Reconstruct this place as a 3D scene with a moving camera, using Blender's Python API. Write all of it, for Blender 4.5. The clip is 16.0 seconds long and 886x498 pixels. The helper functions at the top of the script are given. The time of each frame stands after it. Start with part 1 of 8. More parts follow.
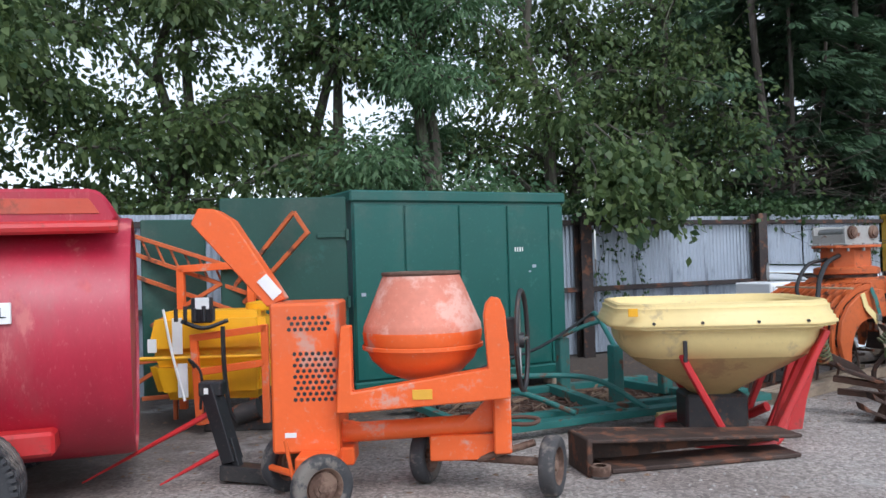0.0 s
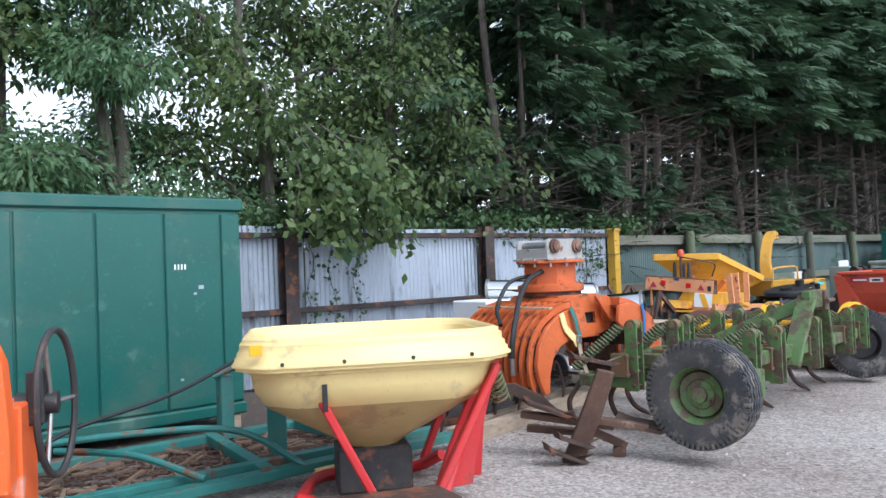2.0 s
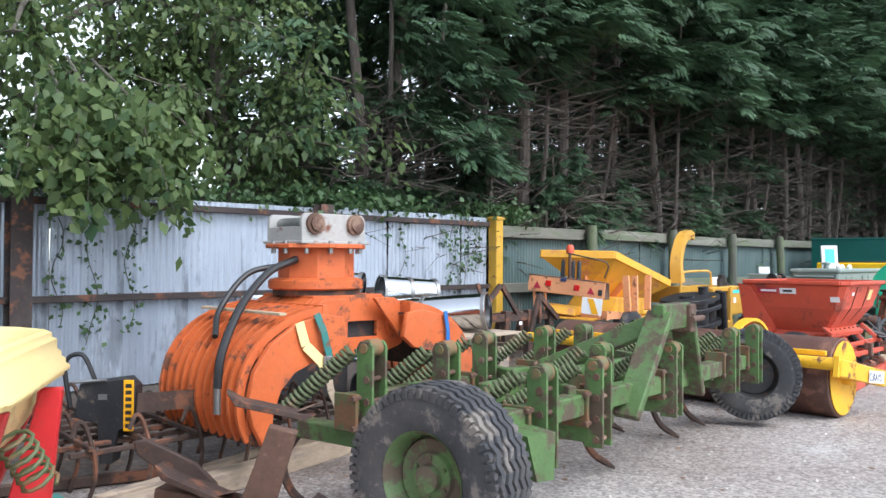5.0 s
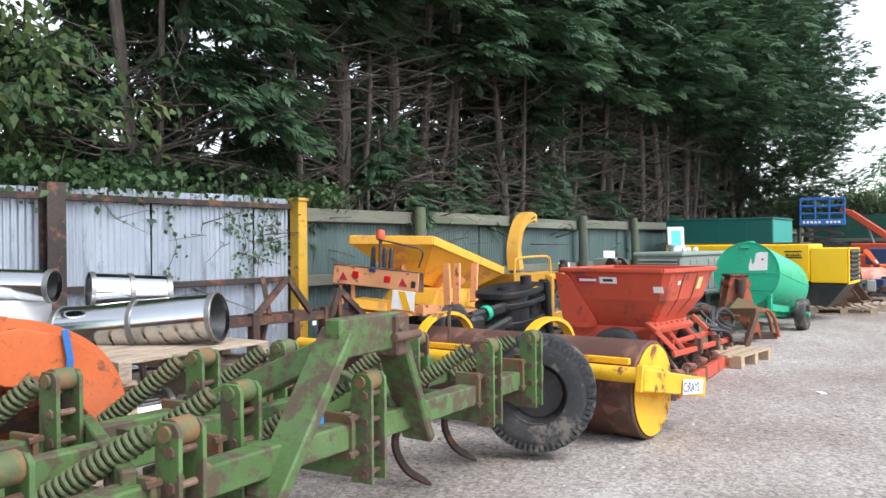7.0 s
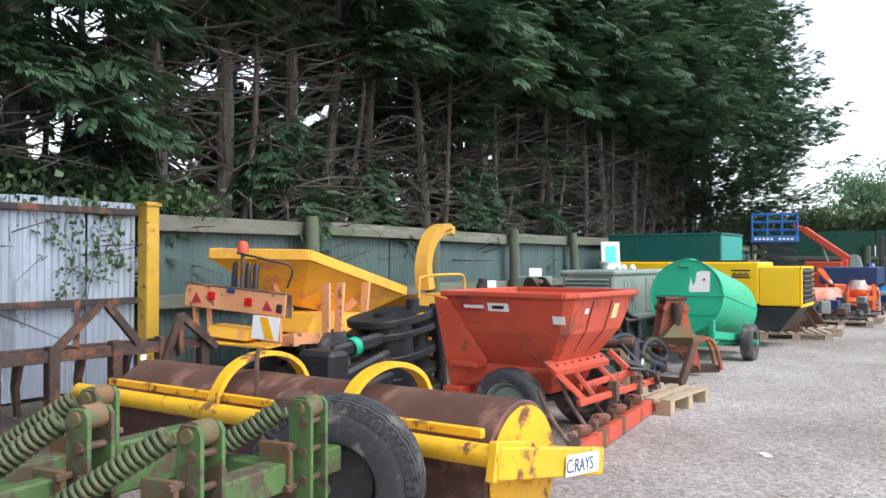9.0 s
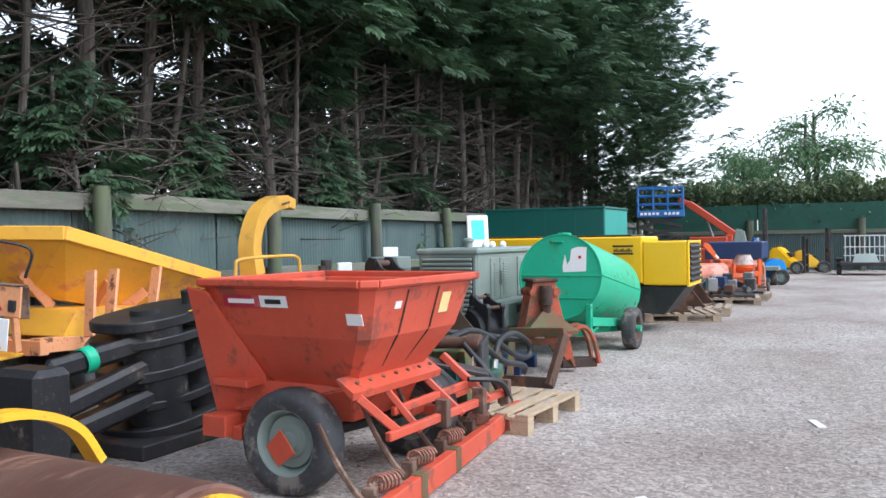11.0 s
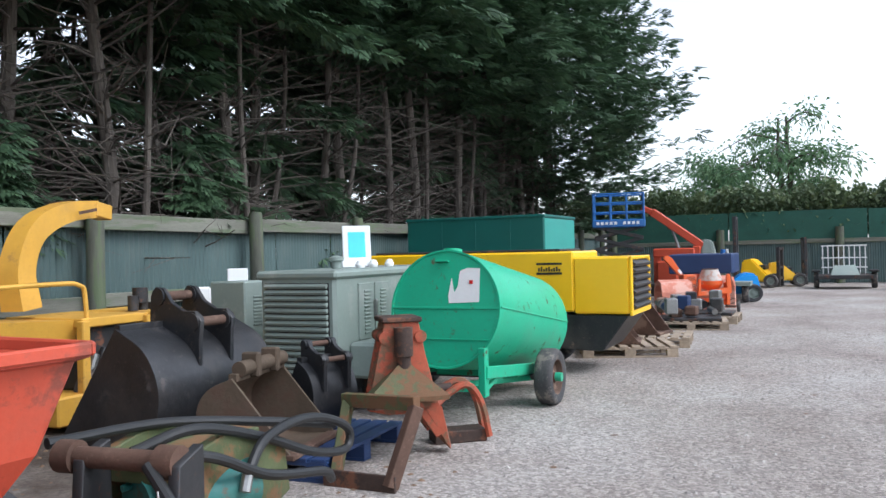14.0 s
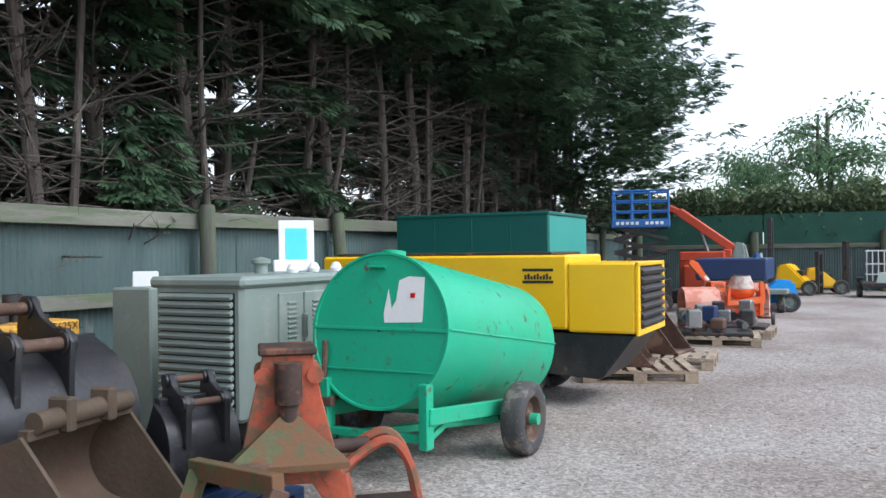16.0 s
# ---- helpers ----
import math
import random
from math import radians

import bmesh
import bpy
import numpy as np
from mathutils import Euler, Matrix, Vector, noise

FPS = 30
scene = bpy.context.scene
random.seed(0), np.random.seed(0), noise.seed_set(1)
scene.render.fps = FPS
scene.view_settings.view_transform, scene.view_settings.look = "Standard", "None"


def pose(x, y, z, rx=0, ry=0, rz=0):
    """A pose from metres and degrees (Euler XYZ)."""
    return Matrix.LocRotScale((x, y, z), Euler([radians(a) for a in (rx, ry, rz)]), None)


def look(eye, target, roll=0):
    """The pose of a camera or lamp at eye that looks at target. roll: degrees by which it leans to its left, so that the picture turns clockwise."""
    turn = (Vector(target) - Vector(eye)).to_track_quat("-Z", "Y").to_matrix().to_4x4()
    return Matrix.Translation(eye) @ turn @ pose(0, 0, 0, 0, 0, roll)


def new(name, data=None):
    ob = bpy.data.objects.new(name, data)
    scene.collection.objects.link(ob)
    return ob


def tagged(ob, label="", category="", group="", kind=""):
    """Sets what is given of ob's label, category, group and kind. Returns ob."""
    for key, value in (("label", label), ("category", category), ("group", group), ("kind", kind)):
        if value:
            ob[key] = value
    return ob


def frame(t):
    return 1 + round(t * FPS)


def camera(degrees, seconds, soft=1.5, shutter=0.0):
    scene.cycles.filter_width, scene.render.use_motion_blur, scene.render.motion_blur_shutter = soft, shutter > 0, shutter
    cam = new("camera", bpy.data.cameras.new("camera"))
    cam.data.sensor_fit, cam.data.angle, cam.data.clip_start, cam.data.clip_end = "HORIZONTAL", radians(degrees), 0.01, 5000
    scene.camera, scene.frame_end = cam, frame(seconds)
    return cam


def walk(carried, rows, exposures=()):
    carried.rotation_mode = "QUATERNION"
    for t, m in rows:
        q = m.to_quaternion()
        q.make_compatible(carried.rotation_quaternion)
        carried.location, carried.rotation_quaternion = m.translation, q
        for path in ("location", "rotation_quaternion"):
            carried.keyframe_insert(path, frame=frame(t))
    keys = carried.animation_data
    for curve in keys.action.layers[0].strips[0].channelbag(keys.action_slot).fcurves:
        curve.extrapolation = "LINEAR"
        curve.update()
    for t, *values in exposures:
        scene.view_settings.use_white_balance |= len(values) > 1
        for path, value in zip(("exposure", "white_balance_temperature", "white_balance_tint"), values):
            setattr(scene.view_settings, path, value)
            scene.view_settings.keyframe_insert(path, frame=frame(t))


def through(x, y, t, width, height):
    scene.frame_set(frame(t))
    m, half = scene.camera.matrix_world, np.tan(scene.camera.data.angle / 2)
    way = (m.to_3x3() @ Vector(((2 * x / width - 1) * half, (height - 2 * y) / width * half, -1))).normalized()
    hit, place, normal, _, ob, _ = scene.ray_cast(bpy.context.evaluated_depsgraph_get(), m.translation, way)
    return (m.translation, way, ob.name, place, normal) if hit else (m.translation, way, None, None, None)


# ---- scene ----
cam = camera(57.0, 16.0)
PATH = [
    (0, (1.08, 0.922, 1.452), (1.007, 2.921, 1.482), -1.7),
    (0.5, (1.285, 1.267, 1.487), (1.372, 3.265, 1.524), -1.9),
    (1, (1.557, 1.626, 1.478), (1.842, 3.605, 1.494), -2.1),
    (1.5, (1.929, 1.909, 1.46), (2.344, 3.865, 1.491), -3.0),
    (2, (2.252, 2.251, 1.457), (2.705, 4.199, 1.504), -2.2),
    (2.5, (2.563, 2.621, 1.458), (3.046, 4.561, 1.494), -2.4),
    (3, (2.954, 2.938, 1.457), (3.438, 4.878, 1.492), -2.0),
    (3.2, (3.097, 3.076, 1.449), (3.575, 5.018, 1.48), -1.4),
    (5.3, (4.631, 4.418, 1.391), (5.206, 6.334, 1.411), 0.2),
    (5.5, (4.807, 4.547, 1.417), (5.395, 6.458, 1.427), -0.1),
    (6, (5.223, 4.918, 1.401), (5.889, 6.803, 1.393), -0.5),
    (6.5, (5.673, 5.161, 1.405), (6.43, 7.012, 1.398), -0.7),
    (7, (6.092, 5.456, 1.42), (6.906, 7.283, 1.41), -0.5),
    (7.5, (6.484, 5.771, 1.431), (7.334, 7.582, 1.427), -1.4),
    (8, (6.882, 6.079, 1.451), (7.695, 7.907, 1.472), -1.1),
    (8.5, (7.235, 6.399, 1.432), (8.069, 8.216, 1.455), -0.6),
    (9, (7.666, 6.723, 1.422), (8.563, 8.51, 1.449), -0.1),
    (9.5, (8.025, 7.053, 1.426), (9.003, 8.797, 1.463), 0.2),
    (10, (8.436, 7.422, 1.404), (9.487, 9.124, 1.423), -0.7),
    (10.2, (8.593, 7.557, 1.393), (9.654, 9.252, 1.395), -0.7),
    (12.3, (10.312, 8.741, 1.361), (11.504, 10.347, 1.344), -1.0),
    (12.5, (10.483, 8.84, 1.38), (11.68, 10.442, 1.365), -0.9),
    (13, (10.872, 9.109, 1.381), (12.062, 10.717, 1.363), -0.7),
    (13.5, (11.241, 9.358, 1.396), (12.417, 10.976, 1.384), -1.8),
    (14, (11.659, 9.591, 1.408), (12.815, 11.224, 1.415), -1.4),
    (14.5, (12.032, 9.849, 1.411), (13.17, 11.493, 1.421), -1.3),
    (15, (12.407, 10.065, 1.413), (13.515, 11.73, 1.427), -1.7),
    (15.5, (12.769, 10.321, 1.412), (13.848, 12.004, 1.425), -0.8),
    (16, (13.13, 10.616, 1.421), (14.223, 12.29, 1.428), -0.7),
]
EXPOSURES = [(0, 0.64, 5850, 10), (1, 0.88, 5800, 10), (2, 1.16, 5750, 10), (3.2, 1.26, 5750, 10), (5.5, 1.42, 6050, 10), (7, 1.36, 6250, 10), (8, 1.28, 6350, 10), (9, 1.28, 6150, 10), (10, 1.26, 5900, 10), (12.5, 1.06, 5900, 10), (16, 1.0, 5950, 10)]
walk(cam, [(t, look(eye, target, roll)) for t, eye, target, roll in PATH], EXPOSURES)

# ---- light ----
world = bpy.data.worlds.new("sky")
scene.world = world
world.use_nodes = True
wn = world.node_tree.nodes
sky = wn.new("ShaderNodeTexSky")
sky.sky_type = "NISHITA"
sky.sun_disc = False
sky.sun_elevation = radians(48)
sky.sun_rotation = radians(150)
sky.air_density, sky.dust_density, sky.ozone_density = 1.0, 1.5, 1.0
soft_sky = wn.new("ShaderNodeHueSaturation")
soft_sky.inputs["Saturation"].default_value = 0.3
world.node_tree.links.new(sky.outputs[0], soft_sky.inputs["Color"])
world.node_tree.links.new(soft_sky.outputs[0], wn["Background"].inputs[0])
wn["Background"].inputs[1].default_value = 0.15
sun = new("sun", bpy.data.lights.new("sun", "SUN"))
sun.data.energy, sun.data.angle, sun.data.color = 0.9, radians(25), (1.0, 0.98, 0.96)
sun.matrix_world = look((0, 0, 20), (-4.5, 8.5, 9))

# ---- materials ----
RNG = random.Random(7)


def material(name, color, rough=0.6, metal=0.0, vary=0.25, grain=40.0, blotch=2.5, wear=None, wear_amount=0.0, wear_scale=4.0, bump=0.15, piece=0.0, spec=0.5, stretch=(1, 1, 1), coat=0.0):
    """A painted, metal, wood or mineral surface: fine grain, broad stains and worn patches."""
    m = bpy.data.materials.new(name)
    m.use_nodes = True
    n, l = m.node_tree.nodes, m.node_tree.links
    b = n["Principled BSDF"]
    b.inputs["Roughness"].default_value, b.inputs["Metallic"].default_value = rough, metal
    b.inputs["Specular IOR Level"].default_value = spec
    b.inputs["Coat Weight"].default_value = coat
    tc = n.new("ShaderNodeTexCoord")
    mp = n.new("ShaderNodeMapping")
    mp.inputs["Scale"].default_value = stretch
    l.new(tc.outputs["Object"], mp.inputs[0])

    def noise_tex(scale, detail=6, rough_=0.6):
        t = n.new("ShaderNodeTexNoise")
        t.inputs["Scale"].default_value, t.inputs["Detail"].default_value, t.inputs["Roughness"].default_value = scale, detail, rough_
        l.new(mp.outputs[0], t.inputs["Vector"])
        return t

    def mix(fac, a, c, blend="MIX"):
        x = n.new("ShaderNodeMix")
        x.data_type, x.blend_type = "RGBA", blend
        for sock, v in ((x.inputs["Factor"], fac), (x.inputs["A"], a), (x.inputs["B"], c)):
            if isinstance(v, (int, float)):
                sock.default_value = v
            elif isinstance(v, tuple):
                sock.default_value = (*v, 1.0)
            else:
                l.new(v, sock)
        return x.outputs["Result"]

    def ramp(src, lo, hi):
        r = n.new("ShaderNodeMapRange")
        r.inputs["From Min"].default_value, r.inputs["From Max"].default_value = lo, hi
        l.new(src, r.inputs["Value"])
        return r.outputs["Result"]

    g, s = noise_tex(grain), noise_tex(blotch, 5)
    dark = tuple(c * (1 - vary) for c in color)
    light = tuple(min(1.0, c * (1 + vary * 0.6)) for c in color)
    base = mix(ramp(s.outputs["Fac"], 0.3, 0.7), dark, light)
    base = mix(ramp(g.outputs["Fac"], 0.3, 0.75), mix(0.5, base, dark), base)
    if piece:
        oi = n.new("ShaderNodeObjectInfo")
        hs = n.new("ShaderNodeHueSaturation")
        v = n.new("ShaderNodeMapRange")
        v.inputs["To Min"].default_value, v.inputs["To Max"].default_value = 1 - piece, 1 + piece
        l.new(oi.outputs["Random"], v.inputs["Value"])
        l.new(v.outputs["Result"], hs.inputs["Value"])
        l.new(base, hs.inputs["Color"])
        base = hs.outputs["Color"]
    if wear:
        w = noise_tex(wear_scale, 9, 0.68)
        edge = 0.665 - 0.42 * wear_amount
        f = ramp(w.outputs["Fac"], edge, edge + 0.07)
        base = mix(f, base, wear)
        rr = n.new("ShaderNodeMix")
        rr.inputs["A"].default_value, rr.inputs["B"].default_value = rough, 0.85
        l.new(f, rr.inputs["Factor"])
        l.new(rr.outputs["Result"], b.inputs["Roughness"])
        if metal:
            mm = n.new("ShaderNodeMix")
            mm.inputs["A"].default_value, mm.inputs["B"].default_value = metal, 0.0
            l.new(f, mm.inputs["Factor"])
            l.new(mm.outputs["Result"], b.inputs["Metallic"])
    if wear:
        sp = noise_tex(28, 4, 0.7)
        base = mix(ramp(sp.outputs["Fac"], 0.6, 0.72), base, mix(0.55, base, wear))
        mud = noise_tex(1.1, 7, 0.7)
        base = mix(ramp(mud.outputs["Fac"], 0.5, 0.85), base, mix(0.4, base, (0.2, 0.165, 0.135)))
    l.new(base, b.inputs["Base Color"])
    if bump:
        bp = n.new("ShaderNodeBump")
        bp.inputs["Strength"].default_value, bp.inputs["Distance"].default_value = bump, 0.01
        l.new(g.outputs["Fac"], bp.inputs["Height"])
        l.new(bp.outputs[0], b.inputs["Normal"])
    return m


RUST = (0.16, 0.065, 0.035)
DIRT = (0.16, 0.12, 0.09)
M = {
    "galv": material("galvanised_sheet", (0.43, 0.48, 0.555), 0.4, 0.5, 0.26, 9, 1.3, (0.19, 0.215, 0.25), 0.28, 1.6, 0.05, 0.06, stretch=(1.5, 1.5, 0.35)),
    "greensheet": material("green_sheet", (0.085, 0.135, 0.13), 0.62, 0.1, 0.22, 12, 1.0, (0.14, 0.17, 0.16), 0.2, 1.5, 0.05, 0.08, stretch=(1.5, 1.5, 0.4)),
    "brownsteel": material("brown_steel", (0.045, 0.034, 0.032), 0.7, 0.2, 0.35, 30, 3, RUST, 0.3, 5),
    "yellowpost": material("yellow_paint_post", (0.56, 0.33, 0.03), 0.55, 0, 0.18, 30, 2, RUST, 0.22, 6),
    "oldwood": material("weathered_wood", (0.19, 0.19, 0.155), 0.85, 0, 0.4, 25, 3, (0.12, 0.15, 0.09), 0.4, 2.5, 0.5, 0.12, stretch=(0.4, 3, 3)),
    "postwood": material("weathered_post_wood", (0.115, 0.12, 0.095), 0.88, 0, 0.4, 25, 3, (0.10, 0.13, 0.07), 0.45, 3, 0.5, 0.1, stretch=(3, 3, 0.4)),
    "containergreen": material("green_container_paint", (0.010, 0.098, 0.08), 0.36, 0, 0.16, 45, 1.3, (0.05, 0.17, 0.14), 0.15, 2.2, 0.08),
    "containerdark": material("dark_green_door_paint", (0.010, 0.065, 0.047), 0.5, 0, 0.2, 45, 1.3, (0.03, 0.10, 0.08), 0.2, 3, 0.08),
    "bark": material("conifer_bark", (0.112, 0.094, 0.08), 0.95, 0, 0.45, 14, 2, (0.145, 0.125, 0.105), 0.34, 3, 0.8, stretch=(3, 3, 0.5)),
    "barkgrey": material("grey_bark", (0.10, 0.09, 0.07), 0.95, 0, 0.45, 14, 2, (0.13, 0.15, 0.09), 0.3, 3, 0.8, stretch=(3, 3, 0.5)),
    "black": material("black_paint", (0.02, 0.021, 0.024), 0.45, 0, 0.35, 30, 3, DIRT, 0.12, 5),
    "rubber": material("tyre_rubber", (0.05, 0.051, 0.055), 0.82, 0, 0.3, 40, 5, (0.17, 0.15, 0.13), 0.32, 5, 0.3),
    "rust": material("rusty_steel", (0.135, 0.075, 0.052), 0.8, 0.15, 0.45, 35, 4, (0.22, 0.14, 0.1), 0.3, 3, 0.4),
    "darkrust": material("dark_rusty_steel", (0.075, 0.048, 0.038), 0.72, 0.3, 0.45, 35, 4, RUST, 0.35, 5, 0.4),
    "steel": material("bare_steel", (0.35, 0.35, 0.34), 0.4, 0.85, 0.3, 30, 4, RUST, 0.15, 6),
    "chrome": material("polished_duct_steel", (0.72, 0.74, 0.75), 0.13, 1.0, 0.08, 20, 2, bump=0.02),
    "white": material("white_sheet", (0.78, 0.79, 0.8), 0.55, 0, 0.08, 30, 2),
    "paper": material("white_label", (0.8, 0.8, 0.78), 0.6, 0, 0.06, 30, 8),
    "teal": material("teal_frame_paint", (0.03, 0.18, 0.16), 0.5, 0, 0.3, 40, 4, RUST, 0.25, 5),
    "orange": material("mixer_orange_paint", (0.82, 0.13, 0.02), 0.5, 0, 0.12, 35, 3, (0.62, 0.30, 0.22), 0.22, 3),
    "drumorange": material("worn_drum_orange", (0.68, 0.23, 0.15), 0.62, 0, 0.22, 30, 3, (0.72, 0.40, 0.32), 0.42, 2.4),
    "grapple": material("grapple_orange", (0.58, 0.125, 0.03), 0.55, 0.0, 0.22, 35, 4, (0.15, 0.06, 0.035), 0.26, 6),
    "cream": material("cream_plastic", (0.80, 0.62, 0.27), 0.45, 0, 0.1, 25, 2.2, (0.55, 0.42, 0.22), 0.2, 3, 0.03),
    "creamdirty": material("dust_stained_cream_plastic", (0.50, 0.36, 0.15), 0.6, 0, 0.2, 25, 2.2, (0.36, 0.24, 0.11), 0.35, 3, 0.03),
    "red": material("red_paint", (0.55, 0.022, 0.025), 0.45, 0, 0.15, 35, 3, (0.30, 0.05, 0.04), 0.2, 5),
    "tankred": material("crimson_tank_paint", (0.43, 0.018, 0.045), 0.4, 0, 0.22, 30, 1.5, (0.55, 0.14, 0.14), 0.25, 2.0, 0.05, stretch=(2, 2, 0.6)),
    "cultgreen": material("cultivator_green_paint", (0.09, 0.17, 0.05), 0.6, 0, 0.36, 35, 4, (0.085, 0.062, 0.04), 0.42, 7, 0.4),
    "rollyellow": material("roller_yellow_paint", (0.85, 0.46, 0.015), 0.5, 0, 0.14, 30, 3, RUST, 0.26, 5),
    "drumbrown": material("brown_roller_drum", (0.125, 0.058, 0.042), 0.62, 0.25, 0.25, 25, 2, (0.19, 0.09, 0.06), 0.3, 2.5, 0.2, stretch=(0.5, 2, 2)),
    "gritter": material("gritter_yellow_paint", (0.80, 0.42, 0.04), 0.5, 0, 0.14, 30, 2, (0.62, 0.28, 0.10), 0.28, 3),
    "gritorange": material("faded_orange_paint", (0.74, 0.33, 0.15), 0.6, 0, 0.2, 30, 3, RUST, 0.25, 6),
    "hopperred": material("spreader_red_paint", (0.58, 0.085, 0.042), 0.5, 0, 0.18, 30, 2.5, (0.28, 0.07, 0.045), 0.24, 4),
    "tankgreen": material("bright_green_tank_paint", (0.02, 0.42, 0.23), 0.45, 0, 0.12, 30, 2, (0.10, 0.10, 0.05), 0.16, 7),
    "compyellow": material("compressor_yellow", (0.95, 0.56, 0.003), 0.42, 0, 0.06, 30, 2, coat=0.2),
    "gengrey": material("generator_grey_green", (0.235, 0.285, 0.255), 0.5, 0, 0.12, 30, 2, (0.30, 0.33, 0.30), 0.25, 2.5),
    "boxgreen": material("green_box_sheet", (0.008, 0.12, 0.10), 0.45, 0, 0.1, 30, 1.5),
    # boxgreen made brighter: light on the end face put into the colour
    "boxgreenlit": material("lit_box_sheet", (0.04, 0.30, 0.25), 0.5, 0, 0.1, 30, 1.5),
    "palletwood": material("pallet_wood", (0.50, 0.38, 0.25), 0.8, 0, 0.3, 25, 4, (0.36, 0.28, 0.2), 0.3, 4, 0.4, 0.15, stretch=(1, 3, 3)),
    "greywood": material("grey_timber", (0.42, 0.33, 0.24), 0.85, 0, 0.35, 25, 4, (0.25, 0.2, 0.16), 0.3, 3, 0.4, 0.15, stretch=(1, 3, 3)),
    "blue": material("blue_paint", (0.02, 0.14, 0.42), 0.45, 0, 0.15, 30, 3, DIRT, 0.1, 5),
    "navy": material("dark_blue_paint", (0.02, 0.045, 0.13), 0.5, 0, 0.2, 30, 3),
    "brightblue": material("blue_tarpaulin", (0.01, 0.30, 0.75), 0.5, 0, 0.1, 20, 3),
    "rustgreen": material("rust_stained_green", (0.10, 0.11, 0.045), 0.7, 0.05, 0.35, 35, 4, (0.15, 0.075, 0.035), 0.5, 9, 0.4),
    "springgreen": material("dull_green_spring", (0.10, 0.125, 0.055), 0.7, 0, 0.3, 35, 5, (0.16, 0.12, 0.065), 0.3, 9, 0.3),
    "drumpale": material("cement_crusted_drum", (0.55, 0.33, 0.26), 0.8, 0, 0.3, 30, 4, (0.50, 0.46, 0.42), 0.5, 4, 0.3),
    "liftorange": material("lift_orange_red", (0.62, 0.085, 0.035), 0.5, 0, 0.12, 30, 3),
    "yelloworange": material("chipper_yellow", (0.66, 0.36, 0.05), 0.5, 0, 0.14, 30, 3, (0.45, 0.25, 0.06), 0.22, 4),
    "poly": material("yellow_tank_plastic", (0.85, 0.42, 0.008), 0.4, 0, 0.1, 25, 3, bump=0.03),
    "redlens": material("red_lamp_lens", (0.5, 0.01, 0.01), 0.25, 0, 0.05, 20, 5),
    "hose": material("black_hose", (0.018, 0.019, 0.02), 0.5, 0, 0.2, 30, 5),
    "netgreen": material("green_windbreak_sheet", (0.02, 0.10, 0.07), 0.7, 0, 0.3, 12, 1.2),
    "cyan": material("cyan_sheet", (0.10, 0.65, 0.68), 0.5, 0, 0.05, 20, 5),
    "bucketdark": material("worn_black_bucket", (0.042, 0.043, 0.047), 0.42, 0.35, 0.4, 25, 3, (0.09, 0.08, 0.075), 0.16, 3.5, 0.3),
    "bucketbrown": material("rusty_bucket_inside", (0.115, 0.08, 0.052), 0.75, 0.1, 0.4, 30, 3, (0.10, 0.06, 0.04), 0.35, 3, 0.4),
    "grabrust": material("worn_orange_grab", (0.43, 0.088, 0.04), 0.65, 0.05, 0.3, 30, 4, (0.17, 0.09, 0.05), 0.45, 6, 0.4),
    "mossgreen": material("mossy_green_steel", (0.10, 0.125, 0.05), 0.7, 0, 0.3, 30, 4, (0.20, 0.11, 0.05), 0.4, 6, 0.4),
    "darksteel": material("dark_steel", (0.04, 0.04, 0.042), 0.55, 0.3, 0.3, 30, 4, RUST, 0.2, 6),
    "headgrey": material("dusty_pale_grey_paint", (0.37, 0.365, 0.345), 0.6, 0.1, 0.15, 30, 3, RUST, 0.14, 6),
    "springpink": material("rust_washed_spring", (0.30, 0.13, 0.09), 0.65, 0.1, 0.3, 35, 5, (0.16, 0.08, 0.05), 0.3, 9, 0.3),
    "litter": material("dry_stalks", (0.20, 0.13, 0.085), 0.95, 0, 0.4, 30, 4, piece=0.2),
    "stone": material("gravel_stones", (0.34, 0.31, 0.285), 0.9, 0, 0.35, 60, 10, (0.5, 0.47, 0.43), 0.3, 20, 0.3),
}


def leaf_material(name, low, high, through):
    m = bpy.data.materials.new(name)
    m.use_nodes = True
    n, l = m.node_tree.nodes, m.node_tree.links
    b = n["Principled BSDF"]
    geo = n.new("ShaderNodeNewGeometry")
    tex = n.new("ShaderNodeTexNoise")
    tex.inputs["Scale"].default_value = 0.9
    tc = n.new("ShaderNodeTexCoord")
    l.new(tc.outputs["Object"], tex.inputs["Vector"])
    add = n.new("ShaderNodeMath")
    add.operation = "MULTIPLY_ADD"
    l.new(geo.outputs["Random Per Island"], add.inputs[0])
    add.inputs[1].default_value = 0.6
    l.new(tex.outputs["Fac"], add.inputs[2])
    mr = n.new("ShaderNodeMapRange")
    mr.inputs["From Min"].default_value, mr.inputs["From Max"].default_value = 0.35, 1.15
    l.new(add.outputs[0], mr.inputs["Value"])
    mx = n.new("ShaderNodeMix")
    mx.data_type = "RGBA"
    mx.inputs["A"].default_value, mx.inputs["B"].default_value = (*low, 1), (*high, 1)
    l.new(mr.outputs["Result"], mx.inputs["Factor"])
    l.new(mx.outputs["Result"], b.inputs["Base Color"])
    b.inputs["Roughness"].default_value = 0.55
    tr = n.new("ShaderNodeBsdfTranslucent")
    l.new(mx.outputs["Result"], tr.inputs["Color"])
    ms = n.new("ShaderNodeMixShader")
    ms.inputs[0].default_value = through
    l.new(b.outputs[0], ms.inputs[1])
    l.new(tr.outputs[0], ms.inputs[2])
    l.new(ms.outputs[0], n["Material Output"].inputs["Surface"])
    return m


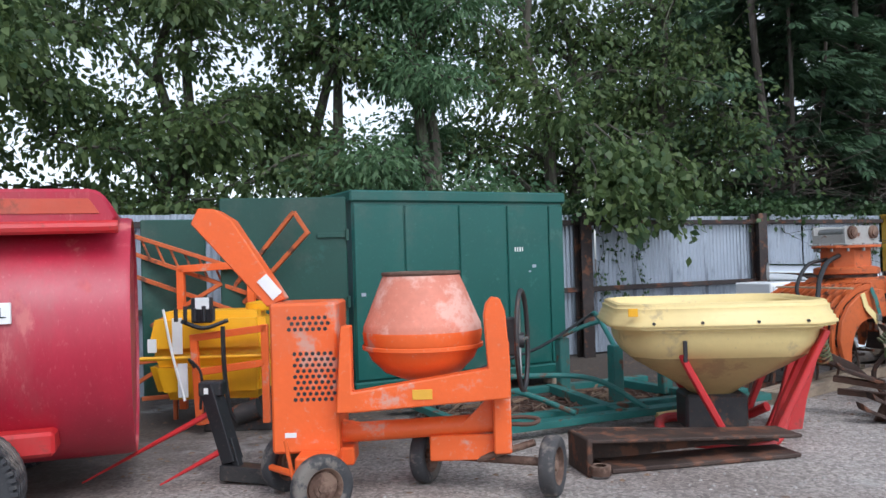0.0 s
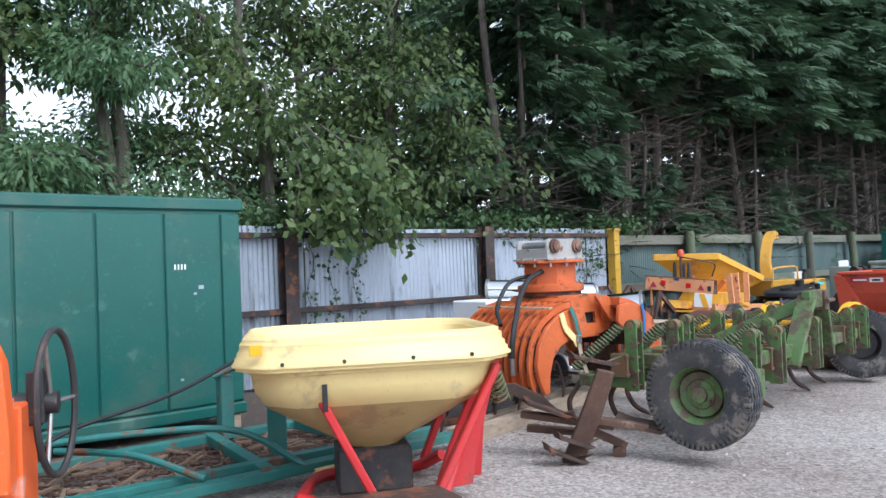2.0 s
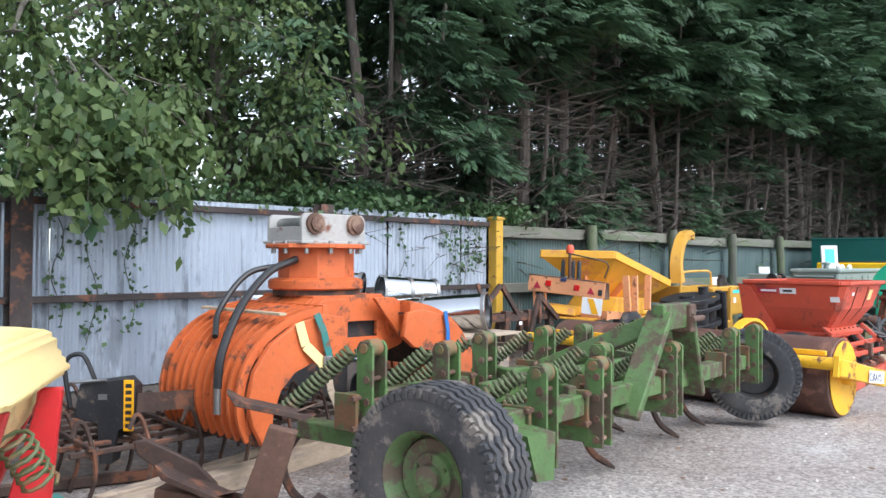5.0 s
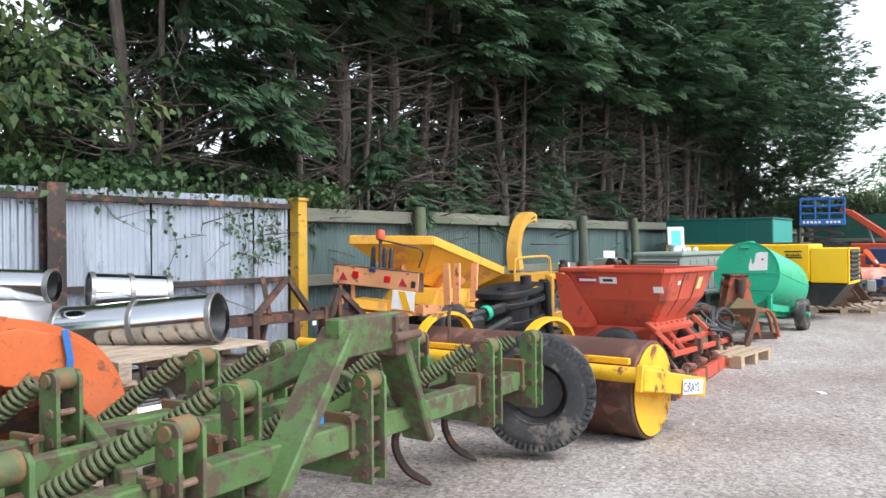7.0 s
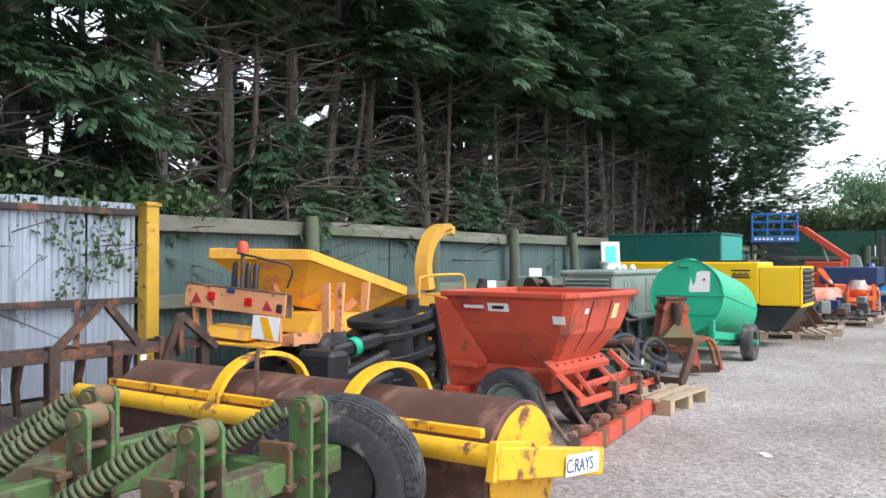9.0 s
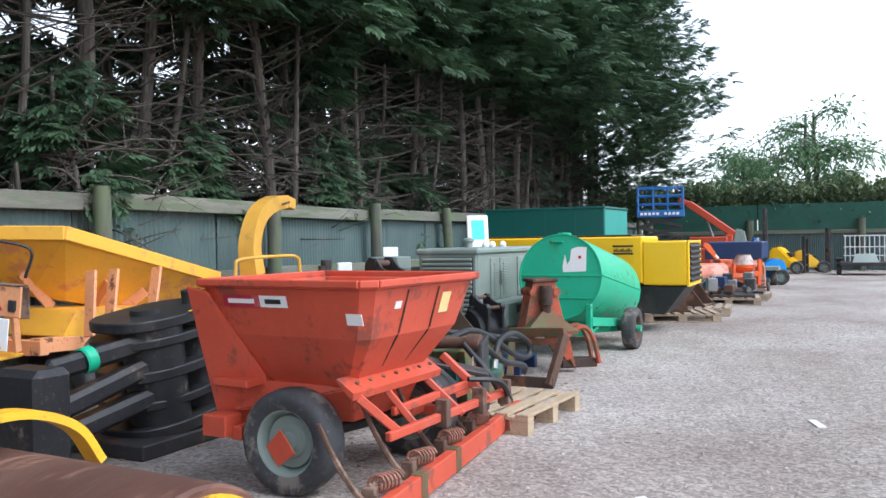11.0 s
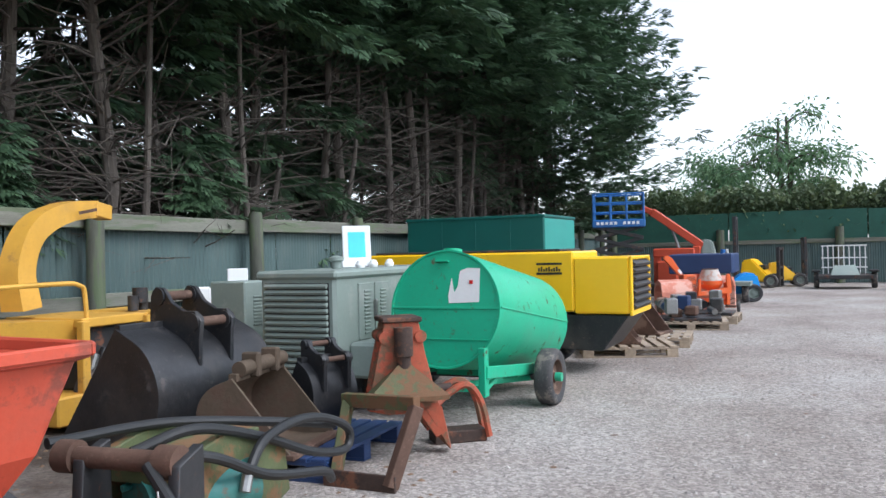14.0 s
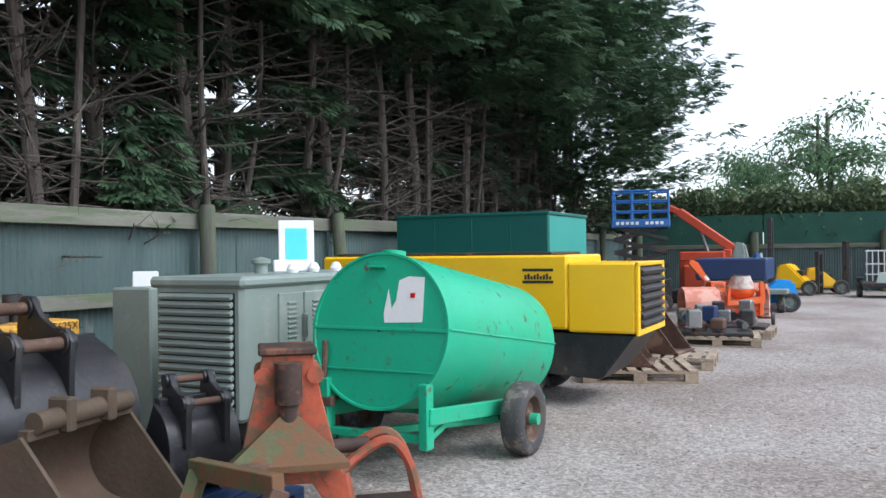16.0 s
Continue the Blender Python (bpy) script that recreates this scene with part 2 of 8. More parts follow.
M["leaf"] = leaf_material("broad_leaves", (0.045, 0.095, 0.042), (0.17, 0.235, 0.08), 0.5)
M["ashleaf"] = leaf_material("ash_leaves", (0.065, 0.15, 0.075), (0.17, 0.28, 0.13), 0.5)
M["conifer"] = leaf_material("conifer_sprays", (0.028, 0.06, 0.036), (0.092, 0.165, 0.08), 0.22)
M["hedge"] = leaf_material("hedge_leaves", (0.05, 0.09, 0.045), (0.13, 0.17, 0.07), 0.25)
M["ivy"] = leaf_material("ivy_leaves", (0.03, 0.075, 0.025), (0.08, 0.14, 0.05), 0.2)


def ground_material():
    m = bpy.data.materials.new("gravel_yard")
    m.use_nodes = True
    n, l = m.node_tree.nodes, m.node_tree.links
    b = n["Principled BSDF"]
    b.inputs["Roughness"].default_value = 0.92
    tc = n.new("ShaderNodeTexCoord")

    def tex(scale, detail=8, rough=0.6):
        t = n.new("ShaderNodeTexNoise")
        t.inputs["Scale"].default_value, t.inputs["Detail"].default_value, t.inputs["Roughness"].default_value = scale, detail, rough
        l.new(tc.outputs["Object"], t.inputs["Vector"])
        return t.outputs["Fac"]

    def ramp(src, *stops):
        r = n.new("ShaderNodeValToRGB")
        while len(r.color_ramp.elements) < len(stops):
            r.color_ramp.elements.new(0.5)
        for e, (p, c) in zip(r.color_ramp.elements, stops):
            e.position, e.color = p, (*c, 1)
        l.new(src, r.inputs[0])
        return r.outputs[0]

    def mix(f, a, c, blend="MIX"):
        x = n.new("ShaderNodeMix")
        x.data_type, x.blend_type = "RGBA", blend
        for sock, v in ((x.inputs["Factor"], f), (x.inputs["A"], a), (x.inputs["B"], c)):
            if isinstance(v, (int, float)):
                sock.default_value = v
            else:
                l.new(v, sock)
        return x.outputs["Result"]

    broad = ramp(tex(0.45, 6), (0.3, (0.29, 0.245, 0.222)), (0.5, (0.425, 0.385, 0.36)), (0.7, (0.52, 0.495, 0.475)))
    fine = ramp(tex(55, 4, 0.8), (0.3, (0.42, 0.40, 0.38)), (0.5, (0.78, 0.76, 0.74)), (0.62, (1.0, 0.98, 0.96)), (0.75, (1.5, 1.46, 1.4)))
    vor = n.new("ShaderNodeTexVoronoi")
    vor.inputs["Scale"].default_value = 42
    l.new(tc.outputs["Object"], vor.inputs["Vector"])
    stones = ramp(vor.outputs["Color"], (0.12, (0.62, 0.61, 0.6)), (0.5, (0.95, 0.94, 0.93)), (0.92, (1.4, 1.39, 1.37)))
    col = mix(1.0, mix(0.85, broad, fine, "MULTIPLY"), stones, "MULTIPLY")
    sep = n.new("ShaderNodeSeparateXYZ")
    l.new(tc.outputs["Object"], sep.inputs[0])
    wob = n.new("ShaderNodeMath")
    wob.operation = "MULTIPLY_ADD"
    l.new(tex(0.8, 6), wob.inputs[0])
    wob.inputs[1].default_value = 5.0
    l.new(sep.outputs["Y"], wob.inputs[2])
    soil_f = n.new("ShaderNodeMapRange")
    soil_f.inputs["From Min"].default_value, soil_f.inputs["From Max"].default_value = -1.9, 0.2
    l.new(wob.outputs[0], soil_f.inputs["Value"])
    soil = ramp(tex(20, 8, 0.75), (0.3, (0.035, 0.026, 0.02)), (0.55, (0.085, 0.064, 0.05)), (0.75, (0.16, 0.13, 0.10)))
    col = mix(soil_f.outputs["Result"], col, soil)
    pale = n.new("ShaderNodeMapRange")
    pale.inputs["From Min"].default_value, pale.inputs["From Max"].default_value = 0.62, 0.72
    l.new(tex(0.9, 7, 0.65), pale.inputs["Value"])
    col = mix(pale.outputs["Result"], col, mix(0.55, col, ramp(tex(70, 3), (0.3, (0.36, 0.34, 0.32)), (0.7, (0.62, 0.6, 0.57)))))
    l.new(col, b.inputs["Base Color"])
    bp = n.new("ShaderNodeBump")
    bp.inputs["Strength"].default_value, bp.inputs["Distance"].default_value = 0.7, 0.02
    l.new(tex(45, 6, 0.7), bp.inputs["Height"])
    l.new(bp.outputs[0], b.inputs["Normal"])
    return m


M["ground"] = ground_material()

# ---- mesh helpers ----
YARD = pose(8.77, 16.5, 0, 0, 0, 30)  # x along the fence, -y into the yard
V = Vector


def thing(name, m, label, category, group=""):
    e = new(name)
    e.empty_display_size = 0.2
    e.matrix_world = m
    return tagged(e, label, category, group)


def finish(bm, name, mat, parent=None, smooth=0.6):
    me = bpy.data.meshes.new(name)
    bm.to_mesh(me)
    bm.free()
    if smooth:
        me.shade_smooth()
        me.set_sharp_from_angle(angle=smooth)
    me.materials.append(M[mat] if isinstance(mat, str) else mat)
    ob = new(name, me)
    if parent:
        ob.parent = parent
    return ob


def part(name, bm, mat, parent, label="", smooth=0.6):
    return tagged(finish(bm, name, mat, parent, smooth), label)


def B():
    return bmesh.new()


def box(bm, x0, x1, y0, y1, z0, z1, bev=0.006, m=None):
    """A box with bevelled edges between two corners."""
    t = bmesh.new()
    bmesh.ops.create_cube(t, size=1)
    for v in t.verts:
        v.co = ((x0 + x1) / 2 + v.co.x * (x1 - x0), (y0 + y1) / 2 + v.co.y * (y1 - y0), (z0 + z1) / 2 + v.co.z * (z1 - z0))
    if bev:
        bmesh.ops.bevel(t, geom=t.edges[:], offset=min(bev, 0.3 * min(abs(x1 - x0), abs(y1 - y0), abs(z1 - z0))), segments=1, affect="EDGES")
    join(bm, t, m)


def join(bm, t, m=None):
    if m is not None:
        bmesh.ops.transform(t, matrix=m, verts=t.verts)
    me = bpy.data.meshes.new("t")
    t.to_mesh(me)
    t.free()
    bm.from_mesh(me)
    bpy.data.meshes.remove(me)


def beam(bm, a, b, w, h, bev=0.004, up=(0, 0, 1)):
    """A bar of rectangular section from a to b: w across, h along up."""
    a, b = V(a), V(b)
    d = b - a
    L = d.length
    x = d / L
    u = V(up)
    if abs(x.dot(u)) > 0.98:
        u = V((0, 1, 0))
    y = u.cross(x).normalized()
    z = x.cross(y)
    m = Matrix((x, y, z)).transposed().to_4x4()
    m.translation = a
    box(bm, 0, L, -w / 2, w / 2, -h / 2, h / 2, bev, m)


def rod(bm, a, b, r, r2=None, seg=12):
    a, b = V(a), V(b)
    d = b - a
    t = bmesh.new()
    bmesh.ops.create_cone(t, cap_ends=True, segments=seg, radius1=r, radius2=r if r2 is None else r2, depth=d.length)
    m = d.to_track_quat("Z", "Y").to_matrix().to_4x4()
    m.translation = (a + b) / 2
    join(bm, t, m)


def tube(bm, pts, r, seg=8, closed=False):
    """A round tube along points."""
    pts = [V(p) for p in pts]
    n = len(pts)
    rings = []
    up = V((0, 0, 1))
    side = None
    for i, p in enumerate(pts):
        a = pts[i - 1] if (i or closed) else p
        b = pts[(i + 1) % n] if (i < n - 1 or closed) else p
        d = (b - a).normalized()
        if side is None:
            side = d.cross(up if abs(d.z) < 0.9 else V((0, 1, 0))).normalized()
        else:
            side = (side - d * side.dot(d)).normalized()
        w = d.cross(side)
        ri = r[i] if isinstance(r, (list, tuple)) else r
        rings.append([bm.verts.new(p + side * (ri * math.cos(2 * math.pi * k / seg)) + w * (ri * math.sin(2 * math.pi * k / seg))) for k in range(seg)])
    for i in range(n if closed else n - 1):
        q0, q1 = rings[i], rings[(i + 1) % n]
        for k in range(seg):
            bm.faces.new((q0[k], q0[(k + 1) % seg], q1[(k + 1) % seg], q1[k]))
    if not closed:
        bm.faces.new(rings[0][::-1])
        bm.faces.new(rings[-1])


def curve(pts, n=8):
    """Smooth points through the given ones."""
    pts = [V(p) for p in pts]
    p = [2 * pts[0] - pts[1], *pts, 2 * pts[-1] - pts[-2]]
    out = []
    for i in range(1, len(p) - 2):
        for k in range(n):
            t = k / n
            out.append(0.5 * (2 * p[i] + (p[i + 1] - p[i - 1]) * t + (2 * p[i - 1] - 5 * p[i] + 4 * p[i + 1] - p[i + 2]) * t * t + (3 * p[i] - p[i - 1] - 3 * p[i + 1] + p[i + 2]) * t ** 3))
    return out + [pts[-1]]


def spring(bm, a, b, r, wire, turns, seg=6):
    a, b = V(a), V(b)
    d = b - a
    s = d.cross(V((0, 0.3, 1))).normalized()
    w = d.normalized().cross(s)
    n = turns * 9
    tube(bm, [a + d * (i / n) + (s * math.cos(2 * math.pi * i / 9) + w * math.sin(2 * math.pi * i / 9)) * r for i in range(n + 1)], wire, seg)


def prism(bm, outline, t, m=None, bev=0.0):
    """A plate: an outline in x and z, t thick along y."""
    b = bmesh.new()
    f = b.faces.new([b.verts.new((x, -t / 2, z)) for x, z in outline])
    r = bmesh.ops.extrude_face_region(b, geom=[f])
    bmesh.ops.translate(b, vec=(0, t, 0), verts=[v for v in r["geom"] if isinstance(v, bmesh.types.BMVert)])
    bmesh.ops.recalc_face_normals(b, faces=b.faces)
    if bev:
        bmesh.ops.bevel(b, geom=b.edges[:], offset=bev, segments=1, affect="EDGES")
    join(bm, b, m)


def lathe(bm, profile, seg=32, m=None, cap=False):
    """A turned shape: (radius, height) round z."""
    b = bmesh.new()
    rings = [[b.verts.new((r * math.cos(2 * math.pi * k / seg), r * math.sin(2 * math.pi * k / seg), z)) for k in range(seg)] for r, z in profile]
    for q0, q1 in zip(rings, rings[1:]):
        for k in range(seg):
            b.faces.new((q0[k], q0[(k + 1) % seg], q1[(k + 1) % seg], q1[k]))
    if cap:
        b.faces.new(rings[0][::-1])
        b.faces.new(rings[-1])
    join(bm, b, m)


def hull(bm, pts, m=None, bev=0.0):
    b = bmesh.new()
    for p in pts:
        b.verts.new(p)
    bmesh.ops.convex_hull(b, input=b.verts)
    bmesh.ops.dissolve_limit(b, angle_limit=0.02, verts=b.verts, edges=b.edges)
    if bev:
        bmesh.ops.bevel(b, geom=b.edges[:], offset=bev, segments=2, affect="EDGES")
    join(bm, b, m)


def wheel(parent, m, r, w, rim_mat, lugs=0, tread="rubber", rim=0.55, name="wheel"):
    """A wheel whose axle is its local z: tyre with tread blocks, dished rim, hub and nuts."""
    b = B()
    h = w / 2
    lathe(b, [(r * rim, -h * 0.8), (r * 0.78, -h), (r * 0.93, -h * 0.93), (r * 0.985, -h * 0.7), (r, -h * 0.3), (r, h * 0.3), (r * 0.985, h * 0.7), (r * 0.93, h * 0.93), (r * 0.78, h), (r * rim, h * 0.8), (r * rim * 0.97, 0), (r * rim, -h * 0.8)], 40, m)
    tread_bm = B()
    if lugs:
        n = lugs * 4
        for row in range(5):
            zc = h * (-0.68 + 0.34 * row)
            loops = []
            for k in range(n):
                a = 2 * math.pi * k / n
                off = h * 0.07 * (1, 0, -1, 0)[k % 4]
                drop = 0.99 if row in (0, 4) else 1.0
                loops.append([tread_bm.verts.new(m @ V((q * math.cos(a), q * math.sin(a), zc + off + e * h * 0.115))) for q, e in ((r * drop * 0.985, -1), (r * drop * 1.03, -0.85), (r * drop * 1.03, 0.85), (r * drop * 0.985, 1))])
            for k in range(n):
                p, q = loops[k], loops[(k + 1) % n]
                for e in range(3):
                    tread_bm.faces.new((p[e], p[e + 1], q[e + 1], q[e]))
        for k in range(lugs * 2):
            for sgn in (-1, 1):
                q = m @ pose(0, 0, 0, 0, 0, 180 * k / lugs) @ pose(r * 0.94, 0, sgn * h * 0.9, 0, 0, 0)
                box(tread_bm, -0.02, 0.02, -math.pi * r / lugs * 0.28, math.pi * r / lugs * 0.28, -h * 0.1, h * 0.1, 0, q)
    t = part("tyre", b, tread, parent, smooth=0.8)
    if lugs:
        tagged(part("tread", tread_bm, tread, t), kind="stuff")
    else:
        tread_bm.free()
    b = B()
    R = r * rim
    lathe(b, [(R * 1.0, -h * 0.82), (R * 1.04, -h * 0.86), (R * 0.93, -h * 0.5), (R * 0.86, h * 0.1), (R * 0.8, h * 0.3), (R * 0.55, h * 0.22), (R * 0.5, h * 0.35), (R * 0.3, h * 0.38), (R * 0.28, h * 0.62), (R * 0.01, h * 0.66)], 32, m)
    lathe(b, [(R * 0.93, h * 0.5), (R * 1.04, h * 0.86), (R, h * 0.82), (R * 0.86, h * 0.1)], 32, m)
    lathe(b, [(R * 0.86, -h * 0.2), (R * 0.3, -h * 0.25), (R * 0.01, -h * 0.3)], 24, m)
    for k in range(6):
        a = k * math.pi / 3
        rod(b, m @ V((R * 0.42 * math.cos(a), R * 0.42 * math.sin(a), h * 0.3)), m @ V((R * 0.42 * math.cos(a), R * 0.42 * math.sin(a), h * 0.45)), R * 0.05, seg=6)
    part("rim", b, rim_mat, parent, smooth=0.7)
    return t


def band(bm, pts, width, thick, y):
    """A bent flat strip in the x z plane, width wide along y."""
    pts = [V((x, 0, z)) for x, z in pts]
    outer, inner = [], []
    for i, p in enumerate(pts):
        d = (pts[min(i + 1, len(pts) - 1)] - pts[max(i - 1, 0)]).normalized()
        nrm = V((-d.z, 0, d.x)) * thick / 2
        outer.append(p + nrm)
        inner.append(p - nrm)
    rows = []
    for o, i in zip(outer, inner):
        rows.append([bm.verts.new((q.x, y + s * width / 2, q.z)) for q, s in ((o, -1), (o, 1), (i, 1), (i, -1))])
    for a, c in zip(rows, rows[1:]):
        for k in range(4):
            bm.faces.new((a[k], a[(k + 1) % 4], c[(k + 1) % 4], c[k]))
    bm.faces.new(rows[0][::-1])
    bm.faces.new(rows[-1])


def words(text, size, m, mat, parent, name="lettering"):
    """Raised lettering, as a mesh, in the x y plane of m."""
    c = bpy.data.curves.new(name, "FONT")
    c.body, c.size, c.extrude, c.align_x, c.align_y = text, size, 0.001, "CENTER", "CENTER"
    tmp = new("t", c)
    me = bpy.data.meshes.new_from_object(tmp.evaluated_get(bpy.context.evaluated_depsgraph_get()))
    bpy.data.objects.remove(tmp)
    me.transform(m)
    me.materials.append(M[mat])
    ob = new(name, me)
    ob.parent = parent
    return ob


# ---- ground and fences ----
bm = B()
bmesh.ops.create_grid(bm, x_segments=2, y_segments=2, size=400)
ground = tagged(finish(bm, "ground", "ground", smooth=0), "compacted grey-brown gravel yard with darker soil", "ground", kind="structure")
ground.matrix_world = YARD

CORR = {}


def sheet_mesh(width, height, key):
    """One corrugated sheet, standing, its waves along x."""
    if (width, height, key) not in CORR:
        b = B()
        n = max(4, round(width / 0.0127))
        top, bot = [], []
        for i in range(n + 1):
            x = width * i / n
            y = 0.0125 * math.sin(2 * math.pi * x / 0.0762)
            bot.append(b.verts.new((x, y, 0)))
            top.append(b.verts.new((x, y, height)))
        for i in range(n):
            b.faces.new((bot[i], bot[i + 1], top[i + 1], top[i]))
        me = bpy.data.meshes.new("corrugated_sheet")
        b.to_mesh(me)
        b.free()
        me.shade_smooth()
        me.materials.append(M[key])
        CORR[width, height, key] = me
    return CORR[width, height, key]


def sheets(parent, u0, u1, height, key, y, wob, width=0.76):
    u, k = u0, 0
    while u < u1 - 0.02:
        w = min(width, u1 - u)
        w = width if w > width * 0.97 else round(w, 3)
        ob = new("corrugated_sheet", sheet_mesh(w, height, key))
        ob.parent = parent
        ob.location = (u, y + 0.006 * (k % 2), 0.03 + RNG.uniform(-wob, wob))
        ob.rotation_euler = (radians(RNG.uniform(-0.5, 0.5)), radians(RNG.uniform(-0.2, 0.2)), 0)
        u += w
        k += 1


def post_h(bm, u, y, z1, w=0.2):
    """A rolled steel column."""
    box(bm, u - w / 2, u + w / 2, y - 0.10, y - 0.085, 0, z1, 0.003)
    box(bm, u - w / 2, u + w / 2, y + 0.06, y + 0.075, 0, z1, 0.003)
    box(bm, u - 0.008, u + 0.008, y - 0.085, y + 0.06, 0, z1, 0)


silver = tagged(new("wall_silver_fence"), "galvanised corrugated steel fence on brown steel posts", "fence", kind="structure")
silver.matrix_world = YARD
sheets(silver, -25, -0.1, 2.04, "galv", 0.03, 0.02)
for zz in (1.955, 0.98):
    b = B()
    box(b, -25, -0.12, -0.09, -0.015, zz - 0.035, zz + 0.035, 0.004)
    part("rail", b, "brownsteel", silver)
for u in (-21.2, -17.7, -14.2, -10.65, -7.1, -3.45):
    b = B()
    post_h(b, u, -0.11, 2.09)
    part("post", b, "brownsteel", silver)
b = B()
box(b, -0.085, 0.085, -0.19, -0.02, 0, 2.08, 0.01)
box(b, -0.1, 0.1, -0.21, 0.0, 2.03, 2.07, 0.006)
part("yellow_post", b, "yellowpost", silver, "yellow-painted steel corner post")

green = tagged(new("wall_green_fence"), "dark green corrugated fence with weathered timber rails", "fence", kind="structure")
green.matrix_world = YARD
sheets(green, 0.12, 30.2, 1.86, "greensheet", 0.05, 0.01, 0.76)
gposts = (2.6, 5.6, 8.45, 11.35, 14.3, 17.2, 20.1, 23.0, 25.9, 28.8, 30.2)
ends = (0.12, *gposts)
for k, (a, c) in enumerate(zip(ends, ends[1:])):
    for z0, z1 in ((1.76 + 0.02 * math.sin(k * 2.1), 1.95 + 0.02 * math.sin(k * 2.1)), (0.86, 1.02)):
        b = B()
        beam(b, (a + 0.02, -0.05, (z0 + z1) / 2 + 0.012 * math.sin(k)), (c - 0.02, -0.05, (z0 + z1) / 2 - 0.012 * math.sin(k)), 0.06, z1 - z0, 0.008)
        part("rail", b, "oldwood", green)
for k, u in enumerate(gposts):
    b = B()
    lean = 0.10 if k == 3 else RNG.uniform(-0.02, 0.02)
    tube(b, [(u + lean * 0.6, -0.2, 0), (u, -0.2, 1.0), (u - lean, -0.2, 1.97), (u - lean, -0.2, 2.03)], [0.105, 0.10, 0.095, 0.085], 14)
    part("post", b, "postwood", green)

# the fence across the far end, with windbreak sheet above it
far = tagged(new("wall_far_fence"), "green sheeted fence closing the far end", "fence", kind="structure")
far.matrix_world = YARD @ pose(30.3, 0, 0, 0, 0, -90)
sheets(far, 0.0, 40, 1.5, "greensheet", 0.05, 0.01, 0.9)
for k in range(9):
    b = B()
    box(b, k * 4.5, k * 4.5 + 4.46, 0.02, 0.05, 1.45, 2.55 + 0.05 * math.sin(k * 3), 0.005)
    part("sheet", b, "netgreen", far)
for k in range(11):
    b = B()
    rod(b, (3.9 * k + 0.3, -0.12, 0), (3.9 * k + 0.3, -0.12, 1.95), 0.15, 0.14, 14)
    part("post", b, "postwood", far)
b = B()
box(b, 0, 40, -0.04, 0.0, 1.4, 1.55, 0.01)
part("rail", b, "oldwood", far)
# plain wall behind the walker
back = B()
box(back, -26, 34, -30.2, -30, 0, 2.0, 0.01)
wb = tagged(finish(back, "wall_back", "greensheet"), "plain green boundary fence", "fence", kind="structure")
wb.matrix_world = YARD

# ---- trees ----
def leaves_mesh(name, pos, direc, size, mat, droop=0.3, ratio=0.5, rng=None):
    """Many small bent leaves: four points each, at pos, pointing along direc."""
    n = len(pos)
    rng = rng or np.random.default_rng(1)
    d = direc / (np.linalg.norm(direc, axis=1, keepdims=True) + 1e-9)
    r = rng.normal(size=(n, 3))
    s = np.cross(d, r)
    s /= np.linalg.norm(s, axis=1, keepdims=True) + 1e-9
    up = np.cross(s, d)
    L = size[:, None]
    v = np.empty((n, 4, 3))
    v[:, 0] = pos
    v[:, 1] = pos + d * L * 0.5 + s * L * ratio * 0.5 + up * L * 0.06
    v[:, 2] = pos + d * L - np.array([0, 0, 1]) * L * droop
    v[:, 3] = pos + d * L * 0.5 - s * L * ratio * 0.5 + up * L * 0.06
    me = bpy.data.meshes.new(name)
    me.vertices.add(4 * n)
    me.vertices.foreach_set("co", v.reshape(-1))
    idx = np.arange(4 * n).reshape(n, 4)
    tri = np.stack([idx[:, [0, 1, 2]], idx[:, [0, 2, 3]]], 1).reshape(-1)
    me.loops.add(len(tri))
    me.loops.foreach_set("vertex_index", tri.astype(np.int32))
    me.polygons.add(2 * n)
    me.polygons.foreach_set("loop_start", np.arange(0, 6 * n, 3, dtype=np.int32))
    me.update()
    me.validate()
    me.materials.append(M[mat])
    return me


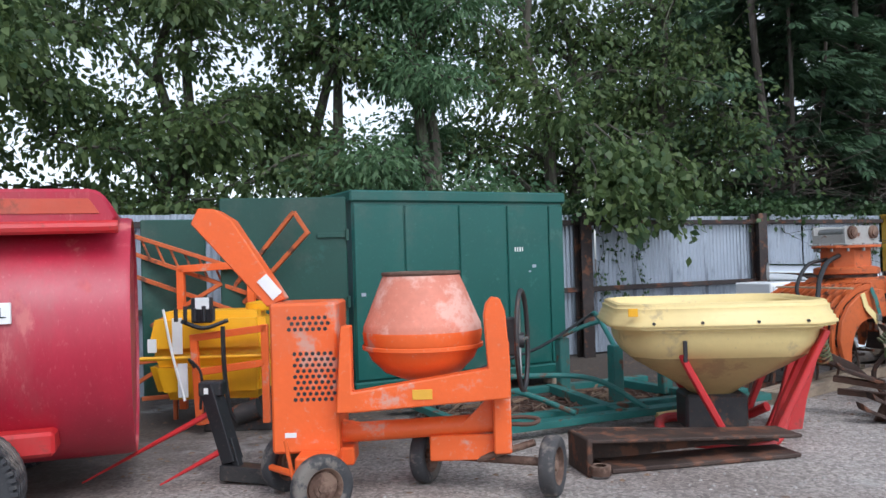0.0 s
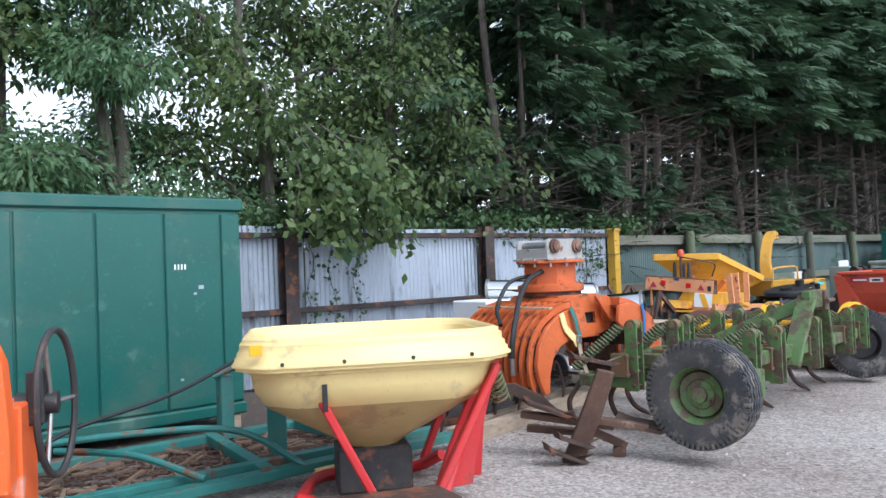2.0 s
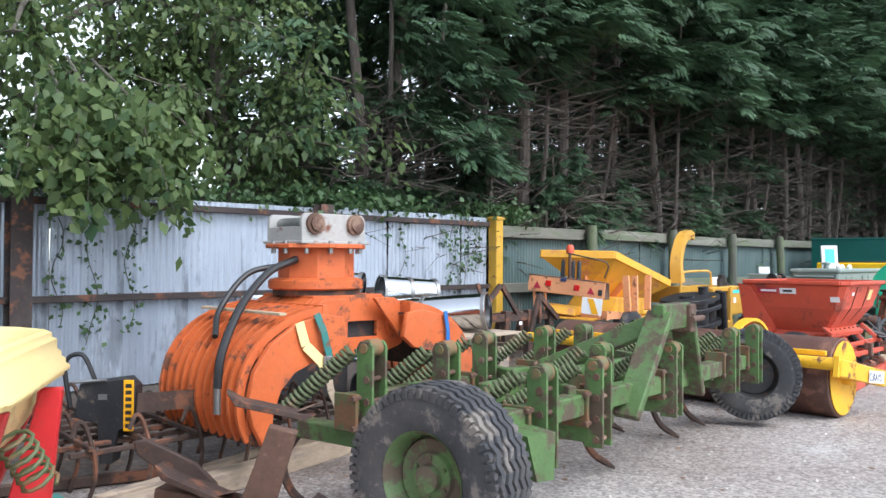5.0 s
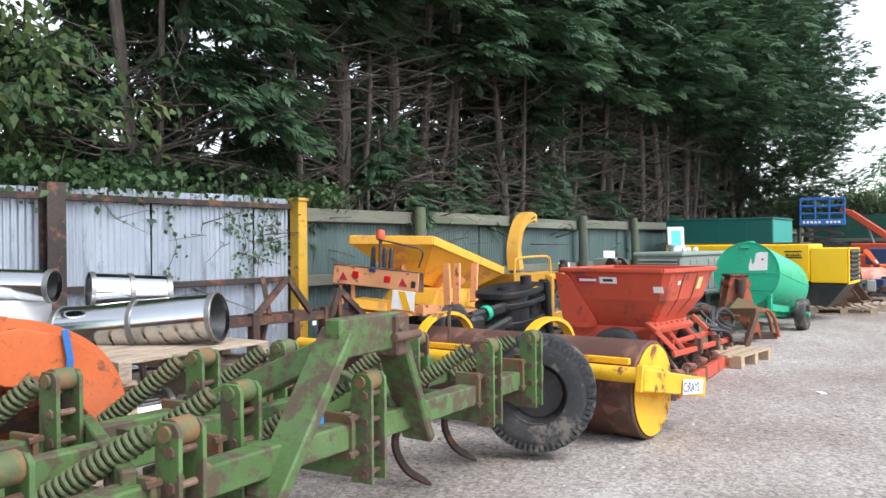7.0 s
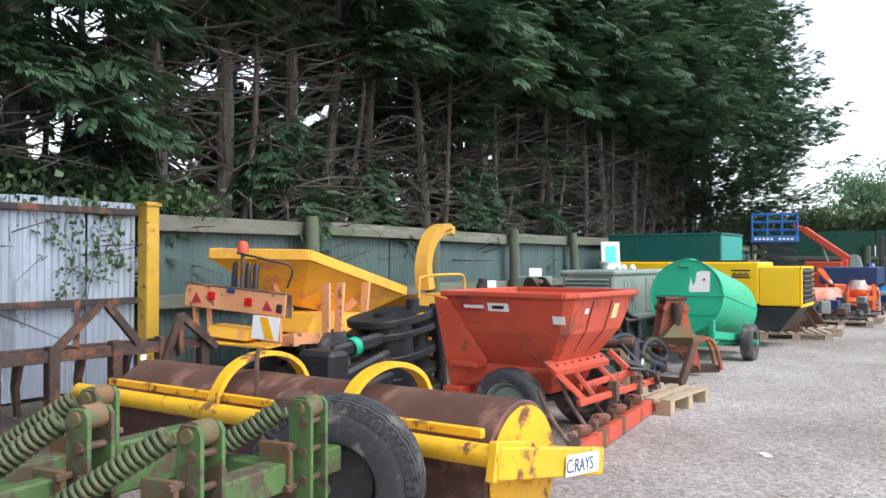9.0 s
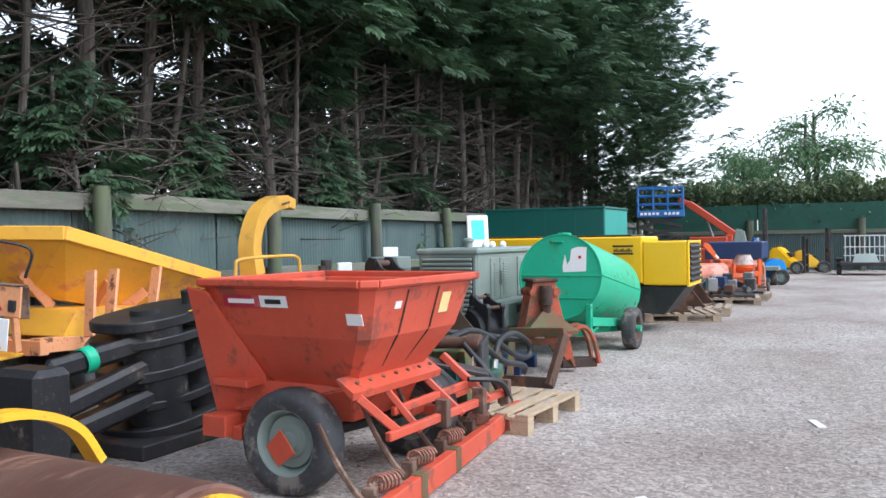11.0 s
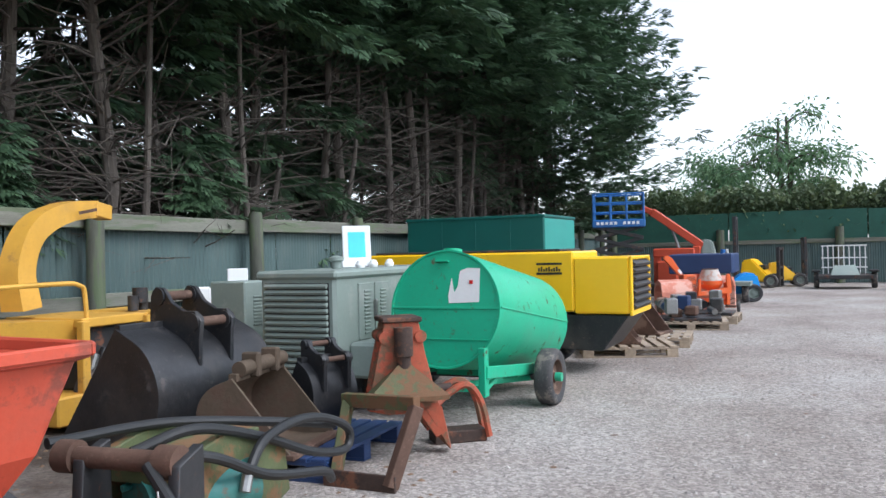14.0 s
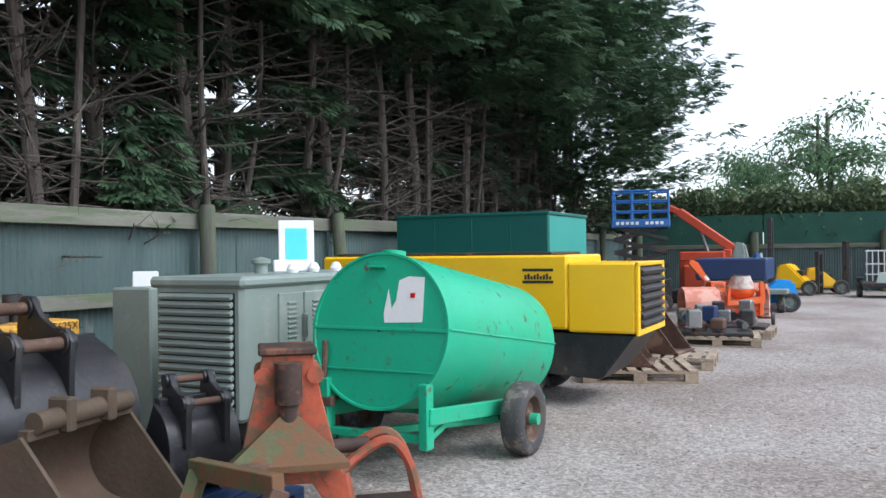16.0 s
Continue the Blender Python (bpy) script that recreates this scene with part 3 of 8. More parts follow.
def fans_mesh(name, O, D, length, mat, rng, k=12, width=0.16):
    """Flat feathered sprays: leaflets set alternately along a drooping midrib."""
    n = len(O)
    d = D / np.linalg.norm(D, axis=1, keepdims=True)
    s = np.cross(d, np.array([0, 0, 1.0]) + rng.normal(size=(n, 3)) * 0.35)
    s /= np.linalg.norm(s, axis=1, keepdims=True) + 1e-9
    L = length[:, None]
    v = np.empty((n, k, 4, 3))
    for j in range(k):
        t = (j + 0.5) / k
        side = 1 if j % 2 else -1
        a = 0.75 - 0.35 * t + rng.normal(size=(n, 1)) * 0.12
        b = O + d * L * t - np.array([0, 0, 1]) * L * 0.22 * t * t
        e = d * np.cos(a) + s * np.sin(a) * side - np.array([0, 0, 0.25])
        ll = L * (0.62 - 0.3 * t) * (0.8 + 0.4 * rng.random((n, 1)))
        w = np.cross(e, np.cross(d, s))
        w /= np.linalg.norm(w, axis=1, keepdims=True) + 1e-9
        v[:, j, 0] = b
        v[:, j, 1] = b + e * ll * 0.55 + w * ll * width
        v[:, j, 2] = b + e * ll - np.array([0, 0, 1]) * ll * 0.15
        v[:, j, 3] = b + e * ll * 0.55 - w * ll * width
    v = v.reshape(-1, 3)
    m_ = n * k
    me = bpy.data.meshes.new(name)
    me.vertices.add(4 * m_)
    me.vertices.foreach_set("co", v.reshape(-1))
    idx = np.arange(4 * m_).reshape(m_, 4)
    tri = np.stack([idx[:, [0, 1, 2]], idx[:, [0, 2, 3]]], 1).reshape(-1)
    me.loops.add(len(tri))
    me.loops.foreach_set("vertex_index", tri.astype(np.int32))
    me.polygons.add(2 * m_)
    me.polygons.foreach_set("loop_start", np.arange(0, 6 * m_, 3, dtype=np.int32))
    me.update()
    me.validate()
    me.materials.append(M[mat])
    return me


def broad_tree(m, label, height, spread, seed, leaves, leaf_size, mat="leaf", low=1.9, trunk_r=0.13, stems=2, squash=1.0, cluster=0.5):
    """A broadleaf tree: forked trunk, limbs, twigs, and a crown of leaf clumps on the twigs with gaps between."""
    rng = np.random.default_rng(seed)
    R = random.Random(seed)
    t = thing("broadleaf_tree", m, label, "tree", "broadleaf trees behind the fence")
    b = B()
    tips = []
    for s in range(stems):
        a = R.uniform(0, 6.28)
        lean = R.uniform(0.3, 1.1)
        pts = [V((0.25 * math.cos(a), 0.25 * math.sin(a), 0))]
        for k in range(1, 7):
            f = k / 6
            pts.append(V((math.cos(a) * (0.25 + lean * f) + R.uniform(-0.15, 0.15), math.sin(a) * (0.25 + lean * f) * 0.7 + R.uniform(-0.15, 0.15), height * 0.9 * f)))
        pp = curve(pts, 4)
        tube(b, pp, [trunk_r * (1 - 0.85 * i / len(pp)) + 0.012 for i in range(len(pp))], 9)
        for k in range(14):
            f = R.uniform(0.22, 1.0)
            o = pp[int(f * (len(pp) - 1))]
            an = R.uniform(0, 6.28)
            ln = spread * R.uniform(0.5, 1.05) * (1.15 - 0.5 * f)
            e = o + V((math.cos(an) * ln, math.sin(an) * ln * squash, R.uniform(-0.25, 0.45) * ln))
            e.z = max(e.z, low + 0.2)
            mid = (o + e) / 2 + V((0, 0, 0.18 * ln))
            lp = curve([o, mid, e], 5)
            tube(b, lp, [0.05 * (1 - 0.85 * i / len(lp)) + 0.006 for i in range(len(lp))], 6)
            for q in range(7):
                o2 = lp[R.randrange(3, len(lp))]
                e2 = o2 + V((R.gauss(0, 0.5), R.gauss(0, 0.5), R.gauss(-0.05, 0.35))) * 0.9
                e2.z = max(e2.z, low)
                tube(b, [o2, (o2 + e2) / 2 + V((0, 0, 0.06)), e2], [0.014, 0.01, 0.004], 4)
                tips.append((o2, e2))
    part("trunk", b, "barkgrey", t)
    P, D = [], []
    per = max(1, leaves // len(tips))
    for o2, e2 in tips:
        o2, e2 = np.array(o2), np.array(e2)
        f = rng.uniform(0.1, 1.15, per)[:, None]
        off = rng.normal(size=(per, 3)) * cluster * np.array([0.5, 0.5, 0.32])
        P.append(o2 + (e2 - o2) * f + off)
        D.append(off + (e2 - o2) * 0.4 + rng.normal(size=(per, 3)) * 0.25 + np.array([0, 0, -0.12]))
    P, D = np.concatenate(P), np.concatenate(D)
    k = P[:, 2] > low - 0.15
    P, D = P[k], D[k]
    crown = new("crown", leaves_mesh("crown", P, D, leaf_size * rng.uniform(0.6, 1.3, len(P)), mat, 0.35, 0.72 if mat == "leaf" else 0.4, rng))
    crown.parent = t
    return t


def conifer(m, label, height, seed, bare, radius, sprays, front=1.0, size=0.14, trunk_r=0.13, lean=0.0, sweep=0.0):
    """A tall cypress: ridged trunk, bare lower boughs with dead twigs, and drooping feathered sprays above."""
    rng = np.random.default_rng(seed)
    R = random.Random(seed)
    t = thing("cypress_tree", m, label, "tree", "row of cypress trees")
    b = B()
    ph = R.uniform(0, 6)
    pp = [V((lean * k / 9 * 1.5 + 0.12 * math.sin(ph + k * 0.9), 0.1 * math.cos(ph + k), height * k / 9)) for k in range(10)]
    tube(b, pp, [trunk_r * (1 - 0.9 * k / 9) + 0.02 for k in range(10)], 10)
    if R.random() < 0.6:
        a = R.uniform(-1, 1)
        q = [pp[0] + V((0.12, 0, 0.2)), pp[1] + V((0.25 * a, -0.2, 0)), pp[3] + V((0.7 * a, -0.3, 0)), pp[6] + V((1.0 * a, -0.3, 0))]
        qq = curve(q, 4)
        tube(b, qq, [0.07 * (1 - 0.7 * k / len(qq)) for k in range(len(qq))], 8)
    part("trunk", b, "bark", t)
    b = B()
    for k in range(int(80 * min(1.4, bare / 4))):
        z = R.uniform(0.9, bare + 1.0)
        a = R.uniform(0, 6.28)
        ln = R.uniform(0.6, 2.0)
        i = min(8, int(z / height * 9))
        o = pp[i].lerp(pp[i + 1], z / height * 9 - i)
        e = o + V((math.cos(a) * ln, math.sin(a) * ln, R.uniform(-0.25, 0.5) * ln))
        mid = (o + e) / 2 + V((0, 0, R.uniform(-0.12, 0.12)))
        tube(b, curve([o, mid, e], 3), [0.02, 0.017, 0.014, 0.012, 0.009, 0.006, 0.004], 5)
        for q in range(4):
            f = R.uniform(0.3, 1)
            p = o.lerp(e, f)
            tube(b, [p, p + V((R.gauss(0, 0.25), R.gauss(0, 0.25), R.gauss(0.0, 0.2)))], [0.006, 0.002], 3)
    tagged(part("dead_wood", b, "bark", t, "bare brown dead lower boughs"), kind="stuff")
    P, D = [], []
    per = 34
    n_b = max(24, sprays // (12 * per))
    for k in range(n_b):
        z = bare + (height - bare) * ((k + R.random()) / n_b) ** 1.15
        f = (z - bare) / (height - bare)
        rad = radius * (1 - f) ** 0.7 * R.uniform(0.7, 1.18) + 0.3
        if f < 0.1:
            rad *= 0.6 + 4 * f
        a = R.uniform(0, 6.28)
        dirv = np.array([math.cos(a), math.sin(a) * (front if math.sin(a) < 0 else 1), 0])
        cross = np.array([-dirv[1], dirv[0], 0])
        s_ = rng.uniform(0.2, 1.0, per) ** 0.55
        wid = (0.12 + 0.5 * s_ * (1.1 - s_)) * min(1.8, rad) * 0.9
        lat = rng.normal(size=per) * wid * 0.6
        rise = 0.35 * rad * s_ - 0.42 * rad * s_ ** 2 + sweep * rad * s_ ** 2
        P.append(dirv * (s_ * rad)[:, None] + cross * lat[:, None] + np.stack([np.zeros(per), np.zeros(per), z + rise + rng.normal(size=per) * 0.1], 1))
        D.append(dirv * 1.0 + cross * (lat / (wid + 0.05))[:, None] * 0.7 + rng.normal(size=(per, 3)) * (0.22 + 0.3 * sweep) + np.array([0, 0, -0.15 + 1.3 * sweep]))
    P, D = np.concatenate(P), np.concatenate(D)
    crown = new("crown", fans_mesh("crown", P, D, size * 3.6 * rng.uniform(0.7, 1.35, len(P)), "conifer", rng))
    crown.parent = t
    return t


for k, (u, y, h, sp, mt, nl, lf, low) in enumerate((
    (-20.5, 2.2, 8.5, 2.6, "leaf", 22000, 0.12, 2.1),
    (-18.0, 1.6, 8.5, 2.6, "ashleaf", 26000, 0.12, 2.0),
    (-15.4, 2.6, 8.5, 2.5, "leaf", 24000, 0.12, 2.1),
    (-12.4, 3.8, 8.0, 2.2, "leaf", 16000, 0.12, 2.2),
    (-10.0, 3.4, 8.0, 2.1, "leaf", 15000, 0.12, 2.1),
    (-8.0, 1.9, 7.5, 2.2, "ashleaf", 23000, 0.12, 2.1),
    (-5.4, 2.3, 8.5, 2.4, "leaf", 14000, 0.115, 2.0),
    (-3.6, 1.8, 7.0, 1.9, "leaf", 9500, 0.11, 2.1),
)):
    broad_tree(YARD @ pose(u, y, 0), ("ash tree with pale feathery green leaves over the fence", "maple tree with green and yellowing leaves over the fence")[mt == "leaf"], h, sp, 11 + k, nl, lf, mt, low, 0.14, 2, 1.0, 0.42)

CONIFER_LABEL = "tall dark green cypress with bare lower trunk behind fence"
for k in range(24):
    u = -1.7 + 1.25 * k + RNG.uniform(-0.25, 0.25)
    bare, rad = (3.0, 1.9) if k < 2 else (5.0 - 0.05 * u, 2.3)
    if u > 10:
        bare, rad = max(4.2, 5.3 - 0.1 * (u - 10)), 2.4 + 0.2 * (u - 10)
    if u > 21.5:
        bare, rad = max(1.5, 3.8 - 0.42 * (u - 21.5)), min(4.5, rad)
    conifer(YARD @ pose(u, 1.15 + RNG.uniform(-0.3, 0.4), 0), CONIFER_LABEL, RNG.uniform(11.5, 13.5) + max(0, 0.35 * (u - 13)), 100 + k, bare, rad, 24000 if u < 10 else 40000 if u < 21.5 else 78000, 1.1, 0.092 if u < 21.5 else 0.08, RNG.uniform(0.07, 0.13), RNG.uniform(-0.4, 0.4), 0.0 if u < 12 else 0.15 if u < 21.5 else 0.4)
# a second row behind closes the wood
for k in range(17):
    u = 0.6 + 1.8 * k + RNG.uniform(-0.4, 0.4)
    conifer(YARD @ pose(u, 3.4 + RNG.uniform(-0.4, 0.5), 0), CONIFER_LABEL, RNG.uniform(10.5, 12), 200 + k, (0.9, 1.7, 2.8)[k % 3], 2.5, 18000, 1.0, 0.13, 0.1)


# young growth just behind the fence
for k, (u, y, h) in enumerate(((2.9, 0.75, 3.4), (0.3, 1.1, 3.0), (-0.9, 1.1, 2.8), (8.2, 0.9, 3.2), (5.0, 1.0, 2.9), (-2.0, 1.1, 2.9))):
    conifer(YARD @ pose(u, y, 0), "young green cypress growing against the fence", h, 300 + k, 1.7, 0.6, 4200, 1.0, 0.07, 0.04)

# ---- the container and the machines near it ----
def at_yard(u, y, rz=0.0, z=0.0):
    return YARD @ pose(u, y, z, 0, 0, rz)


def site_container():
    t = thing("storage_container", at_yard(-11.4, -1.95), "dark green steel storage container with one door swung open", "container")
    b = B()
    box(b, 0, 2.6, 0, 1.7, 0.16, 2.16, 0.02)
    part("body", b, "containergreen", t)
    for x0, x1 in ((0.01, 0.56), (0.58, 1.21), (1.23, 1.82), (1.84, 2.38), (2.40, 2.59)):
        b = B()
        box(b, x0, x1, -0.022, 0.004, 0.27, 2.05, 0.012)
        part("side_panel", b, "containergreen", t)
    b = B()
    box(b, -0.03, 2.63, -0.035, 1.72, 2.08, 2.2, 0.018)
    part("top_rim", b, "containergreen", t)
    b = B()
    box(b, -0.02, 2.62, -0.03, 1.7, 0.14, 0.25, 0.015)
    part("bottom_rail", b, "containergreen", t)
    for x in (0.1, 2.4):
        b = B()
        box(b, x, x + 0.16, 0.0, 0.2, 0, 0.15, 0.01)
        part("foot", b, "greywood", t)
    for k in range(4):
        x = 1.92 + 0.032 * k
        b = B()
        box(b, x, x + 0.014, -0.026, -0.0225, 1.535, 1.585, 0)
        part("marking_bar", b, "paper", t)
    for x, z, w in ((2.15, 1.35, 0.05), (2.1, 1.3, 0.03), (0.07, 1.12, 0.05), (1.95, 0.52, 0.03)):
        b = B()
        box(b, x, x + w, -0.026, -0.0225, z, z + w * 0.7, 0)
        part("paint_chip", b, "galv", t)
    d = B()
    dm = pose(-0.06, 0.0, 0, 0, 0, 163)
    box(d, 0.0, 1.24, -0.05, 0.0, 0.2, 2.13, 0.012, dm)
    door = part("door", d, "containerdark", t, "dark green steel door standing open")
    for z in (1.72, 1.05, 0.45):
        b = B()
        box(b, 0.02, 0.3, 0.002, 0.022, z, z + 0.05, 0.004, dm)
        rod(b, dm @ V((0.0, 0.02, z - 0.03)), dm @ V((0.0, 0.02, z + 0.08)), 0.02)
        part("hinge", b, "containerdark", door)
    d = B()
    box(d, 0.0, 0.62, -0.05, 0.0, 0.2, 1.95, 0.012, pose(-1.3, 0.75, 0, 0, 0, 172))
    part("door", d, "containerdark", t, "second dark green door folded back")


site_container()


def mixer(m, label, drum_mat="drumorange", tilt=0.0):
    t = thing("cement_mixer", m, label, "cement mixer", "cement mixers")
    b = B()
    lathe(b, [(0.384, 1.01), (0.38, 1.05), (0.375, 1.06), (0.33, 1.17), (0.285, 1.28), (0.245, 1.375), (0.235, 1.375), (0.27, 1.28), (0.36, 1.05), (0.3, 0.85), (0.01, 0.76)], 40, pose(0.02, 0.05, 0))
    drum = part("drum_cone", b, drum_mat, t, "faded pink upper cone of the drum")
    b = B()
    lathe(b, [(0.01, 0.70), (0.14, 0.705), (0.25, 0.75), (0.33, 0.83), (0.375, 0.92), (0.387, 1.0), (0.386, 1.015), (0.37, 1.015)], 40, pose(0.02, 0.05, 0))
    part("drum_bowl", b, "orange", t, "brighter orange lower bowl of the drum")
    b = B()
    lathe(b, [(0.387, 0.90), (0.391, 0.905), (0.391, 0.925), (0.385, 0.93)], 40, pose(0.02, 0.05, 0))
    part("drum_band", b, "orange", drum)
    b = B()
    tube(b, [(0.02 + 0.245 * math.cos(a * math.pi / 16), 0.05 + 0.245 * math.sin(a * math.pi / 16), 1.378) for a in range(32)], 0.014, 8, True)
    part("drum_rim", b, "rust", drum)
    # engine housing with punched vents
    b = B()
    box(b, -0.91, -0.50, -0.24, 0.28, 0.30, 1.22, 0.015)
    housing = part("engine_housing", b, "orange", t)
    for z0, rows, x0, n in ((1.06, 3, -0.79, 7), (0.63, 9, -0.76, 7)):
        b = B()
        for r in range(rows):
            for k in range(n):
                rod(b, (x0 + k * 0.037 + (r % 2) * 0.018, -0.2405, z0 + r * 0.035), (x0 + k * 0.037 + (r % 2) * 0.018, -0.2425, z0 + r * 0.035), 0.013, seg=8)
        tagged(part("vent_mesh", b, "black", housing, "rows of round punched vent holes"), kind="stuff")
    b = B()
    box(b, -0.83, -0.76, -0.246, -0.242, 0.40, 0.43, 0.001)
    part("label_plate", b, "paper", housing)
    b = B()
    prism(b, [(-1.45, 1.74), (-1.40, 1.84), (-1.30, 1.83), (-1.19, 1.76), (-0.86, 1.24), (-0.97, 1.19)], 0.18, pose(0, 0.08, 0), 0.006)
    lid = part("raised_cover", b, "orange", t, "orange engine cover propped upright")
    b = B()
    beam(b, (-1.0, -0.018, 1.38), (-0.9, -0.018, 1.26), 0.005, 0.08)
    part("sticker", b, "paper", lid)
    b = B()
    prism(b, [(-0.5, 0.56), (-0.46, 1.08), (-0.40, 1.08), (-0.40, 0.68), (0.42, 0.80), (0.40, 1.12), (0.415, 1.19), (0.45, 1.23), (0.50, 1.22), (0.53, 1.14), (0.55, 0.85), (0.55, 0.62), (-0.4, 0.56)], 0.12, pose(0, -0.3, 0), 0.008)
    yoke = part("yoke_frame", b, "orange", t)
    b = B()
    box(b, -0.04, 0.08, -0.366, -0.361, 0.63, 0.69, 0.001)
    part("warning_plate", b, "gritter", yoke)
    b = B()
    box(b, 0.45, 0.56, -0.2, 0.1, 0.25, 0.95, 0.01)
    prism(b, [(0.46, 0.62), (0.46, 0.42), (0.25, 0.42)], 0.03, pose(0, -0.1, 0))
    box(b, 0.05, 0.46, -0.12, -0.08, 0.2, 0.36, 0.008)
    part("end_frame", b, "orange", t)
    b = B()
    rod(b, (-0.55, -0.05, 0.38), (0.5, -0.05, 0.42), 0.062, seg=18)
    part("base_tube", b, "orange", t)
    b = B()
    prism(b, [(-0.5, 0.46), (-0.2, 0.4), (-0.5, 0.34)], 0.1, pose(0, -0.05, 0))
    box(b, -0.72, -0.42, -0.16, 0.1, 0.2, 0.31, 0.01)
    part("gusset", b, "orange", t)
    b = B()
    tube(b, [(0.66 + 0.05 * math.sin(a * math.pi / 14), 0.0 + 0.16 * math.sin(a * math.pi / 14), 0.93 + 0.32 * math.cos(a * math.pi / 14)) for a in range(28)], 0.016, 8, True)
    hand = part("tilt_wheel", b, "darksteel", t, "dark steel tilting handwheel")
    for a in (90, 210, 330):
        b = B()
        rod(b, (0.64, 0, 0.93), (0.66 + 0.05 * math.sin(radians(a)), 0.16 * math.sin(radians(a)), 0.93 + 0.32 * math.cos(radians(a))), 0.011, seg=8)
        part("spoke", b, "steel", hand)
    b = B()
    rod(b, (0.5, 0, 0.93), (0.67, 0, 0.93), 0.05, seg=14)
    box(b, 0.55, 0.62, -0.06, 0.06, 0.84, 1.08, 0.01)
    part("gearbox", b, "black", t)
    b = B()
    rod(b, (0.0, 0.1, 0.2), (0.78, -0.22, 0.2), 0.028, seg=10)
    tube(b, curve([(0.5, -0.1, 0.42), (0.68, -0.14, 0.42), (0.74, -0.1, 0.44), (0.66, -0.06, 0.45), (0.56, -0.06, 0.45)], 5), 0.014, 6)
    rod(b, (0.35, -0.1, 0.2), (0.7, -0.2, 0.32), 0.022, seg=8)
    part("axle", b, "rust", t)
    b = B()
    box(b, -0.74, -0.5, -0.44, -0.1, 0.12, 0.32, 0.01)
    rod(b, (-0.74, -0.48, 0.2), (-0.78, -0.5, 0.44), 0.012, seg=8)
    rod(b, (-0.95, -0.1, 0.19), (-0.5, -0.52, 0.17), 0.022, seg=8)
    part("front_axle", b, "orange", t)
    for x, y, a in ((0.80, -0.24, 68), (0.02, 0.16, 68), (-0.56, -0.58, 35), (-0.88, 0.05, 50)):
        wheel(t, pose(x, y, 0.185, 90, 0, a), 0.185, 0.1, "rust", 0, rim=0.6)
    return t


mix = mixer(pose(0.72, 6.16, 0, 0, 0, 2), "orange petrol cement mixer with pink worn drum on gravel")


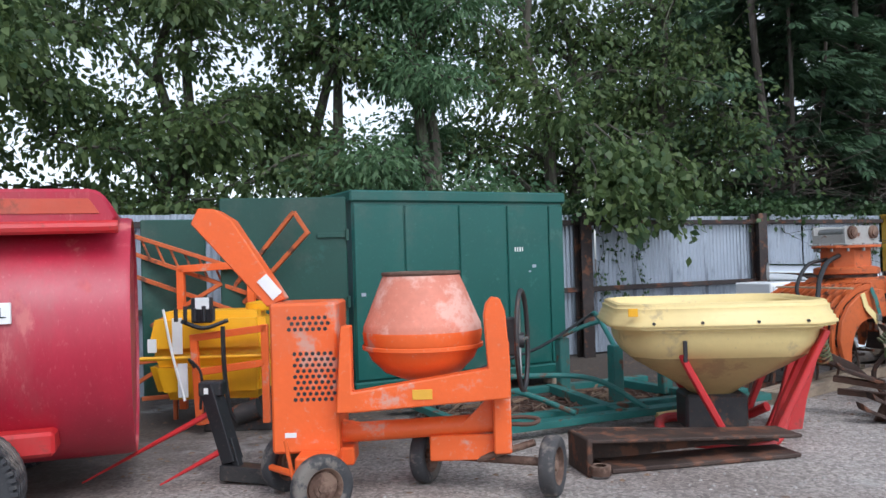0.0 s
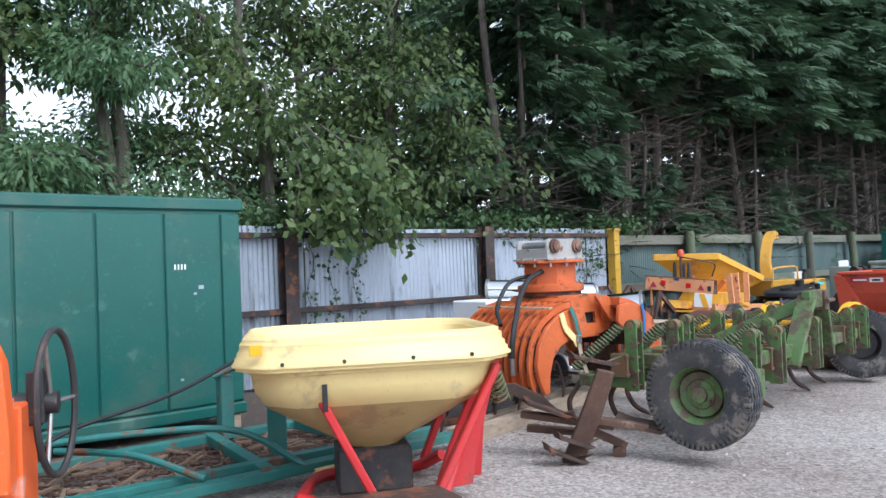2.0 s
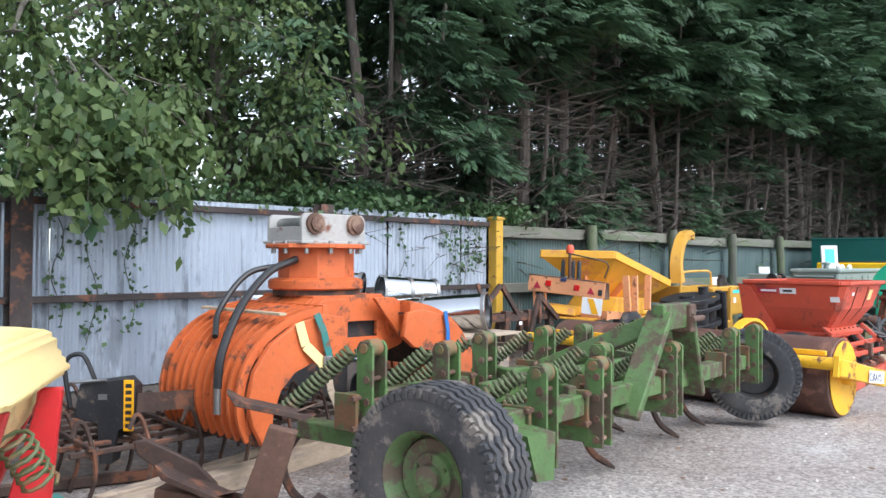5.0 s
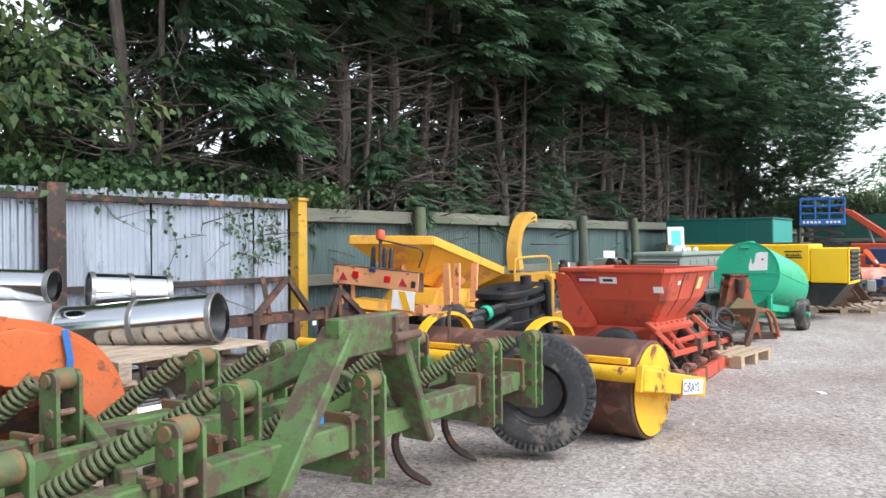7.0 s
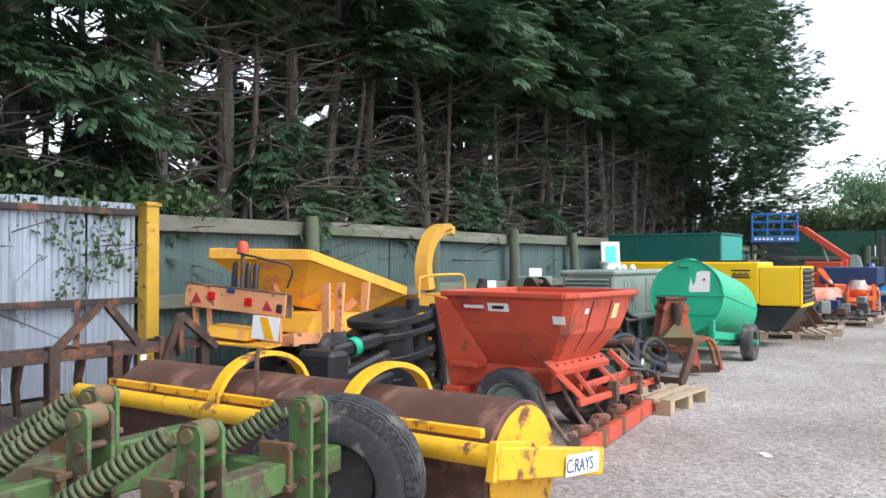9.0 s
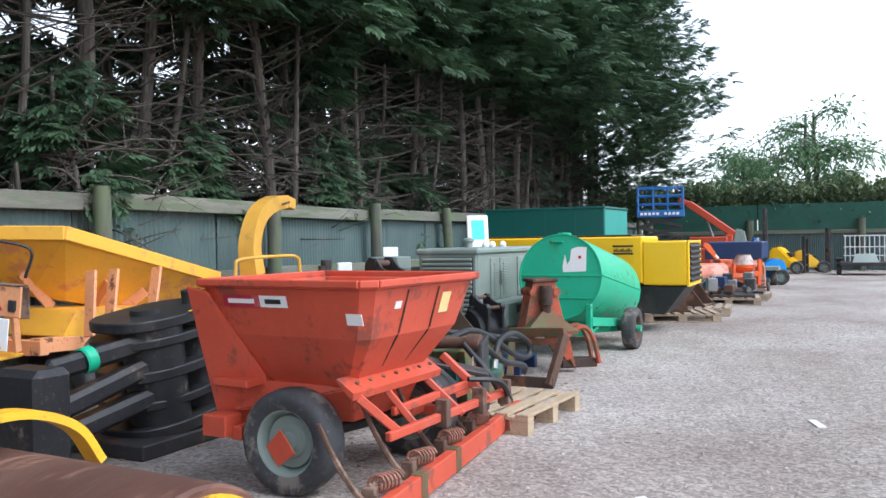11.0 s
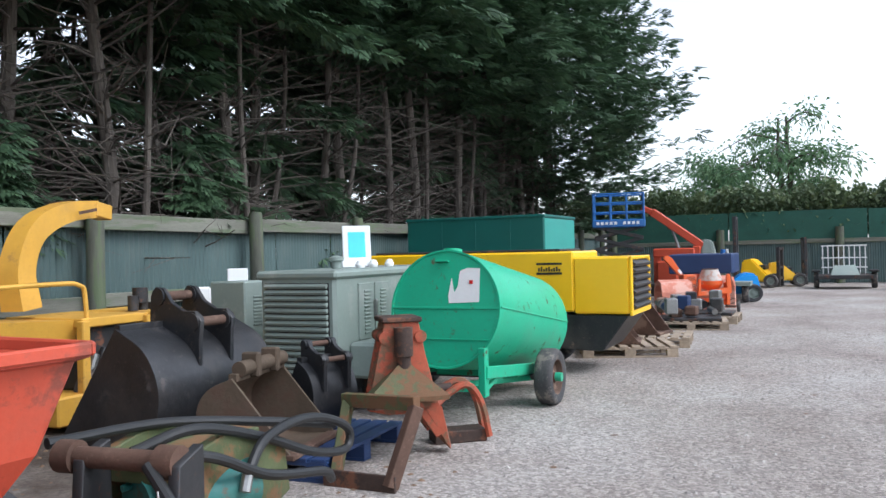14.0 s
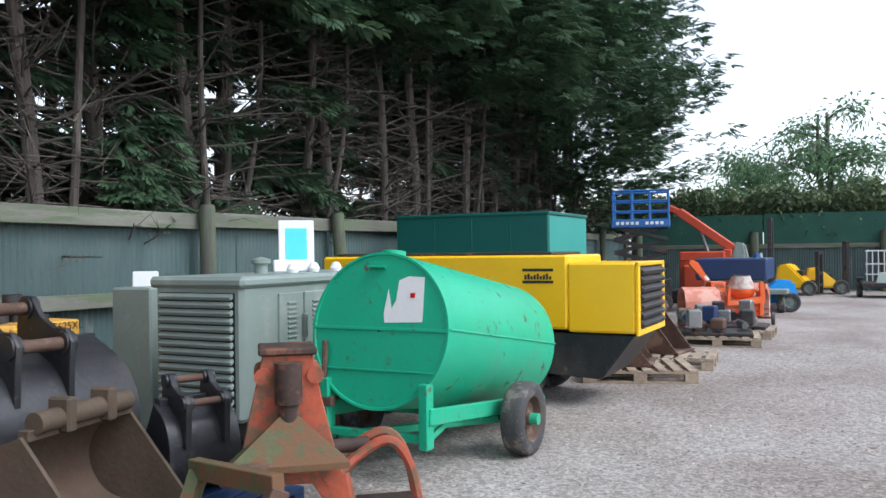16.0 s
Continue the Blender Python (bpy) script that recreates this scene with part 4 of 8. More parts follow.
def sprayer():
    t = thing("crop_sprayer", pose(-1.36, 8.3, 0, 0, 0, 2), "mounted crop sprayer, yellow tank, folded red lattice booms", "sprayer")
    b = B()
    hull(b, [(x, y, z) for x, y, z in ((-0.5, -0.25, 0.68), (0.6, -0.25, 0.68), (-0.5, 0.35, 0.68), (0.6, 0.35, 0.68), (-0.42, -0.2, 1.07), (0.55, -0.2, 1.07), (-0.42, 0.3, 1.07), (0.55, 0.3, 1.07))], None, 0.07)
    hull(b, [(x, y, z) for x, y, z in ((-0.5, -0.25, 0.66), (0.6, -0.25, 0.66), (-0.5, 0.35, 0.66), (0.6, 0.35, 0.66), (-0.4, -0.2, 0.28), (0.55, -0.2, 0.28), (-0.4, 0.3, 0.28), (0.55, 0.3, 0.28))], None, 0.08)
    tank = part("tank", b, "poly", t, "amber plastic liquid tank")
    b = B()
    tube(b, [(-0.52, -0.28, 0.67), (0.62, -0.28, 0.67)], 0.02, 6)
    part("seam", b, "poly", tank)
    b = B()
    box(b, -0.24, -0.15, -0.262, -0.256, 0.7, 1.02, 0.002)
    box(b, -0.2, -0.11, -0.262, -0.256, 0.32, 0.62, 0.002)
    part("level_strip", b, "paper", tank, "white level gauge strip")
    b = B()
    box(b, -0.46, -0.38, -0.262, -0.256, 0.72, 0.84, 0.002)
    part("sticker", b, "paper", tank)
    b = B()
    lathe(b, [(0.11, 1.05), (0.12, 1.07), (0.12, 1.12), (0.01, 1.14)], 20, pose(0.45, 0.1, 0))
    part("filler_lid", b, "poly", tank)
    for a, c, w in (((0.02, -0.36, 0.1), (-0.02, -0.36, 0.88), 0.06), ((0.6, -0.36, 0.1), (0.6, -0.36, 0.95), 0.06), ((-0.02, -0.36, 0.85), (0.62, -0.36, 0.92), 0.06), ((0.0, -0.36, 0.55), (0.6, -0.36, 0.62), 0.06), ((-0.38, 0.45, 0.1), (-0.38, 0.45, 1.46), 0.07), ((0.3, 0.45, 0.1), (0.3, 0.45, 1.5), 0.07), ((-0.4, 0.45, 1.45), (0.32, 0.45, 1.48), 0.07), ((0.02, -0.36, 0.12), (0.2, 0.4, 0.1), 0.06)):
        b = B()
        beam(b, a, c, w, w)
        part("frame_bar", b, "orange", t)
    R = random.Random(3)
    for (a, c) in (((-0.9, 0.55, 1.80), (0.5, 0.5, 1.32)), ((-0.9, 0.6, 1.62), (0.45, 0.5, 1.12)), ((-0.9, 0.6, 1.4), (0.2, 0.5, 1.0)), ((0.1, 0.55, 1.25), (0.74, 0.4, 1.97)), ((0.2, 0.55, 1.1), (0.86, 0.4, 1.76)), ((0.74, 0.4, 1.97), (0.88, 0.4, 1.75)), ((-0.7, 0.5, 0.9), (0.0, 0.5, 1.3)), ((-0.85, 0.5, 0.55), (-0.3, 0.5, 0.6)), ((-0.85, 0.5, 0.35), (-0.4, 0.5, 0.62)), ((-0.8, 0.5, 0.2), (-0.46, 0.5, 0.22)), ((-0.46, 0.45, 0.0), (-0.46, 0.45, 0.24))):
        b = B()
        beam(b, a, c, 0.04, 0.04)
        part("boom_bar", b, "grapple", t)
    for k in range(9):
        b = B()
        x = -0.8 + 0.14 * k
        f = (x + 0.9) / 1.35
        beam(b, (x, 0.56, 1.80 - 0.48 * f), (x + 0.09, 0.56, 1.58 - 0.46 * f), 0.02, 0.02)
        part("lattice_bar", b, "grapple", t)
    b = B()
    box(b, -0.02, 0.16, -0.42, -0.36, 0.98, 1.2, 0.01)
    for k in range(5):
        rod(b, (-0.14 + 0.08 * k, -0.45, 1.0), (-0.14 + 0.08 * k, -0.45, 1.11 + 0.02 * (k % 2)), 0.018, seg=8)
    tube(b, curve([(-0.1, -0.42, 1.0), (0.1, -0.46, 0.94), (0.3, -0.42, 1.0)], 5), 0.02, 6)
    part("control_valves", b, "black", t, "black valve block with levers and gauge")
    b = B()
    box(b, 0.02, 0.14, -0.43, -0.424, 1.1, 1.2, 0.003)
    part("gauge_panel", b, "paper", t)
    for pts in ([(0.26, -0.45, 0.95), (0.27, -0.47, 0.6), (0.3, -0.45, 0.25), (0.34, -0.4, 0.12)], [(0.0, -0.42, 0.6), (-0.02, -0.5, 0.68), (0.08, -0.5, 0.55), (0.06, -0.48, 0.25)], [(-0.3, -0.3, 1.1), (-0.22, -0.32, 0.7), (-0.12, -0.33, 0.3)]):
        b = B()
        tube(b, curve(pts, 6), 0.02 if pts[0][0] > 0 else 0.012, 6)
        part("hose", b, "hose" if pts[0][0] > -0.2 else "paper", t)
    b = B()
    rod(b, (0.3, -0.2, 0.14), (0.5, -0.2, 0.2), 0.09, seg=14)
    box(b, 0.0, 0.6, -0.2, 0.3, 0.0, 0.1, 0.01)
    part("pump", b, "darksteel", t)


sprayer()


def bale_spike():
    t = thing("bale_spike", pose(-0.65, 6.46, 0, 0, 0, 2), "black bale spike frame with two red tines lying down", "bale spike")
    b = B()
    beam(b, (-0.1, 0, 0.66), (0.06, -0.05, 0.14), 0.12, 0.1)
    box(b, -0.16, 0.0, -0.06, 0.06, 0.58, 0.68, 0.01)
    beam(b, (0.0, -0.05, 0.08), (0.34, -0.12, 0.06), 0.14, 0.1)
    beam(b, (0.05, -0.05, 0.3), (0.12, -0.08, 0.06), 0.05, 0.05)
    part("frame", b, "black", t)
    for a, c in (((-0.1, 0, 0.46), (-0.95, -0.08, 0.03)), ((0.0, -0.06, 0.22), (-0.4, -0.15, 0.02))):
        b = B()
        rod(b, a, c, 0.022, 0.006, 10)
        part("tine", b, "red", t)
    b = B()
    box(b, -0.12, -0.06, -0.066, -0.062, 0.6, 0.64, 0)
    part("label_plate", b, "paper", t)


bale_spike()


def slurry_tank():
    t = thing("slurry_spreader", pose(-1.24, 6.42, 0, 0, 0, 21), "crimson drum muck spreader with worn paint and black wheel", "muck spreader")
    b = B()
    R = 0.79
    mm = pose(0, 0, 1.02, 0, 90, 0)
    lathe(b, [(0.01, -0.03), (R * 0.9, -0.03), (R * 0.985, -0.02), (R * 0.99, 0.0), (R, -0.03), (R, -3.0), (R * 0.98, -3.03), (0.01, -3.03)], 72, mm)
    part("drum_body", b, "tankred", t)
    b = B()
    prism(b, [(-0.10, 1.72), (-0.06, 1.78), (-0.14, 1.92), (-0.2, 1.95), (-3.0, 1.95), (-3.0, 1.70)], 0.62, pose(0, -0.36, 0), 0.02)
    lid = part("lid", b, "tankred", t, "crimson top lid with rubbed paint")
    b = B()
    tube(b, [(-0.06, -0.68, 1.72), (-3.0, -0.68, 1.70)], 0.04, 10)
    part("lid_rail", b, "red", lid)
    b = B()
    prism(b, [(-0.16, 1.80), (-0.22, 1.89), (-3.0, 1.89), (-3.0, 1.80)], 0.012, pose(0, -0.672, 0), 0.002)
    part("rubbed_band", b, "hopperred", lid, "paler rubbed band along the lid")
    b = B()
    box(b, -2.4, -0.42, -0.8, -0.45, 0.4, 0.54, 0.02)
    part("chassis", b, "red", t)
    wheel(t, pose(-0.86, -1.12, 0.32, 90, 0, 0), 0.32, 0.3, "red", 26, rim=0.5)
    b = B()
    rod(b, (-0.86, -1.0, 0.32), (-0.86, 0.9, 0.32), 0.05)
    part("axle", b, "darksteel", t)
    wheel(t, pose(-0.86, 0.95, 0.32, 90, 0, 180), 0.32, 0.3, "red", 26, rim=0.5)
    b = B()
    box(b, -0.72, -0.63, -0.80, -0.775, 1.17, 1.29, 0.002)
    plate = part("sign_plate", b, "paper", t, "white plate with black letter")
    words("L", 0.085, pose(-0.675, -0.802, 1.23, 90, 0, 0), "black", plate)


slurry_tank()


def bowl_spreader():
    t = thing("fertiliser_spreader", pose(2.97, 7.62, -0.03, 0, 0, -2.5), "cream plastic hopper fertiliser spreader on red steel frame", "spreader")

    def ring(w, d, z, c):
        return [(x, y, z) for x, y in ((-w + c, -d), (w - c, -d), (w, -d + c), (w, d - c), (w - c, d), (-w + c, d), (-w, d - c), (-w, -d + c))]

    b = B()
    prof = [(0.76, 0.60, 1.12, 0.18), (0.80, 0.64, 1.10, 0.2), (0.80, 0.645, 1.02, 0.2), (0.845, 0.68, 0.985, 0.2), (0.845, 0.68, 0.93, 0.2), (0.74, 0.60, 0.915, 0.2), (0.73, 0.59, 0.80, 0.2), (0.66, 0.53, 0.68, 0.22), (0.2, 0.19, 0.40, 0.09), (0.16, 0.16, 0.36, 0.08), (0.14, 0.14, 0.37, 0.07), (0.6, 0.48, 0.68, 0.2), (0.69, 0.55, 0.8, 0.2), (0.72, 0.57, 1.10, 0.18), (0.76, 0.60, 1.12, 0.18)]
    rings = [[b.verts.new(p) for p in ring(w, d, z, c)] for w, d, z, c in prof]
    for q0, q1 in zip(rings, rings[1:]):
        for k in range(8):
            b.faces.new((q0[k], q0[(k + 1) % 8], q1[(k + 1) % 8], q1[k]))
    bmesh.ops.recalc_face_normals(b, faces=b.faces)
    bmesh.ops.bevel(b, geom=[e for e in b.edges if e.is_manifold], offset=0.02, segments=2, affect="EDGES")
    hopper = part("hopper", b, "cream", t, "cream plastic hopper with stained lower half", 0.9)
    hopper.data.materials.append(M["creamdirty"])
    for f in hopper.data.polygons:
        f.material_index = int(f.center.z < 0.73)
    for x in (-0.55, -0.2, 0.2, 0.55):
        b = B()
        rod(b, (x, -0.685, 0.975), (x, -0.65, 0.975), 0.012, seg=8)
        part("bolt", b, "black", hopper)
    b = B()
    box(b, -0.73, -0.66, -0.655, -0.64, 1.03, 1.09, 0.002)
    part("sticker", b, "poly", hopper)
    b = B()
    box(b, -0.33, -0.30, -0.61, -0.59, 0.68, 0.84, 0.004)
    part("latch", b, "black", hopper)
    b = B()
    box(b, -0.24, 0.24, -0.2, 0.2, 0.08, 0.37, 0.02)
    lathe(b, [(0.16, 0.3), (0.17, 0.36), (0.15, 0.4)], 20)
    part("gearbox_shroud", b, "darksteel", t, "dark stained outlet housing")
    for a, c, w in (((-0.42, -0.5, 0.90), (0.0, -0.55, 0.07), 0.09), ((0.76, -0.42, 0.88), (0.32, -0.5, 0.08), 0.1), ((-0.42, 0.5, 0.86), (0.0, 0.45, 0.08), 0.07), ((0.72, 0.42, 0.88), (0.4, 0.45, 0.1), 0.08)):
        b = B()
        beam(b, a, c, 0.05, w, 0.01, (0, 1, 0))
        part("strut", b, "red", t)
    b = B()
    tube(b, curve([(-0.48, -0.35, 0.12), (-0.2, -0.5, 0.06), (0.1, -0.58, 0.05), (0.34, -0.5, 0.08), (0.5, -0.3, 0.3)], 6), 0.045, 10)
    tube(b, curve([(-0.48, -0.35, 0.12), (-0.3, 0.3, 0.1), (0.3, 0.4, 0.08), (0.5, 0.2, 0.2)], 6), 0.04, 10)
    part("base_hoop", b, "red", t)
    b = B()
    prism(b, [(0.36, 0.1), (0.6, 0.12), (0.64, 0.34), (0.8, 0.9), (0.7, 0.9), (0.45, 0.35)], 0.05, pose(0, -0.3, 0), 0.006)
    part("linkage_plate", b, "red", t)
    b = B()
    prism(b, [(0.5, 0.02), (0.78, 0.02), (0.86, 0.9), (0.78, 0.9), (0.62, 0.3)], 0.05, pose(0, 0.25, 0), 0.006)
    part("linkage_plate", b, "red", t)
    b = B()
    spring(b, (0.78, -0.2, 0.8), (0.86, -0.1, 0.6), 0.06, 0.008, 6)
    part("cable_coil", b, "mossgreen", t)


bowl_spreader()


def grader_beam():
    t = thing("curved_blade", pose(2.5, 6.72, 0, 0, 0, 14), "rusty curved steel channel blade lying on the ground", "blade")
    b = B()
    outl = [(-0.72, 0.0), (-0.76, 0.02), (-0.74, 0.24), (-0.66, 0.26), (0.1, 0.2), (0.8, 0.15), (0.86, 0.06), (0.84, 0.0), (0.4, 0.06), (-0.1, 0.05), (-0.5, 0.0)]
    prism(b, outl, 0.03, pose(0, 0.15, 0), 0.004)
    box(b, -0.74, 0.84, -0.16, 0.16, 0.145, 0.17, 0.006, pose(0, 0, 0.03, 0, 2.6, 0))
    box(b, -0.6, 0.82, -0.18, 0.16, 0.005, 0.035, 0.006)
    box(b, -0.78, -0.74, -0.2, 0.16, 0.0, 0.25, 0.008)
    part("channel", b, "darkrust", t)
    b = B()
    lathe(b, [(0.04, -0.2), (0.07, -0.2), (0.07, -0.14), (0.04, -0.14)], 14, pose(-0.7, -0.22, 0.05, 0, 0, 0) @ pose(0, 0, 0.17, 0, 0, 0))
    part("end_lug", b, "rust", t)


grader_beam()


def land_frame():
    """Green drill frame on the soil between container and hopper."""
    t = thing("harrow_frame", at_yard(-9.7, -3.3), "teal painted steel harrow frame lying on dark soil", "harrow frame")
    for a, c, w, h in (((-1.9, -0.75, 0.1), (1.5, -0.95, 0.1), 0.14, 0.06), ((-1.9, -0.5, 0.12), (1.5, -0.7, 0.12), 0.1, 0.05), ((-1.6, 0.75, 0.1), (1.4, 0.6, 0.1), 0.12, 0.06), ((-0.15, -0.85, 0.1), (0.2, 0.7, 0.1), 0.1, 0.08), ((1.0, -0.85, 0.1), (1.0, 0.6, 0.1), 0.1, 0.08), ((-1.5, -0.6, 0.1), (-1.4, 0.7, 0.1), 0.08, 0.06)):
        b = B()
        beam(b, a, c, w, h)
        part("frame_bar", b, "teal", t)
    for x, y in ((0.25, -0.3), (0.95, -0.2), (0.3, 0.6)):
        b = B()
        box(b, x - 0.06, x + 0.06, y - 0.05, y + 0.05, 0.08, 0.62, 0.01)
        part("upright", b, "teal", t)
    for pts in ([(0.1, -0.9, 0.12), (-0.25, -0.6, 0.38), (-0.8, -0.3, 0.42), (-1.5, 0.0, 0.4)], [(0.25, -0.3, 0.6), (0.45, 0.2, 0.86), (0.7, 0.6, 0.84)], [(-0.6, -0.8, 0.15), (-0.9, -0.4, 0.3), (-1.2, 0.2, 0.3)], [(0.95, -0.2, 0.6), (0.6, 0.2, 0.8), (0.2, 0.6, 0.62)]):
        b = B()
        tube(b, curve(pts, 6), 0.024, 10)
        part("bent_tube", b, "teal", t)
    b = B()
    tube(b, curve([(0.6, 0.5, 0.85), (-0.4, 0.0, 0.62), (-1.3, -0.3, 0.5), (-1.8, -0.6, 0.3)], 6), 0.014, 6)
    part("hose", b, "hose", t)
    # woven chain mat inside the frame
    b = B()
    for r in range(15):
        y = -0.5 + 0.075 * r
        tube(b, [(-1.45 + 0.05 * k, y + (0.036 if k % 2 else -0.036), 0.045 + 0.02 * math.sin(k * 0.9 + r * 1.7)) for k in range(54)], 0.0085, 5)
    tagged(part("chain_mat", b, "rust", t, "rusty woven chain mat"), kind="stuff")
    rr = random.Random(5)
    for k in range(70):
        b = B()
        x, y = rr.uniform(-1.5, 1.2), rr.uniform(-0.5, 0.65)
        a = rr.gauss(0.3, 0.5)
        l_ = rr.uniform(0.12, 0.35)
        beam(b, (x, y, 0.02 + rr.uniform(0, 0.08)), (x + l_ * math.cos(a), y + l_ * math.sin(a), 0.02 + rr.uniform(0, 0.1)), 0.025, 0.018, 0)
        tagged(finish(b, "dry_stalk", "litter", None), "dry brown bark strip lying on the soil", "plant debris", "bark strips on the soil").matrix_world = t.matrix_world
    b = B()
    rod(b, (0, 0, 0.06), (0.62, -0.12, 0.09), 0.035, seg=12)
    tagged(finish(b, "timber_pole", "cream"), "pale peeled timber pole on the ground", "pole").matrix_world = at_yard(-9.55, -4.25)


land_frame()


def crossed_blades():
    t = thing("plough_parts", pose(4.62, 7.95, 0, 0, 0, -13), "pile of rusty subsoiler legs and blades on gravel", "plough parts")

    def blade(pts, thick, m, mat="rust", name="leg"):
        b = B()
        prism(b, pts, thick, m, 0.005)
        return part(name, b, mat, t)

    # tall leg leaning to the side, long cross bar, and a winged leg lying over it
    blade([(-0.2, 0.0), (-0.04, 0.0), (0.1, 0.36), (0.19, 0.66), (0.07, 0.69), (-0.04, 0.4)], 0.05, pose(0, -0.05, 0, 8, 0, 0))
    blade([(-0.58, 0.56), (-0.52, 0.57), (-0.3, 0.46), (-0.2, 0.36), (-0.24, 0.33), (-0.42, 0.4), (-0.56, 0.5)], 0.035, pose(0, 0.12, 0), "darkrust", "knife")
    for a, c, w, h in (((-0.47, 0.14, 0.33), (0.2, -0.02, 0.24), 0.1, 0.05), ((-0.05, 0.02, 0.3), (0.44, -0.08, 0.24), 0.13, 0.05), ((-0.42, 0.25, 0.2), (0.1, 0.15, 0.16), 0.09, 0.05), ((0.0, 0.06, 0.22), (0.3, 0.1, 0.07), 0.09, 0.06)):
        b = B()
        beam(b, a, c, w, h, 0.006)
        part("leg", b, "rust", t)
    # shares: raised wings with notched edges
    for x, y, z, rx, ry, rz, s_ in ((0.05, -0.03, 0.72, 0, 14, 10, 1.0), (0.4, -0.06, 0.24, 20, 8, -30, 1.0), (-0.2, -0.16, 0.06, 0, 24, 14, 0.9), (-0.14, -0.18, 0.16, 0, 22, 14, 0.8), (-0.28, 0.05, 0.36, 0, 20, -10, 1.0)):
        m = pose(x, y, z, rx, ry, rz)
        b = B()
        prism(b, [(-0.15 * s_, 0.0), (0.15 * s_, 0.0), (0.2 * s_, 0.035), (0.12 * s_, 0.028), (-0.12 * s_, 0.028), (-0.2 * s_, 0.05)], 0.13, m, 0.003)
        sh = part("share", b, "darkrust", t)
        b = B()
        hull(b, [(0.1 * s_, -0.06, 0.02), (0.2 * s_, -0.06, 0.09), (0.23 * s_, 0.0, 0.1), (0.12 * s_, 0.06, 0.02), (0.1 * s_, 0.02, 0.0)], m)
        part("point", b, "rust", sh)
    b = B()
    rod(b, (0.24, 0.02, 0.03), (0.26, 0.12, 0.04), 0.05, seg=14)
    part("boss", b, "rust", t)
    b = B()
    box(b, 0.12, 0.16, -0.09, -0.085, 0.56, 0.6, 0.001)
    part("paper_tag", b, "paper", t)


crossed_blades()


def grapple():
    t = thing("demolition_grapple", pose(5.19, 10.0, 0.03, 0, 0, 29), "orange hydraulic selector grab with slatted jaws", "excavator grab")
    cx = -0.06
    # head bracket: two cheek plates, a base plate and pin bosses
    b = B()
    for y in (-0.19, 0.19):
        prism(b, [(-0.27, 1.47), (0.27, 1.47), (0.27, 1.64), (0.24, 1.67), (-0.24, 1.67), (-0.27, 1.64)], 0.03, pose(cx, y, 0), 0.004)
    box(b, cx - 0.29, cx + 0.29, -0.23, 0.23, 1.465, 1.485, 0.004)
    box(b, cx - 0.27, cx - 0.25, -0.18, 0.18, 1.48, 1.58, 0.003)
    head = part("head_bracket", b, "headgrey", t, "grey mounting bracket with pin bosses")
    for x in (-0.17, 0.17):
        b = B()
        rod(b, (cx + x, -0.17, 1.6), (cx + x, 0.17, 1.6), 0.045, seg=18)
        part("pin", b, "steel", head)
        for y in (-0.215, 0.215):
            b = B()
            rod(b, (cx + x, y - 0.016, 1.6), (cx + x, y + 0.016, 1.6), 0.07, seg=20)
            s = 1 if y > 0 else -1
            rod(b, (cx + x, y, 1.6), (cx + x, y + s * 0.03, 1.6), 0.048, seg=16)
            part("boss", b, "rust", head)
    b = B()
    lathe(b, [(0.01, 1.435), (0.35, 1.435), (0.355, 1.44), (0.355, 1.46), (0.35, 1.465), (0.01, 1.465)], 8, pose(cx, 0, 0, 0, 0, 22.5))
    part("top_flange", b, "grapple", t)
    for k in range(12):
        a = k * math.pi / 6 + 0.2
        b = B()
        rod(b, (cx + 0.305 * math.cos(a), 0.305 * math.sin(a), 1.40), (cx + 0.305 * math.cos(a), 0.305 * math.sin(a), 1.485), 0.016, seg=6)
        part("bolt", b, "steel", t)
    b = B()
    lathe(b, [(0.01, 1.2), (0.262, 1.2), (0.262, 1.435), (0.01, 1.435)], 8, pose(cx, 0, 0, 0, 0, 10))
    part("rotator", b, "grapple", t, smooth=0.3)
    b = B()
    lathe(b, [(0.01, 1.155), (0.32, 1.155), (0.33, 1.165), (0.33, 1.215), (0.31, 1.225), (0.27, 1.235), (0.01, 1.235)], 40, pose(cx, 0, 0))
    part("slew_ring", b, "grapple", t)
    b = B()
    lathe(b, [(0.01, 1.12), (0.30, 1.12), (0.30, 1.156), (0.01, 1.156)], 40, pose(cx, 0, 0))
    part("ring_gap", b, "darkrust", t)
    # body: two side plates with a cut window, top plate and end webs
    body = None
    for y in (-0.3, 0.3):
        b = B()
        for z0, z1, x0, x1 in ((0.94, 1.12, -0.2, 0.24), (0.7, 0.83, -0.2, 0.24)):
            box(b, x0, x1, y - 0.016, y + 0.016, z0, z1, 0.002)
        prism(b, [(-0.44, 1.02), (-0.26, 1.12), (-0.03, 1.12), (-0.03, 0.69), (-0.3, 0.68), (-0.44, 0.8)], 0.034, pose(0, y, 0), 0.003)
        prism(b, [(0.23, 1.12), (0.26, 1.12), (0.4, 1.04), (0.52, 0.9), (0.46, 0.76), (0.32, 0.72), (0.23, 0.715)], 0.034, pose(0, y, 0), 0.003)
        q = part("body_cheek", b, "grapple", t)
        body = body or q
    b = B()
    box(b, -0.3, 0.3, -0.29, 0.29, 1.085, 1.12, 0.004)
    beam(b, (-0.28, 0, 1.1), (-0.44, 0, 1.0), 0.56, 0.03)
    beam(b, (0.28, 0, 1.1), (0.42, 0, 1.0), 0.56, 0.03)
    box(b, -0.3, 0.32, -0.29, 0.29, 0.69, 0.71, 0.003)
    part("top_plate", b, "grapple", t)
    b = B()
